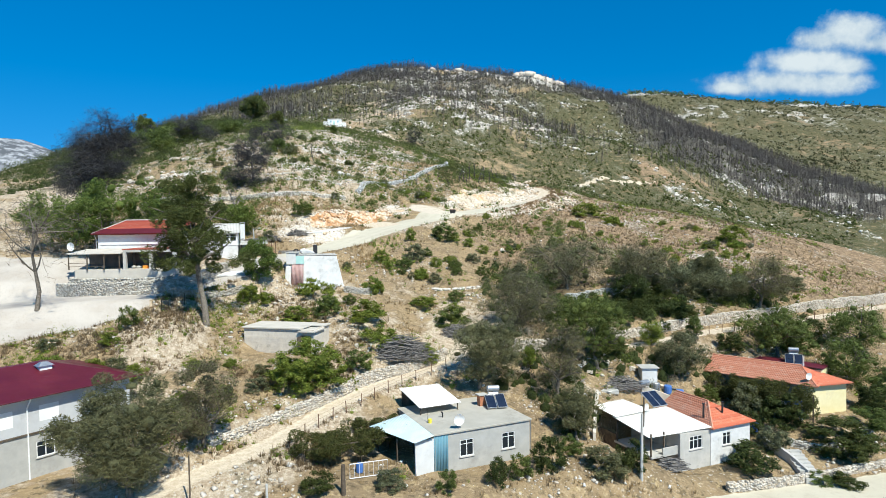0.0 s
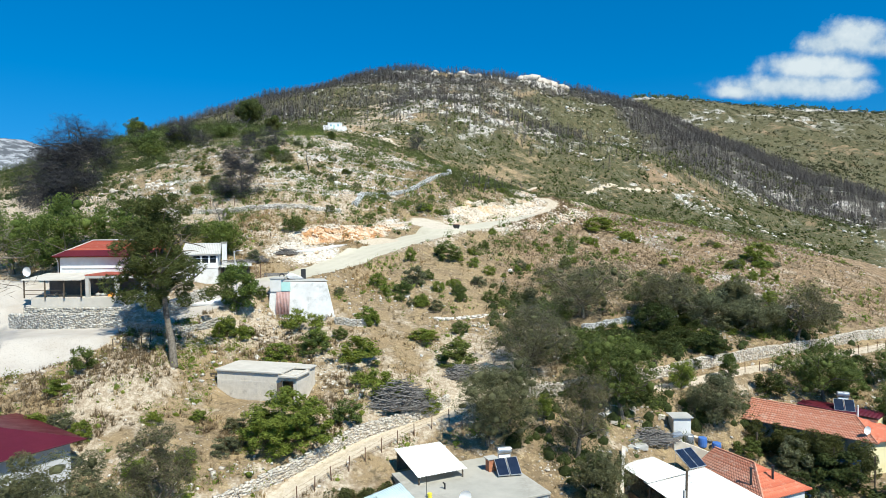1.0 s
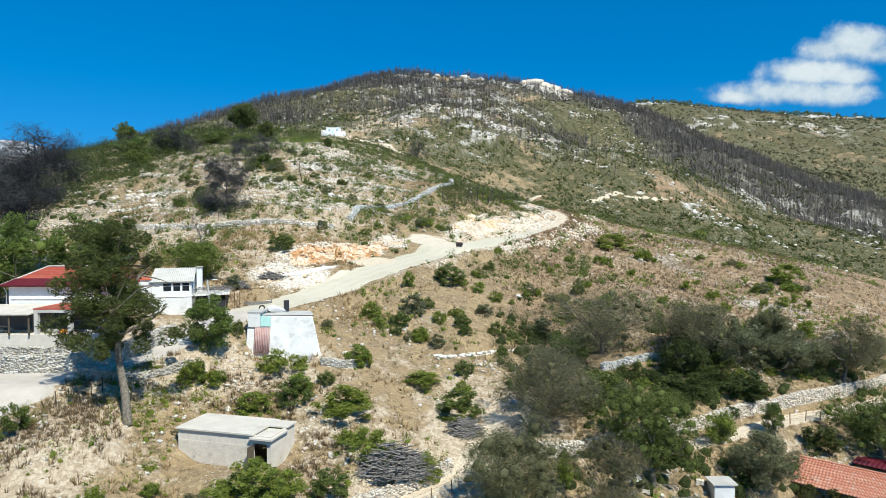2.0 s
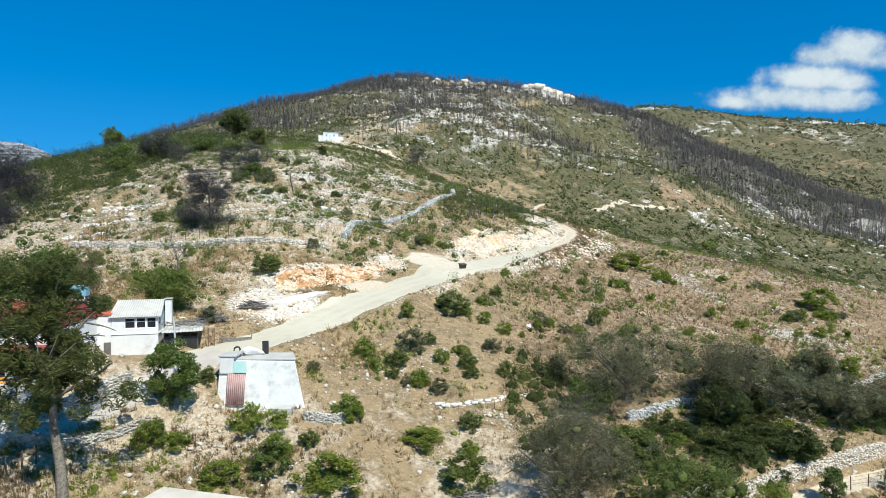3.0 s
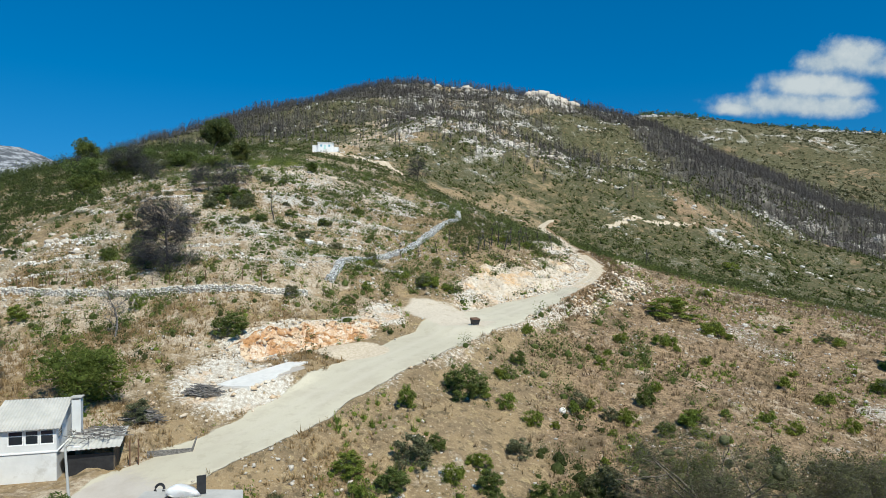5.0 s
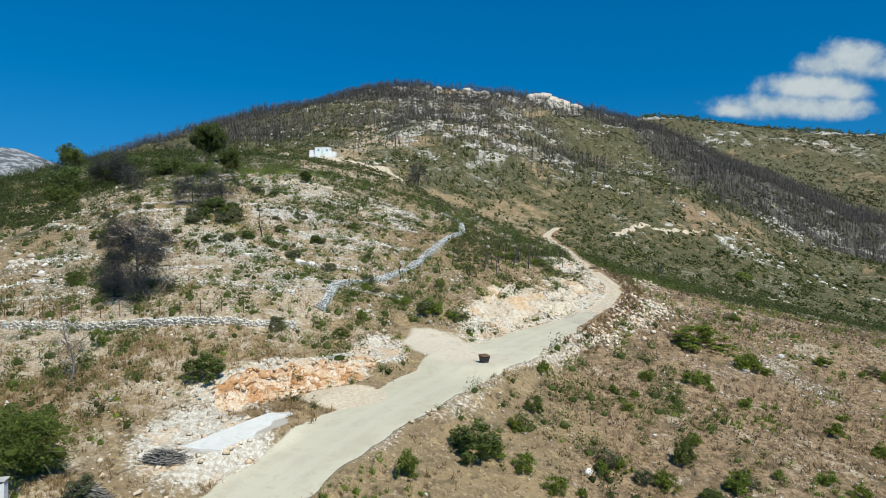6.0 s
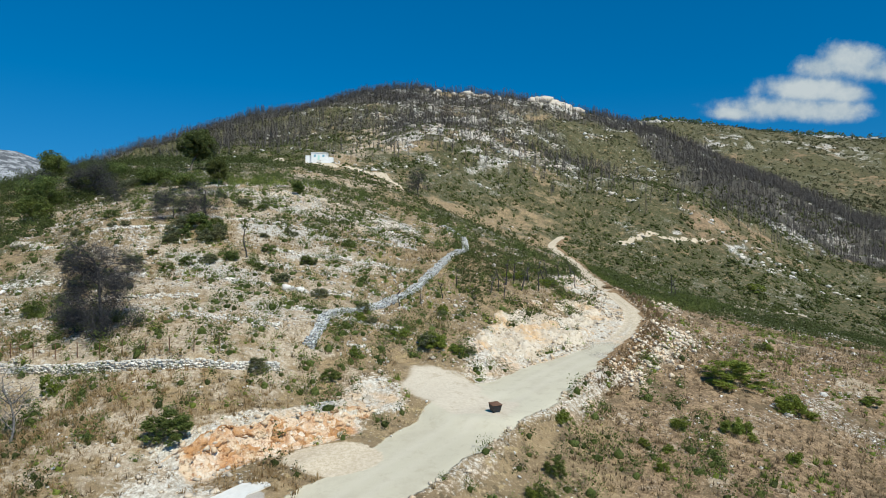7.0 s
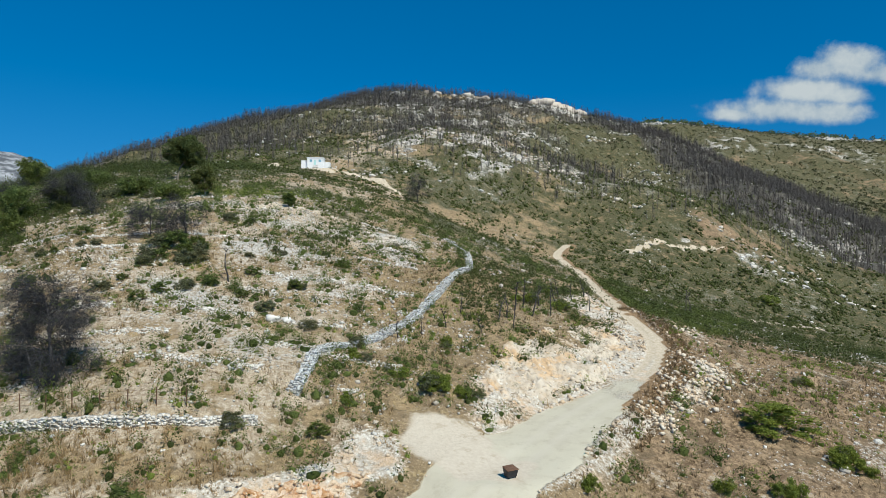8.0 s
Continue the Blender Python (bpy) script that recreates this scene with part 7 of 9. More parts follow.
def twin_roof_house():
    """House with a white metal sheet over its porch and a tiled hip roof."""
    h = thing("twin_roof_house", 22.8, 61.3, 5.0, 24.2, "old stone-and-render house, half tiled and half tin-roofed", "house")
    w = Solid()
    wins = [(1.2, 2.9, 2.2, 3.5), (5.6, 6.7, 2.0, 3.3)]
    holed(w, "x", 0.0, 0.3, 0.0, 3.95, -0.8, 3.95, wins[:1])
    w.box(0.0, 0.3, 0.302, 7.0, -0.8, 3.95).box(0.302, 9.3, 7.0, 7.3, -0.8, 3.95)
    part("wall", w, M_CONCRETE, h, "weathered grey front wall")
    e = Solid()
    holed(e, "x", -0.05, 0.3, 3.96, 9.4, -0.8, 3.95, wins[1:])
    e.box(9.1, 9.4, 0.252, 7.0, -0.8, 3.95)
    part("end_wall", e, M_PATCHED, h, "patched whitewashed stone end")
    part("floor_slab", Solid().box(0.31, 9.05, 0.35, 6.9, 1.2, 1.32), M_ROOMSHADE, h)
    for k, (a0, a1, z0, z1) in enumerate(wins):
        window(h, "x", -0.05 * k, a0, a1, z0, z1, bars=3 if k == 0 else 2)
    # tiled hip roof
    roof = part("tiled_roof", Solid().hexa([(3.9, -0.3, 3.9), (9.8, -0.3, 3.9), (9.8, 7.5, 3.9), (3.9, 7.5, 3.9), (6.75, 3.0, 5.5), (6.85, 3.0, 5.5), (6.85, 7.4, 5.5), (6.75, 7.4, 5.5)]), M_TILENEW, h, "red clay tile roof")
    tiled_slope(roof, (3.8, 7.6, 3.93), (3.8, -0.4, 3.93), (6.78, 2.95, 5.52), (6.78, 7.6, 5.52), M_TILE, 11)
    tiled_slope(roof, (3.8, -0.4, 3.93), (9.9, -0.4, 3.93), (6.84, 2.95, 5.53), (6.78, 2.95, 5.53), M_TILENEW, 11)
    tiled_slope(roof, (9.9, -0.4, 3.93), (9.9, 7.6, 3.93), (6.82, 7.6, 5.52), (6.82, 2.95, 5.52), M_TILENEW, 11)
    cap = Solid().pipe([(3.9, -0.35, 4.03), (6.8, 3.0, 5.64), (6.8, 7.5, 5.64)], 0.09, 7)
    part("ridge_cap", cap, M_TILE, roof)
    for px, py in ((4.7, 1.6), (6.9, 1.2)):
        part("flue", Solid().pipe([(px, py, 4.3), (px, py, 5.9), (px, py, 6.0)], np.array([0.1, 0.1, 0.16]), 8), M_BLACK, h, "black stove flue")
    # tin sheets over porch and yard
    sheet_part("tin_roof", M_TIN, h, (-3.4, 0.5, 3.95), (4.0, -0.25, 4.15), (4.0, 6.2, 4.6), (-3.2, 6.2, 4.45), 24, label="white painted sheet-metal roof")
    sheet_part("tin_roof", M_TIN, h, (-3.2, 5.6, 4.55), (1.4, 5.6, 4.68), (1.2, 9.8, 4.8), (-3.0, 9.9, 4.72), 16, label="white painted sheet-metal roof")
    part("balcony_slab", Solid().box(-3.3, -0.004, 0.3, 5.8, 1.9, 2.1), M_CONCRETE, h, "balcony slab with broken edge")
    part("parapet", Solid().box(-1.9, -0.01, 0.3, 0.42, 2.104, 2.75), M_CONCRETE, h)
    for px, py in ((-3.2, 0.5), (-1.6, 0.5), (-3.2, 5.4), (-2.9, 9.4), (1.0, 9.4)):
        part("post", Solid().box(px - 0.06, px + 0.06, py - 0.06, py + 0.06, -0.8, 4.3), M_DARKWOOD, h)
    part("yard_screen", Solid().box(-2.9, -2.8, 6.0, 9.6, -0.5, 2.6), M_DARKWOOD, h)
    p = thing("water_heater_panel", 22.7, 69.2, 9.7, 24.2, "dark solar collector tilted on a steel stand", "solar heater")
    for sx in (-1.0, 0.02):
        q = part("collector", Solid().hexa([(sx, -1.2, 0.0), (sx + 0.98, -1.2, 0.0), (sx + 0.98, 0.8, 1.1), (sx, 0.8, 1.1), (sx, -1.25, 0.08), (sx + 0.98, -1.25, 0.08), (sx + 0.98, 0.75, 1.18), (sx, 0.75, 1.18)]), M_STEEL, p)
        part("glass", Solid().hexa([(sx + 0.05, -1.19, 0.10), (sx + 0.93, -1.19, 0.10), (sx + 0.93, 0.70, 1.14), (sx + 0.05, 0.70, 1.14), (sx + 0.05, -1.2, 0.12), (sx + 0.93, -1.2, 0.12), (sx + 0.93, 0.69, 1.16), (sx + 0.05, 0.69, 1.16)]), M_PANEL, q)
    part("stand", Solid().pipe([(-0.9, 0.75, 1.05), (-0.9, 1.0, -4.0)], 0.03, 5).pipe([(0.9, 0.75, 1.05), (0.9, 1.0, -4.0)], 0.03, 5).pipe([(-0.9, -1.1, 0.02), (-0.9, -1.1, -4.0)], 0.03, 5).pipe([(0.9, -1.1, 0.02), (0.9, -1.1, -4.0)], 0.03, 5), M_STEEL, p)
    dish(18.7, 58.9, 11.6, 30, "white satellite dish on the concrete pole", 0.35)


def yellow_house():
    """Long tiled house with a yellow end wall."""
    h = thing("yellow_house", 35.0, 82.0, 7.2, -42.6, "long red-tiled house with a pale yellow end wall", "house")
    x1 = 11.6
    w = Solid()
    holed(w, "y", x1 - 0.3, 0.3, -2.6, 2.6, -1.0, 3.4, [(-2.1, -1.5, 2.5, 3.2)])
    part("end_wall", w, M_YELLOW, h, "pale yellow rendered end wall")
    part("wall", Solid().box(0.2, x1 - 0.302, -2.6, -2.3, -1.0, 3.4).box(0.2, x1 - 0.302, 2.3, 2.6, -1.0, 3.4).box(0.2, 0.5, -2.298, 2.298, -1.0, 3.4), M_CONCRETE, h)
    window(h, "y", x1, -2.1, -1.5, 2.5, 3.2, out=1, bars=1, sill=False)
    roof = part("tiled_roof", Solid().hexa([(-0.2, -3.1, 3.38), (12.3, -3.1, 3.38), (12.3, 3.1, 3.38), (-0.2, 3.1, 3.38), (0.0, -0.05, 4.92), (9.9, -0.05, 4.92), (9.9, 0.05, 4.92), (0.0, 0.05, 4.92)]), M_TILE, h, "faded red clay tile roof")
    tiled_slope(roof, (-0.3, -3.2, 3.42), (12.4, -3.2, 3.42), (9.95, 0.0, 4.98), (-0.3, 0.0, 4.98), M_TILE, 10)
    tiled_slope(roof, (12.4, -3.2, 3.42), (12.4, 3.2, 3.42), (9.95, 0.02, 4.98), (9.95, -0.02, 4.98), M_TILENEW, 10)
    tiled_slope(roof, (12.4, 3.2, 3.42), (-0.3, 3.2, 3.42), (-0.3, 0.0, 4.98), (9.95, 0.0, 4.98), M_TILE, 10)
    part("ridge_cap", Solid().pipe([(-0.3, 0, 5.08), (9.95, 0, 5.08), (12.35, -3.15, 3.55)], 0.1, 7), M_TILE, roof)
    # porch block below the end of the roof
    part("porch_slab", Solid().box(8.4, 11.4, -5.4, -2.61, 1.5, 1.68), M_CONCRETE, h, "concrete porch slab")
    part("blue_rail", Solid().box(9.6, 11.35, -5.4, -5.34, 1.684, 2.2), M_BLUEPLASTIC, h, "blue tarpaulin along the porch rail")
    for px, py in ((8.5, -5.3), (11.25, -5.3), (11.25, -2.8)):
        part("pillar", Solid().box(px - 0.14, px + 0.14, py - 0.14, py + 0.14, -1.2, 1.5), M_WHITEWASH, h)
    # added dark panel: the shade under the porch slab, put into its colour
    part("porch_back", Solid().box(8.4, 11.0, -3.2, -3.0, -1.0, 1.5), M_ROOMSHADE, h)
    for k in range(6):
        part("plank", Solid().hexa([(11.30, -5.1 + k * 0.36, -0.6), (11.34, -5.1 + k * 0.36, -0.6), (11.34, -4.98 + k * 0.36, -0.6), (11.30, -4.98 + k * 0.36, -0.6), (11.30, -4.9 + k * 0.36, 1.3), (11.34, -4.9 + k * 0.36, 1.3), (11.34, -4.78 + k * 0.36, 1.3), (11.30, -4.78 + k * 0.36, 1.3)]), M_DEADWOOD, h)
    wing = [(11.62, -2.5), (14.3, 1.75), (10.5, 4.25), (10.4, 2.62)]
    part("wing", Solid().hexa([(x, y, -1.4) for x, y in wing] + [(x, y, 3.3) for x, y in wing]), M_YELLOW, h, "pale yellow rendered wing with stained plaster")
    part("wing_roof", Solid().hexa([(11.7, -3.3, 3.42), (15.0, 1.7, 3.42), (10.6, 4.9, 3.5), (10.2, 0.4, 4.6), (11.7, -3.3, 3.54), (15.0, 1.7, 3.54), (10.6, 4.9, 3.62), (10.2, 0.4, 4.74)]), M_TILENEW, h, "red clay tiles over the wing")
    sheet_part("annex_roof", M_MAROON, h, (3.5, 3.6, 4.4), (11.5, 3.6, 4.2), (11.5, 7.4, 4.0), (3.5, 7.4, 4.2), 20, label="maroon sheet roof of the annex")
    part("annex_wall", Solid().box(3.7, 11.3, 3.8, 7.2, -0.6, 3.95), M_YELLOW, h, "pale yellow annex wall")
    part("flue", Solid().pipe([(9.9, 1.2, 4.2), (9.9, 1.2, 5.9)], 0.11, 8), M_WHITEWASH, h, "white chimney pipe")
    solar_heater(44.4, 80.6, 11.3, -25, "solar water heater with a steel tank on the maroon annex")
    dish(41.6, 72.4, 10.9, 10, "white satellite dish at the roof corner", 0.4)
    rng = np.random.default_rng(5)
    v = thing("vine_pergola", 34.6, 79.0, 8.0, -42.6, "overgrown vine on a pergola along the tiled house", "vine")
    n = 90
    centres = np.c_[rng.uniform(-0.5, 10.4, n), rng.uniform(-3.6, -0.2, n), rng.uniform(0.0, 2.6, n)]
    add_mesh("leaf_cover", *leaves_at(rng, clump_points(rng, centres, rng.uniform(0.5, 0.95, n), 34000), 0.14), M_VINE, v)
    for px in (0.3, 3.8, 7.4, 10.8):
        part("post", Solid().box(px - 0.06, px + 0.06, -3.2, -3.08, -1.5, 2.2), M_DARKWOOD, v)


def maroon_house():
    """Two-storey white house under a low maroon metal roof."""
    h = thing("maroon_roofed_house", -27.7, 57.1, 10.4, -124.8, "two-storey whitewashed house under a low maroon metal roof", "house")
    # local x runs along the long front, away from its far corner; the inside is towards -y
    L, D = 20.0, 11.0
    up = [(6.5, 8.0, 3.9, 5.2), (9.9, 11.6, 3.9, 5.2), (14, 15.5, 3.9, 5.2)]
    low = [(6.9, 8.3, 1.0, 2.3), (2.6, 3.8, 1.0, 2.3), (15, 16.4, 1.0, 2.3)]
    w = Solid()
    # both storeys are coloured darker than whitewash, to paint the front's shade
    for name, z0, z1, holes, paint, words in (("lower_wall", -2.5, 3.06, low, M_GREYRENDER, "lower storey with shade put into its grey colour"), ("upper_wall", 3.062, 5.9, up, M_SHADEWHITE, "white upper storey, its colour dulled for shade")):
        w = Solid()
        holed(w, "x", -0.9, 0.25, 0.5, L, z0, z1, holes)
        w.box(0.5, 0.75, -D, -0.902, z0, z1).box(0.752, L, -D, -D + 0.25, z0, z1).box(L - 0.25, L, -D + 0.252, -0.902, z0, z1)
        part(name, w, paint, h, words)
    part("string_course", Solid().box(0.45, L, -0.648, -0.55, 3.0, 3.14), M_DARKWOOD, h, "dark ledge between the storeys")
    part("floor_slab", Solid().box(0.76, L - 0.3, -D + 0.3, -0.95, 2.9, 3.1), M_ROOMSHADE, h)
    for a0, a1, z0, z1 in low:
        window(h, "x", -0.65, a0, a1, z0, z1, out=1)
    for a0, a1, z0, z1 in up:
        part("shutter", Solid().box(a0, a1, -0.72, -0.66, z0, z1), M_WHITEFRAME, h, "closed white roller shutter")
    r = Solid().hexa([(-0.3, -D - 0.7, 6.1), (L + 0.7, -D - 0.7, 6.1), (L + 0.7, 0.15, 6.1), (-0.3, 0.15, 6.1), (5.4, -D / 2 - 0.5, 7.8), (L - 5, -D / 2 - 0.5, 7.8), (L - 5, -D / 2 + 0.1, 7.8), (5.4, -D / 2 + 0.1, 7.8)])
    part("roof", r, M_MAROON, h, "maroon sheet-metal hip roof")
    part("soffit", Solid().box(-0.1, L + 0.5, -D - 0.5, -0.05, 6.02, 6.09), M_WHITEWASH, h)
    part("gutter", Solid().pipe([(-0.3, 0.2, 6.1), (L + 0.7, 0.2, 6.1)], 0.05, 6), M_MAROON, h)
    part("drain_pipe", Solid().pipe([(8.9, 0.15, 6.0), (8.9, -0.56, 5.2), (8.9, -0.56, -2.0)], 0.06, 6), M_WHITEFRAME, h, "white drain pipe")
    for k, (px, py, pz) in enumerate(((6.0, -4.2, 7.4), (9.2, -7.4, 7.6), (12.0, -2.8, 7.0))):
        d = part("roof_vent", Solid().box(px - 0.5, px + 0.5, py - 0.35, py + 0.35, pz - 0.3, pz + 0.28), M_WHITEFRAME, h, "small louvred roof vent")
        part("vent_cap", Solid().hexa([(px - 0.65, py - 0.5, pz + 0.284), (px + 0.65, py - 0.5, pz + 0.284), (px + 0.65, py + 0.5, pz + 0.284), (px - 0.65, py + 0.5, pz + 0.284), (px - 0.25, py - 0.12, pz + 0.6), (px + 0.25, py - 0.12, pz + 0.6), (px + 0.25, py + 0.12, pz + 0.6), (px - 0.25, py + 0.12, pz + 0.6)]), M_STEEL, d)


def porch_house():
    """White house with a red roof above an open porch on a stone terrace."""
    h = thing("red_roofed_house", -47.6, 88.0, 24.3, 0, "white house with a red tiled roof and a long open porch", "house")
    w = Solid()
    holed(w, "x", 0.0, 0.25, 0.0, 11.4, -1.5, 4.5, [(7.4, 8.4, 0.0, 2.0)])
    w.box(0.0, 0.25, 0.252, 5.6, -1.5, 4.5).box(0.252, 11.4, 5.6, 5.85, -1.5, 4.5)
    part("wall", w, M_WHITEWASH, h)
    g = Solid().profile([(0.252, -1.5), (5.598, -1.5), (5.598, 4.5), (2.9, 6.25), (0.252, 4.5)], 11.15, 11.4)
    part("gable_wall", g, M_WHITEWASH, h, "white gable wall with small windows")
    for y0, z0 in ((1.0, 1.4), (3.2, 1.6), (1.6, 3.2)):
        window(h, "y", 11.5, y0, y0 + 0.7, z0, z0 + 0.6, out=1, bars=1, sill=False)
    roof = part("roof", Solid().hexa([(-0.5, -0.6, 4.45), (11.5, -0.6, 4.45), (11.5, 6.4, 4.45), (-0.5, 6.4, 4.45), (2.6, 2.85, 6.3), (11.5, 2.85, 6.3), (11.5, 2.95, 6.3), (2.6, 2.95, 6.3)]), M_TILEDARK, h, "red clay tile roof")
    tiled_slope(roof, (-0.55, -0.7, 4.5), (11.6, -0.7, 4.5), (11.6, 2.9, 6.36), (2.6, 2.9, 6.36), M_TILEDARK, 11)
    tiled_slope(roof, (-0.55, 6.5, 4.5), (-0.55, -0.7, 4.5), (2.6, 2.88, 6.36), (2.6, 2.92, 6.36), M_TILEDARK, 11)
    tiled_slope(roof, (11.6, 6.5, 4.5), (-0.55, 6.5, 4.5), (2.6, 2.9, 6.36), (11.6, 2.9, 6.36), M_TILEDARK, 11)
    part("ridge_cap", Solid().pipe([(-0.5, -0.65, 4.62), (2.6, 2.9, 6.46), (11.6, 2.9, 6.46)], 0.09, 7), M_CONCRETE, roof, "pale mortar ridge")
    part("eave_band", Solid().sheet((-0.62, -0.78, 4.64), (11.62, -0.78, 4.64), (11.62, 0.45, 5.28), (0.45, 0.45, 5.28), 0.04), M_MAROON, h, "maroon metal sheet along the eave")
    part("fascia", Solid().box(11.6, 11.68, -0.72, 2.9, 4.38, 4.5), M_DARKWOOD, h)
    part("drain_pipe", Solid().pipe([(-0.2, -0.5, 4.4), (-0.2, -0.08, 3.9), (-0.2, -0.08, 0.0)], 0.05, 6), M_STEEL, h)
    part("upper_ledge", Solid().box(0.3, 11.2, -0.12, -0.004, 3.1, 3.2), M_WHITEFRAME, h)
    # porch
    part("terrace", Solid().box(-0.6, 12.6, -4.8, -0.004, -2.2, 0.0), M_GREYSLAB, h, "dusty concrete porch terrace")
    part("porch_roof", Solid().sheet((-1.4, -5.3, 2.15), (5.6, -5.3, 2.15), (5.6, -0.05, 2.55), (-1.4, -0.05, 2.55), 0.12), M_GREYSLAB, h, "dusty concrete awning slab")
    part("porch_beam", Solid().box(5.7, 12.6, -4.7, -4.4, 2.2, 2.5), M_CONCRETE, h)
    part("porch_slab", Solid().box(5.65, 12.6, -4.7, -0.05, 2.504, 2.64), M_TILEDARK, h, "reddish slab above the open porch")
    for px in (-1.2, 1.2, 3.4, 5.4):
        part("post", Solid().box(px - 0.06, px + 0.06, -5.1, -4.98, 0.0, 2.14), M_DARKWOOD, h)
    for px in (5.9, 9.3, 12.4):
        part("pillar", Solid().box(px - 0.2, px + 0.2, -4.7, -4.3, 0.0, 2.2), M_CONCRETE, h)
    part("rail", Solid().box(-1.2, 3.4, -5.06, -5.02, 0.85, 0.92).box(-1.2, 3.4, -5.06, -5.02, 0.4, 0.46), M_DARKWOOD, h)
    # two dark panels before the white wall paint the shade of the porch
    part("inner_wall", Solid().box(-0.4, 5.5, -1.6, -1.5, 0.0, 2.3), M_ROOMSHADE, h, "wall coloured dark for the shade behind the awning")
    part("porch_back", Solid().box(5.6, 12.5, -1.1, -1.0, 0.0, 2.5), M_ROOMSHADE, h, "dark panel standing in for the shade of the open porch")
    for k, (px, s, m) in enumerate(((8.2, 0.5, M_ORANGE), (8.8, 0.45, M_ORANGE), (8.5, 0.4, M_ORANGE))):
        c = thing("crate", -47.6 + px, 84.2 + 0.2 * k, 24.3, 10 * k, "orange plastic crate on the porch", "crate", "crates on the porch")
        part("body", Solid().box(-s / 2, s / 2, -s / 2, s / 2, 0, s * 0.8), m, c)
    for k, px in enumerate((6.6, 7.2, 10.4, 11.2, 1.6, 2.4)):
        c = thing("sack", -47.6 + px, 84.4 + 0.15 * (k % 3), 24.3, 25 * k, "grey stuffed sack on the porch floor", "sack", "sacks on the porch")
        add_mesh("body", STONES[k][0] * (0.9, 0.7, 0.7) + (0, 0, 0.22), STONES[k][1], M_GREYRENDER, c)
    dish(-48.7, 83.6, 26.5, -10, "large white satellite dish on the awning", 0.55)


def white_house():
    """Small white house with a glazed upper porch, beside the road."""
    h = thing("white_house", -34.9, 94.0, 24.9, 15, "small white house with a glazed upper porch", "house")
    part("lower_wall", Solid().box(0.0, 4.4, 0.0, 4.6, -1.6, 1.95), M_WHITEWASH, h)
    part("ledge", Solid().box(-0.05, 4.5, -0.08, 4.65, 1.954, 2.04), M_WHITEFRAME, h)
    w = Solid()
    holed(w, "x", 0.02, 0.15, 0.0, 4.4, 2.044, 3.75, [(1.2, 2.22, 2.55, 3.64), (2.3, 3.22, 2.55, 3.64), (3.3, 4.22, 2.55, 3.64)])
    w.box(0.0, 0.15, 0.172, 4.4, 2.044, 3.75).box(0.152, 4.4, 4.25, 4.4, 2.044, 3.75)
    holed(w, "y", 4.25, 0.15, 0.172, 4.248, 2.044, 3.75, [(0.5, 1.5, 2.75, 3.6)])
    part("upper_wall", w, M_WHITEWASH, h)
    for a0, a1 in ((1.2, 2.22), (2.3, 3.22), (3.3, 4.22)):
        window(h, "x", 0.02, a0, a1, 2.55, 3.64, bars=1, sill=False)
    window(h, "y", 4.4, 0.5, 1.5, 2.75, 3.6, out=1, bars=1, sill=False)
    sheet_part("roof", M_CONCRETE, h, (-0.25, -0.35, 3.78), (4.75, -0.35, 3.78), (4.6, 3.3, 5.2), (-0.1, 3.3, 5.2), 22, label="grey corrugated sheet roof")
    sheet_part("back_roof", M_CONCRETE, h, (4.6, 3.3, 5.2), (4.75, 5.0, 4.4), (-0.25, 5.0, 4.4), (-0.1, 3.3, 5.2), 8)
    part("gable", Solid().profile([(0.2, 3.76), (4.2, 3.76), (3.3, 5.1)], 4.26, 4.38), M_WHITEWASH, h)
    # a dark plate on the solid wall paints the shade of an opening
    d = part("doorway", Solid().box(-0.75, -0.1, -0.05, 0.02, -1.0, 1.2), M_ROOMSHADE, h, "dark panel standing in for the shade in a doorway")
    part("side_wall", Solid().box(-2.2, -0.02, 0.05, 3.6, -1.6, 4.0), M_WHITEWASH, h)
    part("side_roof", Solid().box(-2.3, -0.03, -0.1, 3.7, 4.004, 4.14), M_TILENEW, h, "flat terracotta roof edge")
    c = part("chimney", Solid().box(4.7, 5.35, 2.6, 3.25, -0.5, 5.1), M_WHITEWASH, h, "pinkish-white chimney")
    part("chimney_cap", Solid().box(4.62, 5.43, 2.52, 3.33, 5.25, 5.33).box(4.7, 4.8, 2.6, 2.7, 5.1, 5.25).box(5.25, 5.35, 3.15, 3.25, 5.1, 5.25).box(4.7, 4.8, 3.15, 3.25, 5.1, 5.25).box(5.25, 5.35, 2.6, 2.7, 5.1, 5.25), M_CONCRETE, c)
    # lean-to shed by the road
    s = thing("roadside_shed", -30.3, 95.6, 24.9, 15, "low roadside shed with brush and sheets on its roof", "shed")
    part("side_board", Solid().box(0.0, 0.1, 0.0, 3.2, -0.8, 2.0).box(3.3, 3.4, 0.0, 3.2, -0.8, 2.0).box(0.102, 3.298, 3.1, 3.2, -0.8, 2.1), M_DARKWOOD, s)
    part("front_board", Solid().box(0.102, 3.298, 0.0, 0.08, -0.8, 1.5), M_BLACK, s, "black sheeting across the front")
    sheet_part("roof", M_CONCRETE, s, (-0.2, -0.6, 2.0), (3.9, -0.6, 2.1), (3.7, 3.4, 2.5), (-0.1, 3.4, 2.45), 12, label="pale corrugated sheets")
    rng = np.random.default_rng(8)
    sticks = []
    for k in range(60):
        p, a = np.array((rng.uniform(0, 3.6), rng.uniform(0.2, 3.4), 2.5 + rng.uniform(0, 0.35))), rng.uniform(0, 6.28)
        q = np.array((math.cos(a), math.sin(a), rng.uniform(-0.1, 0.1))) * rng.uniform(0.5, 1.2)
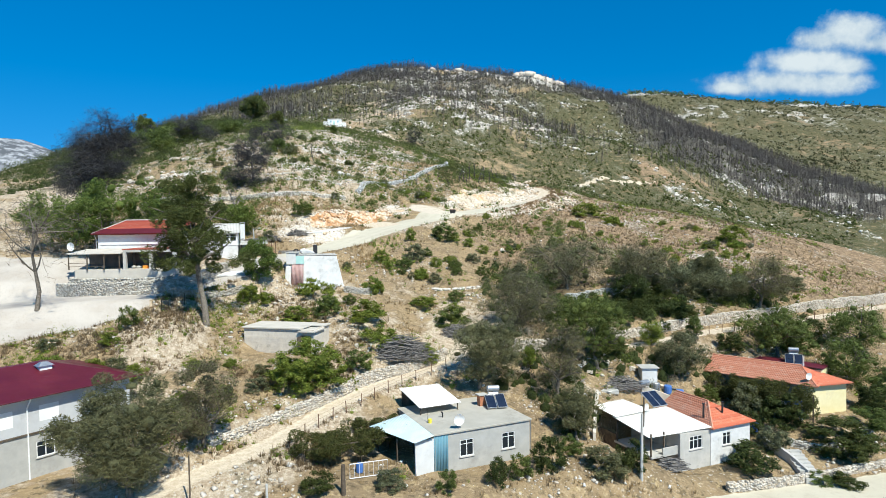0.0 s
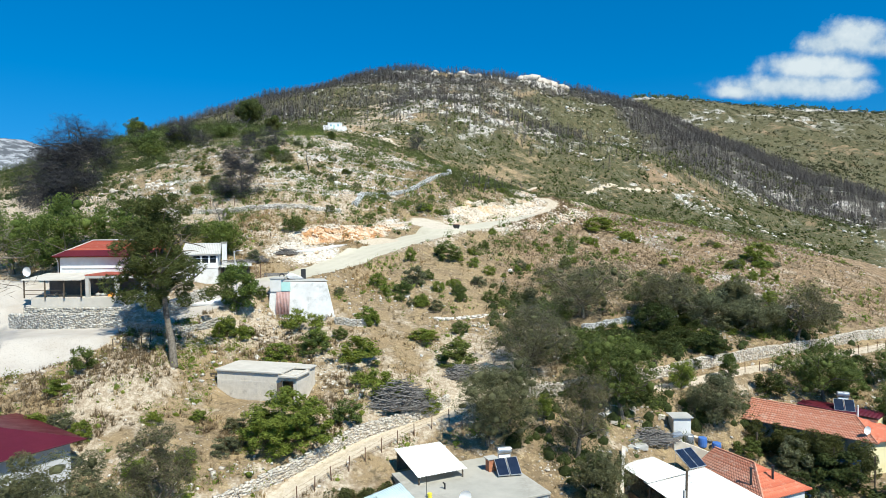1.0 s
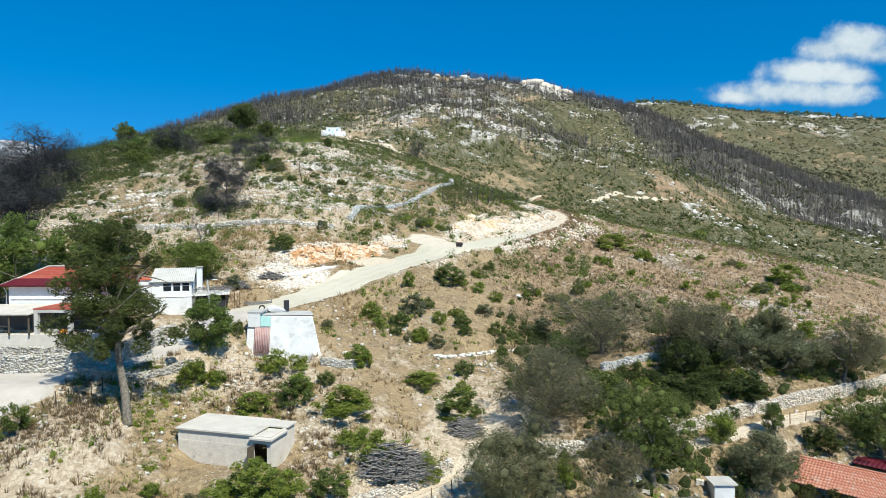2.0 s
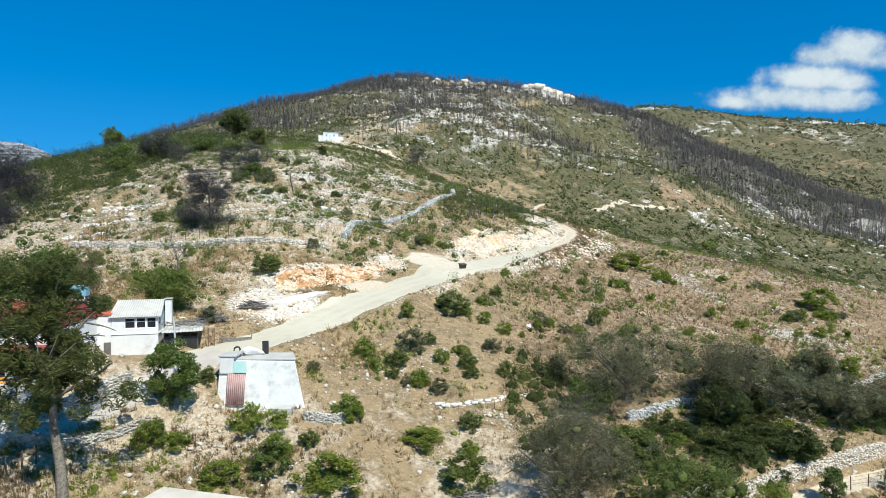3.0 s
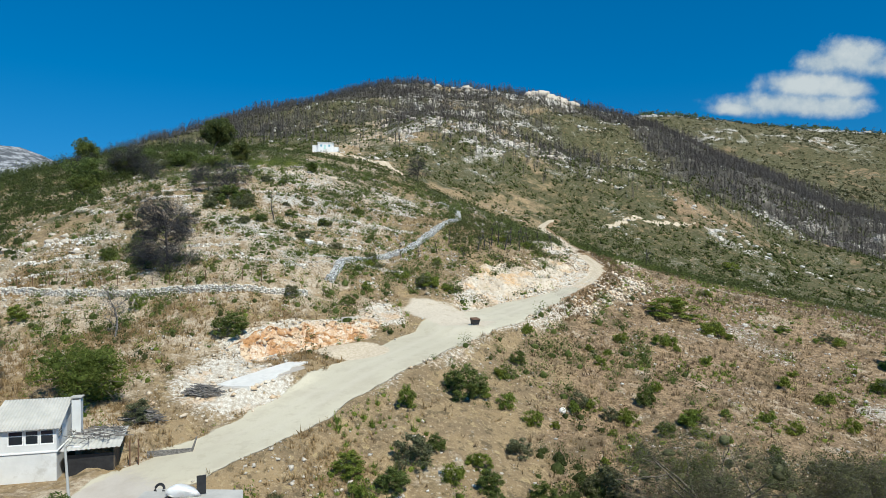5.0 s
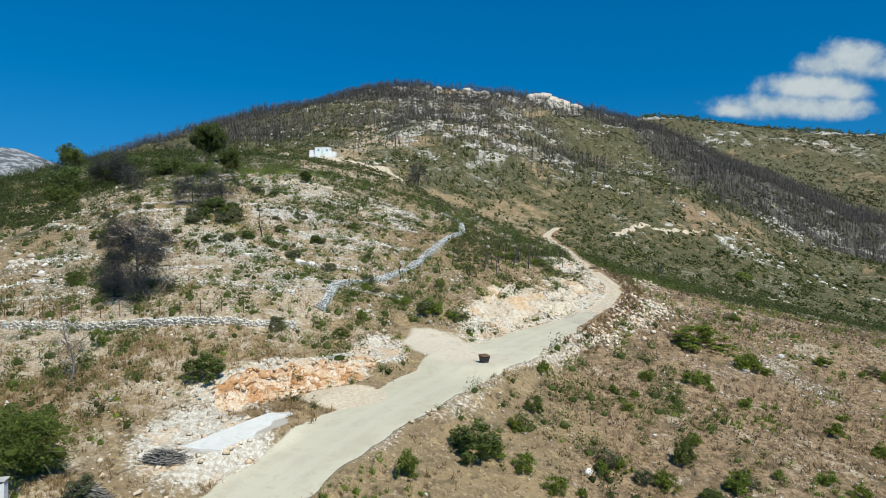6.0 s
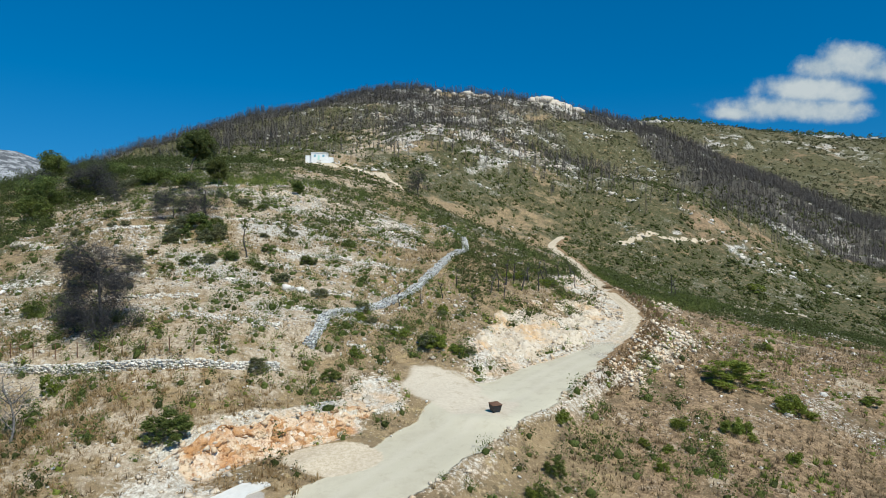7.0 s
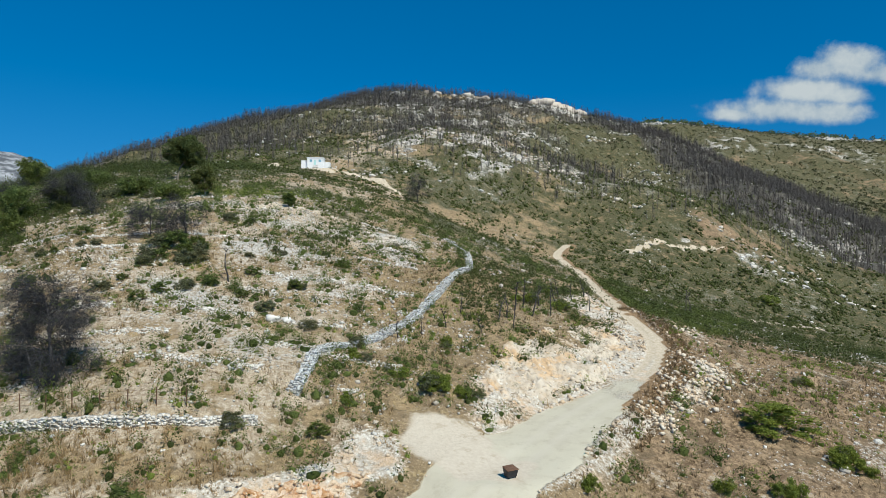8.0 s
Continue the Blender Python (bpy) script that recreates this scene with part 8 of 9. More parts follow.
        sticks.append(tube([p - q, p, p + q], [0.03, 0.03, 0.015], 4))
    add_mesh("brushwood", *merged(sticks), M_DEADWOOD, s)
    for px in (4.4, 5.0):
        part("post", Solid().pipe([(px, 0.2, -0.8), (px, 0.2, 2.3)], 0.05, 6), M_RUST, s)
    part("sheet_wall", Solid().box(5.4, 8.8, 1.4, 1.5, -0.8, 0.9), M_DEADWOOD, s, "grey boarded enclosure")
    part("side_wall", Solid().box(8.7, 8.8, 1.52, 4.6, -0.8, 0.9), M_DEADWOOD, s)
    t = thing("water_tank", -39.5, 96.5, 24.6, 5, "grey-blue steel water tank on a frame", "water tank")
    part("tank", Solid().box(-0.75, 0.75, -0.5, 0.5, 6.0, 7.1), M_BLUEPAINT, t, "", 0.05)
    part("frame", Solid().pipe([(-0.6, -0.4, -0.5), (-0.6, -0.4, 6.0)], 0.04, 5).pipe([(0.6, -0.4, -0.5), (0.6, -0.4, 6.0)], 0.04, 5).pipe([(0.6, 0.4, -0.5), (0.6, 0.4, 6.0)], 0.04, 5).pipe([(-0.6, 0.4, -0.5), (-0.6, 0.4, 6.0)], 0.04, 5), M_WHITEFRAME, t)


def painted_shed():
    """Battered whitewashed block built against the road's edge."""
    h = thing("painted_shed", -22.0, 87.2, 21.4, 0, "battered whitewashed block shed below the road", "shed")
    part("wall", Solid().hexa([(0.0, 0.0, -1.0), (8.5, 0.1, -1.0), (7.4, 4.4, -1.0), (0.1, 4.4, -1.0), (0.3, 0.9, 4.1), (7.2, 1.1, 4.0), (6.2, 4.2, 4.1), (0.4, 4.2, 4.1)]), M_PATCHED, h, "", 0.06)
    part("roof_slab", Solid().hexa([(0.2, 1.0, 4.104), (7.3, 1.15, 4.104), (6.3, 4.3, 4.104), (0.3, 4.3, 4.104), (0.2, 1.0, 4.2), (7.3, 1.15, 4.2), (6.3, 4.3, 4.2), (0.3, 4.3, 4.2)]), M_CONCRETE, h, "", 0.02)
    sheet_part("door", M_REDWHITE, h, (1.1, -0.06, 0.2), (2.75, -0.06, 0.2), (2.75, 0.5, 2.9), (1.1, 0.5, 2.9), 9, label="rust-red corrugated door")
    part("upper_panel", Solid().box(1.7, 2.8, 0.5, 0.62, 3.0, 4.1), M_CYAN, h, "turquoise painted panel")
    part("upper_box", Solid().box(0.35, 1.66, 0.52, 2.8, 2.95, 4.5), M_WHITEWASH, h)
    part("upper_lid", Solid().box(0.25, 1.9, 0.45, 2.9, 4.504, 4.6), M_CONCRETE, h)
    part("step_slab", Solid().box(5.3, 7.4, -1.4, -0.05, -1.0, 0.2), M_CONCRETE, h, "concrete step slab")
    b = thing("sheet_screen", -18.2, 90.6, 25.6, 20, "black plastic sheet standing on the shed roof", "sheet")
    part("board", Solid().box(-0.3, 0.3, -0.03, 0.03, 0.05, 1.3), M_BLACK, b)
    c = thing("covered_heap", -19.5, 90.2, 25.6, 0, "heap under pale sacking on the shed roof", "heap")
    v, f = stone_shape(np.random.default_rng(3), 2)
    add_mesh("cover", v * (2.6, 2.0, 1.4) + (0, 0, 0.4), f, M_CLOTH, c, True)
    t = thing("tyre", -20.9, 90.4, 25.6, 0, "old black tyre on the shed roof", "tyre")
    part("rubber", Solid().pipe([(0.3 * math.cos(a), 0.12 * math.sin(a), 0.42 + 0.3 * math.sin(a)) for a in np.linspace(0, 6.1, 14)], 0.09, 6), M_BLACK, t)


def block_shed():
    """Flat-roofed concrete block store with an open doorway."""
    h = thing("block_shed", -22.9, 72.5, 15.6, -15, "flat-roofed store of bare concrete blocks with an open doorway", "shed")
    h.scale = (0.9, 1, 1)
    w = Solid()
    holed(w, "x", 0.0, 0.22, 0.0, 9.7, -1.5, 2.55, [(7.9, 9.3, -0.2, 1.9)])
    w.box(0.0, 0.22, 0.222, 3.9, -1.5, 2.55).box(9.48, 9.7, 0.222, 3.9, -1.5, 2.55).box(0.222, 9.478, 3.7, 3.9, -1.5, 2.55)
    part("wall", w, M_BLOCK, h)
    blocks = Solid()
    rng = np.random.default_rng(4)
    for r in range(9):
        x = -0.2 * (r % 2)
        while x < 7.7:
            lo, hi = max(0.02, x + 0.012), min(7.75, x + 0.385)
            if hi - lo > 0.08 and r < 12:
                blocks.box(lo, hi, -0.012 - rng.uniform(0, 0.012), 0.004, -0.1 + r * 0.2 + 0.01, -0.1 + r * 0.2 + 0.19)
            x += 0.4
    tagged(part("block_facing", blocks, M_BLOCK, h), kind="stuff")
    part("roof", Solid().box(-0.15, 8.0, -0.2, 4.1, 2.554, 2.72), M_GREYSLAB, h, "dusty concrete roof slab", 0.02)
    part("portal_roof", Solid().box(7.7, 9.95, -0.35, 2.4, 2.3, 2.44).box(8.002, 9.9, 2.402, 4.0, 2.554, 2.68), M_GREYSLAB, h, "", 0.0)
    part("door_leaf", Solid().box(7.92, 7.98, -0.9, -0.01, -0.2, 1.85), M_DARKWOOD, h, "open dark plank door")
    part("side_board", Solid().box(-1.4, -0.02, 0.6, 0.66, 1.9, 2.05).box(-1.3, -1.2, 0.6, 0.7, -0.8, 1.9), M_DARKWOOD, h)


def lone_house():
    """Small white box of a house on the shoulder of the mountain."""
    h = thing("white_cottage", -62.2, 351.5, 82.8, 3, "small flat-roofed white cottage with blue shutters", "house")
    part("wall", Solid().box(0.0, 7.0, 0.0, 5.5, -2.8, 3.6), M_WHITEFRAME, h)
    part("roof", Solid().box(-0.2, 7.2, -0.2, 5.7, 3.604, 3.85), M_WHITEFRAME, h)
    part("left_wing", Solid().box(-2.6, -0.004, 1.0, 4.5, -2.8, 2.6), M_WHITEFRAME, h)
    part("yard_wall", Solid().box(7.004, 9.6, 0.3, 4.6, -2.8, 1.9), M_WHITEFRAME, h)
    for x in (1.2, 5.0):
        part("shutter", Solid().box(x, x + 0.9, -0.06, -0.004, 1.9, 2.9), M_BLUEPAINT, h, "blue shutter")
    part("door", Solid().box(2.9, 3.8, -0.06, -0.004, 0.6, 2.6), M_CYAN, h, "pale turquoise door")
    part("stair", Solid().hexa([(2.6, -1.6, -2.0), (4.6, -1.6, -2.0), (4.6, -0.01, -2.0), (2.6, -0.01, -2.0), (2.6, -1.6, -0.6), (4.6, -1.6, -0.6), (4.6, -0.01, 0.6), (2.6, -0.01, 0.6)]), M_CONCRETE, h)


grey_house()
twin_roof_house()
yellow_house()
maroon_house()
porch_house()
white_house()
painted_shed()
block_shed()
lone_house()


# ---- walls of stone, fences, poles and clutter ----
def walk_line(line, step):
    """Spots at even steps along a line of (x, y), with its bearing."""
    p = np.array(eased([(a, b) for a, b in line], 6))
    d = np.r_[0, np.cumsum(np.hypot(*np.diff(p, axis=0).T))]
    s = np.arange(0, d[-1], step)
    x, y = np.interp(s, d, p[:, 0]), np.interp(s, d, p[:, 1])
    a = np.arctan2(np.gradient(y), np.gradient(x))
    return np.c_[x, y], a, s


STONE_MESHES = {}


def stone_meshes(material):
    if material.name not in STONE_MESHES:
        made = []
        for v, f in BLOCKY:
            ob = add_mesh("stone", v, f, material)
            made.append(ob.data)
            bpy.data.objects.remove(ob)
        STONE_MESHES[material.name] = made
    return STONE_MESHES[material.name]


def dry_wall(line, high, material, label, seed, loose=220, from_x=-99, to_x=99, size=0.32, deep=0.5, sink=0.35):
    """A dry-stone wall: the stretch passed nearest stone by stone, the rest joined."""
    rng = np.random.default_rng(seed)
    spots, bearing, along = walk_line(line, size * 0.9)
    root = new("dry_stone_wall")
    root.location = (spots[0, 0], spots[0, 1], at_ground(*spots[0]))
    tagged(root, label, "wall")
    base, rest, made = np.array(root.location), [], 0
    ground_z = height(spots[:, 0], spots[:, 1])
    low_x, low_y = np.sin(bearing), -np.cos(bearing)
    low_z = np.minimum(ground_z, height(spots[:, 0] + 1.3 * low_x, spots[:, 1] + 1.3 * low_y))
    spots = spots + 0.4 * np.c_[low_x, low_y]
    crown = np.interp(along, np.arange(0, along[-1] + 6, 3.0), rng.uniform(-0.16, 0.1, len(np.arange(0, along[-1] + 6, 3.0))))
    rows = max(2, int(round((high + sink) / (size * 0.56))))
    meshes = stone_meshes(material)
    lanes = max(1, int(round(deep / (size * 1.2))))
    for r, lane, k in itertools.product(range(rows), range(lanes), range(len(spots))):
        if r == rows - 1 and rng.uniform() < 0.35:
            continue
        a = bearing[k] + rng.normal() * 0.12
        sc = np.array((size * rng.uniform(1.05, 1.6), deep / lanes * rng.uniform(1.0, 1.4), size * rng.uniform(0.85, 1.15)))
        across = ((lane + 0.5) / lanes - 0.5) * deep + rng.normal() * 0.035
        off = (rng.uniform(-0.3, 0.3) + 0.5 * (r % 2)) * size
        p = np.array((spots[k, 0] + math.cos(bearing[k]) * off - math.sin(bearing[k]) * across, spots[k, 1] + math.sin(bearing[k]) * off + math.cos(bearing[k]) * across,
                      low_z[k] - sink + crown[k] + (r + 0.5) * size * 0.56 + rng.normal() * 0.02))
        m = rng.integers(0, len(meshes))
        if r >= rows // 3 and made < loose and from_x < spots[k, 0] < to_x:
            ob = new("stone", meshes[m])
            ob.parent = root
            ob.location, ob.rotation_euler, ob.scale = Vector(p - base), (0, 0, a), Vector(sc)
            made += 1
        else:
            v, f = BLOCKY[m]
            rest.append(((v * sc) @ turn_z(a).T + p - base, f))
    if rest:
        tagged(add_mesh("rubble", *merged(rest), material, root), kind="stuff")
    return root


dry_wall(WALL_LINES["fence_wall"][0], 1.2, M_LIMESTONE, "long dry-stone terrace wall of white limestone", 201, 290, -46, -20, 0.29, 0.45, 0.2)
dry_wall(WALL_LINES["grey_wall"][0], 0.9, M_GREYSTONE, "winding dry-stone wall of weathered grey stones", 202, 290, -20, -8, 0.25, 1.3, 0.1)
dry_wall(WALL_LINES["village_wall"][0], 1.8, M_RUBBLE, "pale dry-stone terrace wall above the village", 203, 290, 6, 34, 0.25)
dry_wall(WALL_LINES["upper_wall"][0], 1.1, M_GREYSTONE, "overgrown dry-stone wall of an upper terrace", 204, 160, 18, 40, 0.25)
dry_wall(WALL_LINES["field_wall"][0], 0.5, M_LIMESTONE, "low broken wall of flat pale slabs in the field", 205, 90, -3, 9, 0.5, 0.9)
dry_wall(WALL_LINES["house_wall"][0], 1.7, M_WALLSTONE, "stone retaining wall below the porch terrace", 206, 240, -50, -29, 0.23)
dry_wall([(-13.4, 86.0), (-10.8, 86.6), (-9.2, 87.8)], 1.0, M_WALLSTONE, "short stone wall beside the whitewashed shed", 208, 90, size=0.2)
dry_wall([(36.5, 67.4), (39.0, 66.6), (42, 66.8)], 1.0, M_WALLSTONE, "low stone wall below the yellow house", 209, 90, size=0.2)
dry_wall([(26, 58.6), (32, 60.2), (38, 62.4), (48, 66), (60, 70)], 0.9, M_RUBBLE, "roadside dry-stone wall at the foot of the village", 210, 280, 24, 60, 0.2)
dry_wall([(40, 103), (48, 107), (56, 112)], 0.8, M_WALLSTONE, "dry-stone wall between field and gardens", 211, 80, size=0.22)


dry_wall([(-48.6, 83.3), (-45, 83.25), (-41, 83.2), (-38, 83.2), (-34.6, 83.3)], 1.9, M_WALLSTONE, "stone front of the porch terrace", 213, 290, -50, -29, 0.22, 0.5, 0.3)
dry_wall([(-33.5, 76.4), (-29.5, 77.6), (-25.6, 81.6)], 1.4, M_WALLSTONE, "crumbling stone wall holding up the lane", 214, 200, -40, -20, 0.2)


def low_wall(name, line, high, thick, material, label):
    """A cast wall that follows the ground along a line."""
    spots, bearing, _ = walk_line(line, 0.8)
    s = Solid()
    z = height(spots[:, 0], spots[:, 1])
    n = np.c_[-np.sin(bearing), np.cos(bearing)] * thick / 2
    for k in range(len(spots) - 1):
        a, b, na, nb = spots[k], spots[k + 1], n[k], n[k + 1]
        s.hexa([(*(a - na), z[k] - 0.6), (*(b - nb), z[k + 1] - 0.6), (*(b + nb), z[k + 1] - 0.6), (*(a + na), z[k] - 0.6),
                (*(a - na), z[k] + high), (*(b - nb), z[k + 1] + high), (*(b + nb), z[k + 1] + high), (*(a + na), z[k] + high)])
    return tagged(part(name, s, material), label, "wall")


dry_wall(WALL_LINES["track_wall"][0], 1.3, M_RUBBLE, "rough pale stone wall along the dirt track", 212, 280, -21, 1, 0.22)
low_wall("stair_wall", [(33.4, 67.2), (34.4, 64.2), (35.3, 60.9)], 1.0, 0.3, M_CONCRETE, "sloping concrete wall beside the yard steps")
low_wall("yard_wall", [(14.5, 61.5), (15.5, 66.0), (17.0, 70.5)], 0.8, 0.3, M_BLOCK, "broken block wall at the yard's edge")
low_wall("yard_wall", [(22.0, 73.8), (25.5, 73.2), (28.0, 72.0)], 1.1, 0.25, M_BLOCK, "pale block wall behind the tiled roofs")


def fence(line, gap, high, label, group="", wire=True, wood=None):
    spots, bearing, _ = walk_line(line, gap)
    z = height(spots[:, 0], spots[:, 1])
    root = new("fence")
    root.location = (*spots[0], z[0])
    tagged(root, label, "fence", group)
    rng = np.random.default_rng(len(spots))
    tops = []
    for (x, y), h in zip(spots, z):
        lean = rng.normal(size=2) * 0.05
        p = np.array((x, y, h)) - np.array(root.location)
        part("post", Solid().pipe([p - (0, 0, 0.3), p + (lean[0], lean[1], high * rng.uniform(0.9, 1.1))], 0.045, 6), wood or M_RUST, root)
        tops.append(p + (lean[0], lean[1], high))
    if wire:
        for f in (0.35, 0.65, 0.93):
            part("wire", Solid().pipe([t - (0, 0, high * (1 - f)) for t in tops], 0.012, 3), M_RUST, root)
    return root


fence([(-62, 134.2), (-52, 133.2), (-41.8, 132.4), (-35.6, 131.8), (-29.4, 131.9), (-25, 133.2)], 2.4, 1.5, "rusty wire fence on thin posts along the stone wall")
fence([(-13.6, 54.6), (-9.3, 61.4), (-3.6, 67.6), (1.4, 70.6)], 1.9, 1.2, "rusty post-and-wire fence along the dirt track")
fence([(34, 85.6), (45, 90.0), (58, 97.0), (70, 103.5)], 2.2, 1.2, "wire fence on thin posts beside the walled track")
fence([(-33.2, 72.6), (-32.0, 74.0), (-30.6, 75.2)], 0.9, 1.3, "leaning wooden posts at the lane's edge", wire=False, wood=M_DARKWOOD)


def pole(name, x, y, high, r, material, label, lean=(0, 0), lamp=False, dark_top=0.0):
    root = grounded(name, x, y, 0.2, label, "pole")
    part("mast", Solid().pipe([(0, 0, 0), (lean[0], lean[1], high)], np.array([r, r * 0.75]), 10), material, root)
    if dark_top:
        part("extension", Solid().pipe([(lean[0] + 0.12, lean[1], high - 1.2), (lean[0] + 0.16, lean[1], high + dark_top)], 0.09, 6), M_DARKWOOD, root, "dark timber extension")
    if lamp:
        part("arm", Solid().pipe([(lean[0], lean[1], high - 0.2), (lean[0] + 0.5, lean[1] - 0.3, high + 0.1), (lean[0] + 0.9, lean[1] - 0.5, high + 0.1)], 0.03, 6), M_STEEL, root)
        v, f = STONES[2]
        add_mesh("lamp_head", v * (0.65, 0.28, 0.2) + (lean[0] + 1.0, lean[1] - 0.55, high + 0.08), f, M_WHITEFRAME, root, True)
    return root


pole("street_lamp", -26.2, 89.3, 5.4, 0.10, M_GREYPOLE, "leaning grey lamp post beside the road", (-0.35, 0), True)
pole("utility_pole", 17.6, 56.7, 6.2, 0.15, M_GREYPOLE, "grey concrete utility pole with a dark timber top", (0.05, 0), False, 1.5)
pole("utility_pole", -19.0, 46.4, 4.2, 0.07, M_DARKWOOD, "thin dark timber pole by the track")
pole("utility_pole", -13.6, 47.4, 1.9, 0.11, M_GREYPOLE, "short grey concrete post by the track")
pole("utility_pole", -8.1, 49.2, 2.6, 0.2, M_DARKWOOD, "thick dark timber gate post")
pole("utility_pole", 59, 241, 6.0, 0.12, M_CHAR, "dark pole standing in the valley scrub")


def waste_container():
    b = thing("waste_container", 2.0, 130.6, at_ground(2.0, 130.6), 28, "rusty brown steel waste container on the gravel road", "waste container")
    b.scale = (0.78, 0.78, 0.72)
    part("body", Solid().hexa([(-0.55, -0.4, 0.18), (0.55, -0.4, 0.18), (0.55, 0.4, 0.18), (-0.55, 0.4, 0.18), (-0.68, -0.52, 1.0), (0.68, -0.52, 1.0), (0.68, 0.52, 1.12), (-0.68, 0.52, 1.12)]), M_BLACK, b, "dark dented steel body", 0.02)
    part("lid", Solid().hexa([(-0.74, -0.6, 1.03), (0.74, -0.6, 1.03), (0.72, 0.58, 1.18), (-0.72, 0.58, 1.18), (-0.72, -0.58, 1.09), (0.72, -0.58, 1.09), (0.6, 0.5, 1.32), (-0.6, 0.5, 1.32)]), M_RUST, b, "rusty brown lid")
    for sx in (-0.45, 0.45):
        for sy in (-0.3, 0.3):
            part("wheel", Solid().pipe([(sx - 0.03, sy, 0.09), (sx + 0.03, sy, 0.09)], 0.09, 10), M_BLACK, b)
    part("handle", Solid().pipe([(0.72, -0.3, 0.9), (0.82, -0.3, 0.9), (0.82, 0.3, 0.9), (0.72, 0.3, 0.9)], 0.02, 6), M_STEEL, b)


waste_container()


def brushwood(x, y, wide, high, count, label, seed):
    """A heap of cut branches."""
    rng = np.random.default_rng(seed)
    root = grounded("brushwood_pile", x, y, 0.05, label, "wood pile")
    sticks = []
    for _ in range(count):
        a, r = rng.uniform(0, 6.283), wide / 2 * math.sqrt(rng.uniform(0, 1))
        top = high * (1 - (2 * r / wide) ** 2) * rng.uniform(0.1, 1.0)
        p = np.array((r * math.cos(a), 0.6 * r * math.sin(a), 0.1 + top))
        b = rng.normal(0.3, 0.7)
        q = np.array((math.cos(b), 0.6 * math.sin(b), rng.normal() * 0.25)) * rng.uniform(0.4, 1.1)
        sticks.append(tube([p - q, p + rng.normal(size=3) * 0.06, p + q], [0.05, 0.045, 0.02], 4))
    tagged(add_mesh("brush_heap", *merged(sticks), M_DEADWOOD, root), kind="stuff")


brushwood(-4.6, 71.9, 6.4, 2.3, 700, "large heap of cut grey branches above the track", 31)
brushwood(1.4, 78.2, 3.2, 1.5, 240, "small heap of cut branches beside the path", 32)
brushwood(20.5, 73.6, 5.0, 1.2, 320, "tangle of dark firewood in the yard", 33)
brushwood(-27.6, 102.2, 2.6, 1.0, 160, "dark brush heap beside the road", 34)
brushwood(-24.6, 108.0, 2.6, 0.9, 160, "dark brush heap at the foot of the road bank", 35)
brushwood(21.4, 59.8, 2.6, 1.0, 160, "firewood stacked below the balcony", 36)


def pergola(x, y, z, angle, long, deep, label, seed, leaves=9500):
    root = thing("vine_pergola", x, y, z, angle, label, "vine")
    rng = np.random.default_rng(seed)
    n = 90
    centres = np.c_[rng.uniform(-0.3, long, n), rng.uniform(-0.3, deep, n), 2.1 + rng.normal(size=n) * 0.35]
    add_mesh("leaf_cover", *leaves_at(rng, clump_points(rng, centres, rng.uniform(0.45, 0.9, n), leaves), 0.13), M_VINE, root)
    for px in (0.2, long / 2, long - 0.2):
        for py in (0.2, deep - 0.2):
            part("post", Solid().pipe([(px, py, -1.2), (px, py, 2.2)], 0.05, 6), M_DARKWOOD, root)
    for py in (0.2, deep - 0.2):
        part("beam", Solid().box(0, long, py - 0.04, py + 0.04, 2.2, 2.28), M_DARKWOOD, root)


pergola(-12.2, 53.0, 8.5, 24.5, 10.4, 5.4, "vine-covered pergola beside the grey house", 71, 32000)


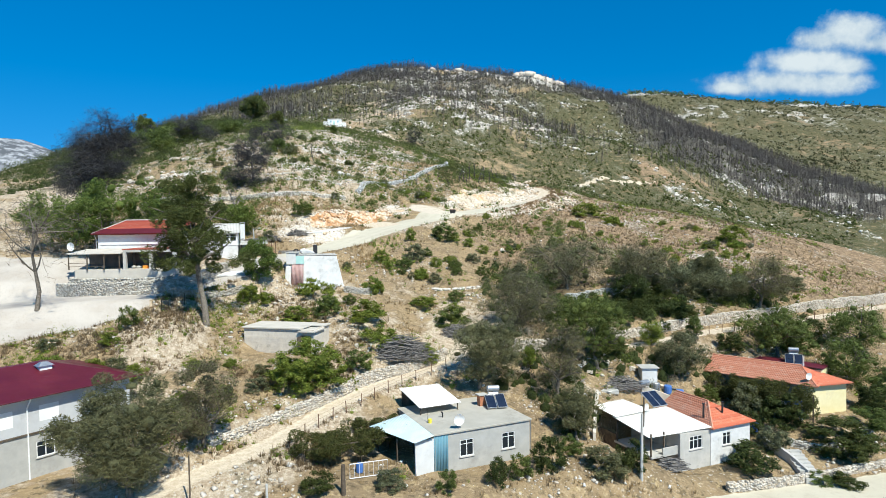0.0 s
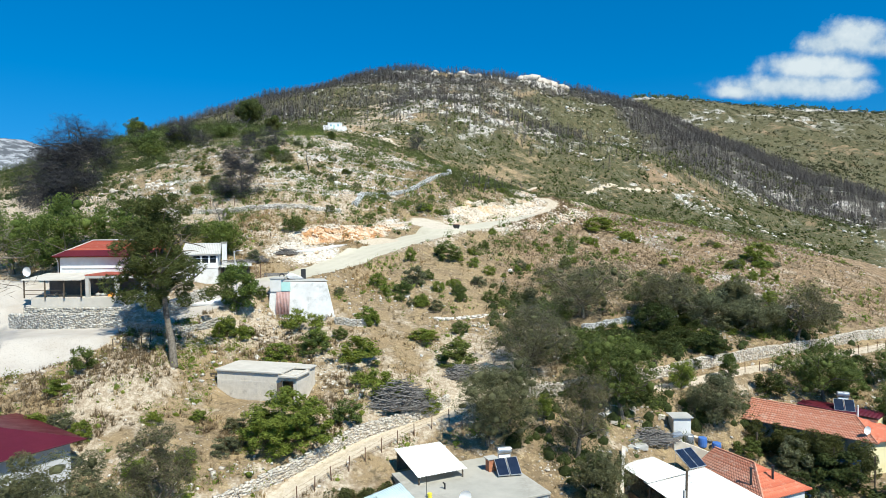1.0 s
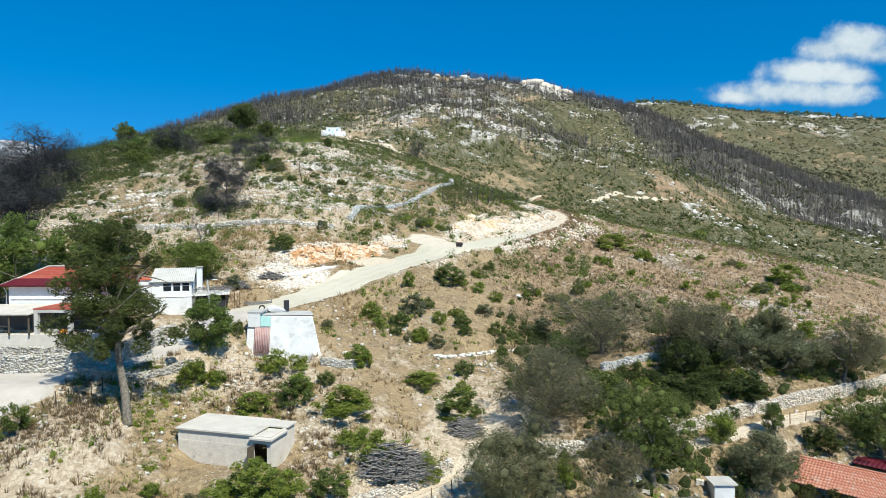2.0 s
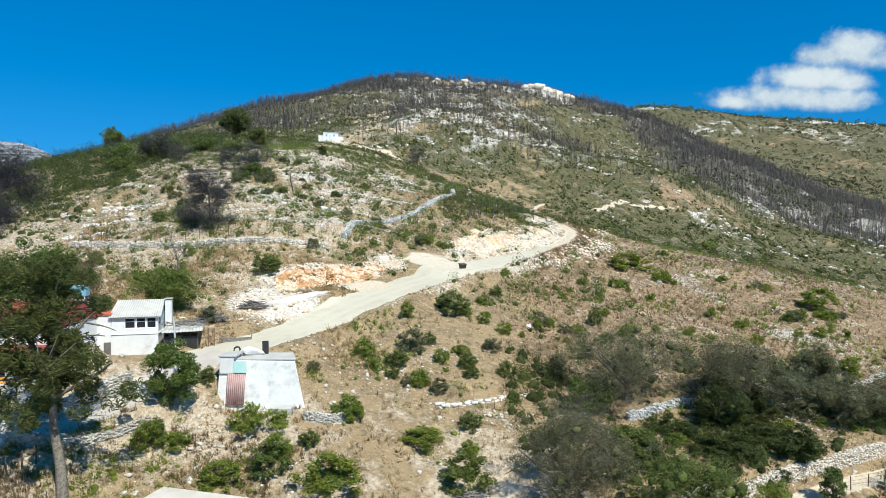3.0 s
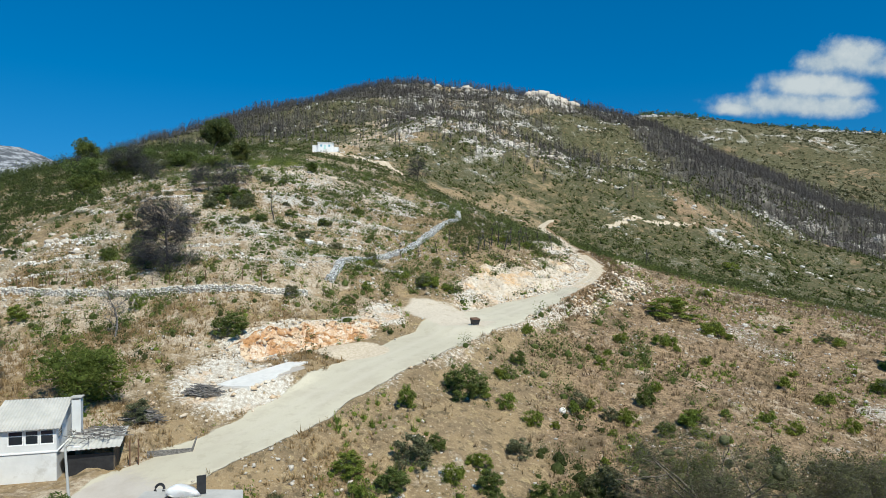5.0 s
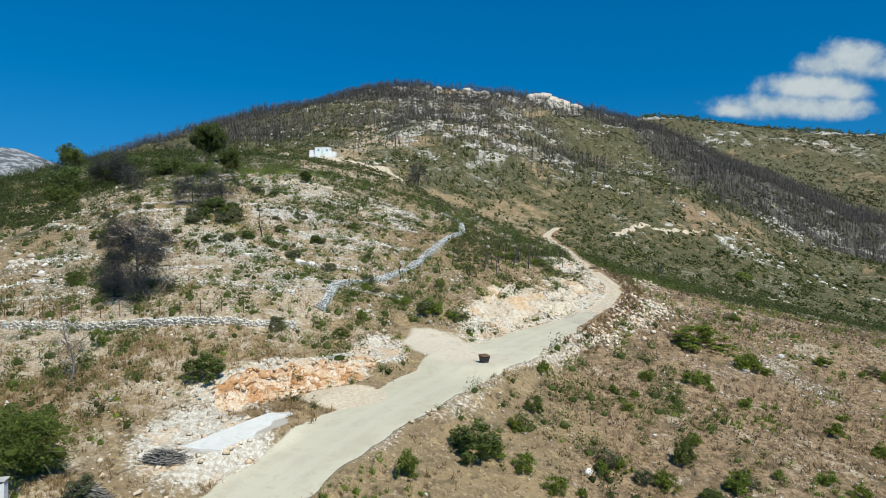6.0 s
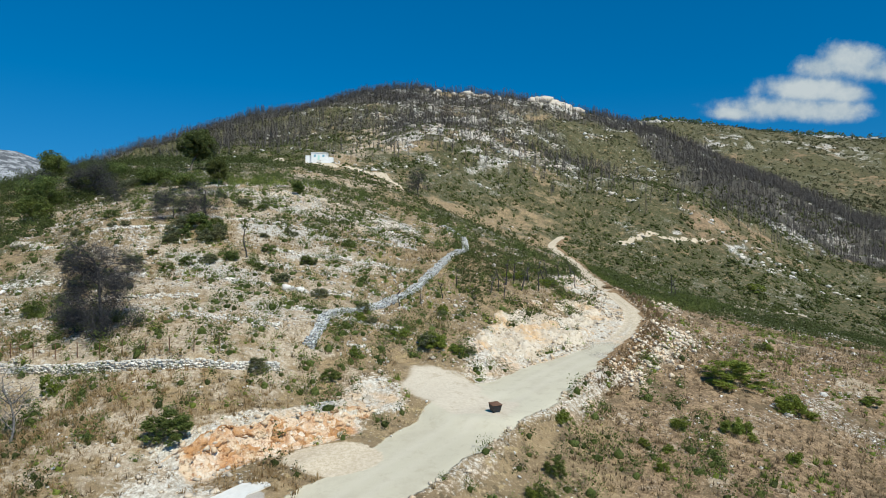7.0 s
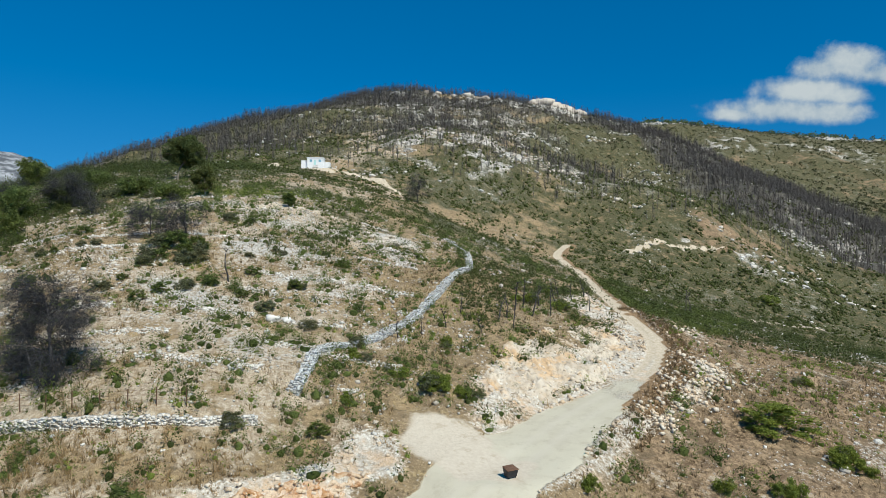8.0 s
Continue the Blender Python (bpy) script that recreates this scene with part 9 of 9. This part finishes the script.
def yard_things():
    g = thing("yard_gate", -8.0, 52.0, at_ground(-8, 52), 18, "pale tubular yard gate", "gate")
    part("frame", Solid().pipe([(0, 0, 0.1), (0, 0, 1.3), (3.2, 0, 1.3), (3.2, 0, 0.1), (0, 0, 0.1)], 0.04, 6), M_WHITEFRAME, g)
    for k in range(7):
        part("bar", Solid().pipe([(0.4 * (k + 1), 0, 0.1), (0.4 * (k + 1), 0, 1.3)], 0.015, 4), M_WHITEFRAME, g)
    for k, (x, y, r, h, m, label) in enumerate(((24.9, 74.9, 0.5, 1.2, M_STEEL, "grey steel drum in the yard"), (26.6, 75.6, 0.45, 1.0, M_BLUEPLASTIC, "blue plastic barrel in the yard"), (27.9, 75.2, 0.45, 1.0, M_BLUEPLASTIC, "blue plastic barrel in the yard"),
                                                (34.0, 69.6, 0.5, 1.1, M_BLUEPLASTIC, "blue plastic barrel between the houses"), (-7.4, 53.6, 0.3, 0.8, M_BLUEPLASTIC, "small blue drum under the pergola"))):
        b = grounded("barrel", x, y, 0.02, label, "barrel")
        part("shell", Solid().pipe([(0, 0, 0), (0, 0, 0.08), (0, 0, h * 0.5), (0, 0, h - 0.08), (0, 0, h)], np.array([r * 0.9, r, r * 1.05, r, r * 0.9]), 14), m, b)
    w = grounded("hut", 24.4, 76.2, 0.1, "small whitewashed hut in the gardens", "hut")
    part("wall", Solid().box(-0.9, 0.9, -0.8, 0.8, 0, 2.0), M_WHITEWASH, w)
    part("roof", Solid().box(-1.1, 1.1, -1.0, 1.0, 2.004, 2.1), M_CONCRETE, w)
    t = thing("water_heater_tank", 23.2, 73.9, at_ground(23.2, 73.9), 30, "steel water tank on a low stand", "water tank")
    part("tank", Solid().pipe([(-0.7, 0, 1.2), (-0.6, 0, 1.2), (0.6, 0, 1.2), (0.7, 0, 1.2)], np.array([0.25, 0.38, 0.38, 0.25]), 14), M_STEEL, t)
    part("stand", Solid().box(-0.6, 0.6, -0.3, 0.3, -0.2, 0.84), M_CONCRETE, t)
    s = grounded("yard_slab", 19.0, 72.2, 0.05, "pale concrete slabs of the yard", "slab")
    for k, (x0, y0) in enumerate(((-3.6, -1.6), (-1.4, -0.9), (-3.0, 0.6), (-5.4, -2.6))):
        part("slab", Solid().box(x0, x0 + 2.0, y0, y0 + 1.4, -0.3, 0.12 + 0.05 * k), M_CONCRETE, s, "", 0.03)
    for k in range(14):
        p = grounded("pipe", -29.2 + 0.05 * k, 84.6 + 0.16 * k, 0.0, "grey steel pipe lying beside the lane", "pipe", "pipes stacked beside the lane")
        p.rotation_euler = (0, 0, radians(8 + (k * 37 % 11)))
        part("tube", Solid().pipe([(-2.2, 0, 0.12 + 0.05 * (k % 3)), (2.2, 0, 0.12 + 0.05 * (k % 3))], 0.05, 7), M_STEEL, p)
    for k, (x, y, r) in enumerate(((-24.6, 154.4, 1.25), (-22.9, 155.0, 1.05), (-24.1, 150.8, 0.75), (-60.4, 144.2, 0.6), (-58.6, 146.4, 0.9), (-57.3, 148.7, 0.6), (-59.7, 149.0, 0.7), (-53.2, 150.8, 0.45), (-62.8, 142.8, 0.5), (10.5, 115.4, 0.7))):
        b = grounded("white_boulder", x, y, 0.15, "bare white limestone boulder on the spur", "boulder", "white boulders on the spur")
        v, f = stone_shape(np.random.default_rng(77 + k), 2, 16)
        add_mesh("stone", (v * (2.1 * r, 1.5 * r, 1.7 * r)) @ turn_z(0.7 * k).T + (0, 0, 0.4 * r), f, M_BOULDER, b)
    rng = np.random.default_rng(12)
    for k in range(16):
        x, y = rng.uniform(15.5, 29, 2)[0], rng.uniform(71.5, 77.5)
        kind, m, label = (("board", M_DEADWOOD, "grey weathered board lying in the yard"), ("metal_sheet", M_TIN, "pale metal sheet lying in the yard"), ("concrete_block", M_BLOCK, "pale concrete block in the yard"))[k % 3]
        b = grounded(kind, x, y, 0.0, label, kind.split("_")[-1], "clutter of the yard")
        b.rotation_euler = (rng.uniform(-0.25, 0.25), rng.uniform(-0.25, 0.25), rng.uniform(0, 3.1))
        w, d, t = ((1.1, 0.12, 0.04), (0.8, 0.5, 0.02), (0.35, 0.2, 0.2))[k % 3]
        part("piece", Solid().box(-w, w, -d, d, 0.02, 0.02 + 2 * t), m, b, "", 0.01)
    st = grounded("yard_stair", 34.6, 62.6, 0.2, "concrete steps down to the road", "stairs")
    for k in range(8):
        part("step", Solid().box(-0.1, 1.6, -2.4 + 0.55 * k, -1.85 + 0.55 * k, -0.6 + 0.15 * k, 0.1 + 0.18 * k), M_CONCRETE, st)
    for k, (x, y, r) in enumerate(((-44, 201, 1.8), (-41, 196, 1.4), (-13.5, 199, 2.2), (-16, 197, 1.7), (-11, 200, 1.5), (-19, 201.5, 1.4), (-70, 168, 1.9), (-66, 166, 1.5), (-72, 150, 1.6), (-63, 151, 1.5), (-58, 146, 1.2))):
        b = grounded("limestone_outcrop", x, y, 0.3, "weathered pale limestone outcrop on the spur", "rock")
        v, f = stone_shape(np.random.default_rng(300 + k), 3, 16)
        add_mesh("stone", v * (2.6 * r, 1.5 * r, 1.2 * r) + (0, 0, 0.2 * r), f, M_LIMESTONE, b)


yard_things()


def road_pad():
    """Thin concrete pad cast on the tipped rock beside the road, its edge broken."""
    ring = [(-24.4, 110.4), (-22.6, 109.7), (-20.7, 109.3), (-19.9, 110.9), (-18.8, 111.9), (-18.9, 113.4), (-18.1, 114.6), (-18.2, 116.0), (-16.8, 117.6), (-17.4, 118.2), (-19.2, 118.0), (-20.6, 116.1), (-22.0, 113.9)]
    root = thing("concrete_pad", -20.5, 113.6, 28.6, 0, "sun-bleached concrete pad beside the gravel road", "slab")
    s = Solid().prism([(x + 20.5, y - 113.6) for x, y in ring], -0.5, 0.0)
    s.v = [(x, y, z + 0.10 + 0.055 * x + 0.062 * y) for x, y, z in s.v]
    part("slab", s, M_PALECONCRETE, root)


road_pad()


def rock_face():
    """The blasted face above the shelf: broken ochre and cream rock."""
    line = np.array(eased(FACE, 8))
    d = np.r_[0, np.cumsum(np.hypot(*np.diff(line[:, :2], axis=0).T))]
    along, down = np.arange(0.4, d[-1] - 0.4, 0.14), np.linspace(0, 1, 25)
    x, y = np.interp(along, d, line[:, 0]), np.interp(along, d, line[:, 1])
    a = np.arctan2(np.gradient(y), np.gradient(x))
    out_x, out_y = np.sin(a), -np.cos(a)
    top, foot = height(x - 0.5 * out_x, y - 0.5 * out_y) + 0.1, height(x + 1.9 * out_x, y + 1.9 * out_y) - 0.2
    s, v = np.meshgrid(along, down, indexing="ij")
    blocks = 0.6 * np.floor(5 * fbm(s, 7 * v, 1.4, 2, 141)) / 5 + 0.4 * np.floor(4 * value_noise(s, 5 * v, 0.6, 143)) / 4 + 0.2 * value_noise(s, 5 * v, 0.25, 144)
    push = -0.25 + 1.7 * v ** 1.3 + (blocks - 0.55) * 1.5 * np.sin(np.pi * np.clip(v * 0.85 + 0.1, 0, 1))
    z = top[:, None] * (1 - v) + foot[:, None] * v + 0.22 * (fbm(s, 6 * v, 0.9, 2, 145) - 0.5)
    verts = np.c_[(x[:, None] + out_x[:, None] * push).ravel(), (y[:, None] + out_y[:, None] * push).ravel(), z.ravel()]
    n = len(down)
    i = (np.arange(len(along) - 1)[:, None] * n + np.arange(n - 1)[None]).ravel()
    ob = add_mesh("rock_face", verts, np.c_[i, i + 1, i + n + 1, i + n], M_FACE)
    tagged(ob, "blasted face of ochre and cream rock above the road", "rock face", kind="structure")


rock_face()


def cut_slope():
    """The long cutting above the bend: a slope of bare cream rock, slabs and ledges."""
    lip = np.array(eased([(-0.5, 148.6, 0), (2.4, 157.5, 0), (6.4, 166.0, 0), (12.5, 171.8, 0), (18.5, 174.6, 0), (23.6, 175.2, 0)], 8))
    foot = np.array(eased([(1.4, 144.6, 0), (6.6, 147.6, 0), (11.6, 151.0, 0), (16.4, 155.4, 0), (20.8, 161.4, 0), (24.4, 168.6, 0)], 8))
    s, v = np.meshgrid(np.linspace(0, len(lip) - 1, 190), np.linspace(0, 1, 84), indexing="ij")
    idx = np.arange(len(lip))
    x = np.interp(s, idx, lip[:, 0]) * (1 - v) + np.interp(s, idx, foot[:, 0]) * v
    y = np.interp(s, idx, lip[:, 1]) * (1 - v) + np.interp(s, idx, foot[:, 1]) * v
    x, y = x + (fbm(x, y, 3.0, 3, 151) - 0.5) * 2.2, y + (fbm(x, y, 3.0, 3, 152) - 0.5) * 2.2
    ledge = np.floor(7 * fbm(x * 0.9 + 0.4 * y, y * 0.7, 2.0, 3, 153)) / 7 + 0.22 * np.floor(4 * value_noise(x, y, 0.55, 154)) / 4 + 0.25 * value_noise(x, y, 0.3, 156)
    edge = smooth(0, 0.10, v + 0.08 * (fbm(x, y, 2.0, 2, 155) - 0.5)) * smooth(0, 0.07, 1 - v) * smooth(0, 5, s) * smooth(0, 6, len(lip) - 1 - s)
    bulge = 0.28 * np.sin(np.pi * np.clip(v, 0, 1)) ** 0.8
    z = height(x, y) - 0.5 + edge * (0.45 + bulge + 1.25 * (ledge - 0.70))
    n = v.shape[1]
    i = (np.arange(v.shape[0] - 1)[:, None] * n + np.arange(n - 1)[None]).ravel()
    ob = add_mesh("rock_slope", np.c_[x.ravel(), y.ravel(), z.ravel()], np.c_[i, i + 1, i + n + 1, i + n], M_CREAMFACE)
    tagged(ob, "bare cream rock slope cut above the road bend", "rock face", kind="structure")


cut_slope()


def cliff(name, x, y, wide, high, count, seed, label):
    """A crag of broken limestone faces standing out of the mountain."""
    rng = np.random.default_rng(seed)
    root = grounded(name, x, y, 0.5, label, "cliff")
    base = np.array(root.location)
    for k in range(count):
        px, py = x + rng.normal() * wide * 0.36, y + rng.normal() * wide * 0.14
        s = high * rng.uniform(0.45, 1.0)
        v, f = stone_shape(np.random.default_rng(seed * 50 + k), 2, 14)
        v = v @ turn_z(rng.uniform(-0.5, 0.5)).T
        part_ob = add_mesh("crag", v * (s * 1.9, s * 1.1, s * 1.25) + np.array((px, py, at_ground(px, py) + s * 0.12)) - base, f, M_LIMESTONE, root)
    return root


cliff("limestone_cliff", 92, 632, 44, 12, 24, 5, "white limestone cliff below the burnt ridge")
cliff("limestone_cliff", 14, 655, 50, 6.5, 18, 6, "broken white crags on the summit")
cliff("limestone_cliff", -8, 440, 46, 4.2, 14, 7, "pale rock band on the mountain's lower slope")
cliff("limestone_cliff", 40, 410, 40, 3.6, 16, 8, "scattered pale crags above the dirt road")
cliff("limestone_cliff", -14, 199, 13, 1.8, 14, 9, "weathered white rock band on the spur")
cliff("limestone_cliff", -68, 152, 14, 1.5, 12, 10, "weathered white rocks on the spur's flank")
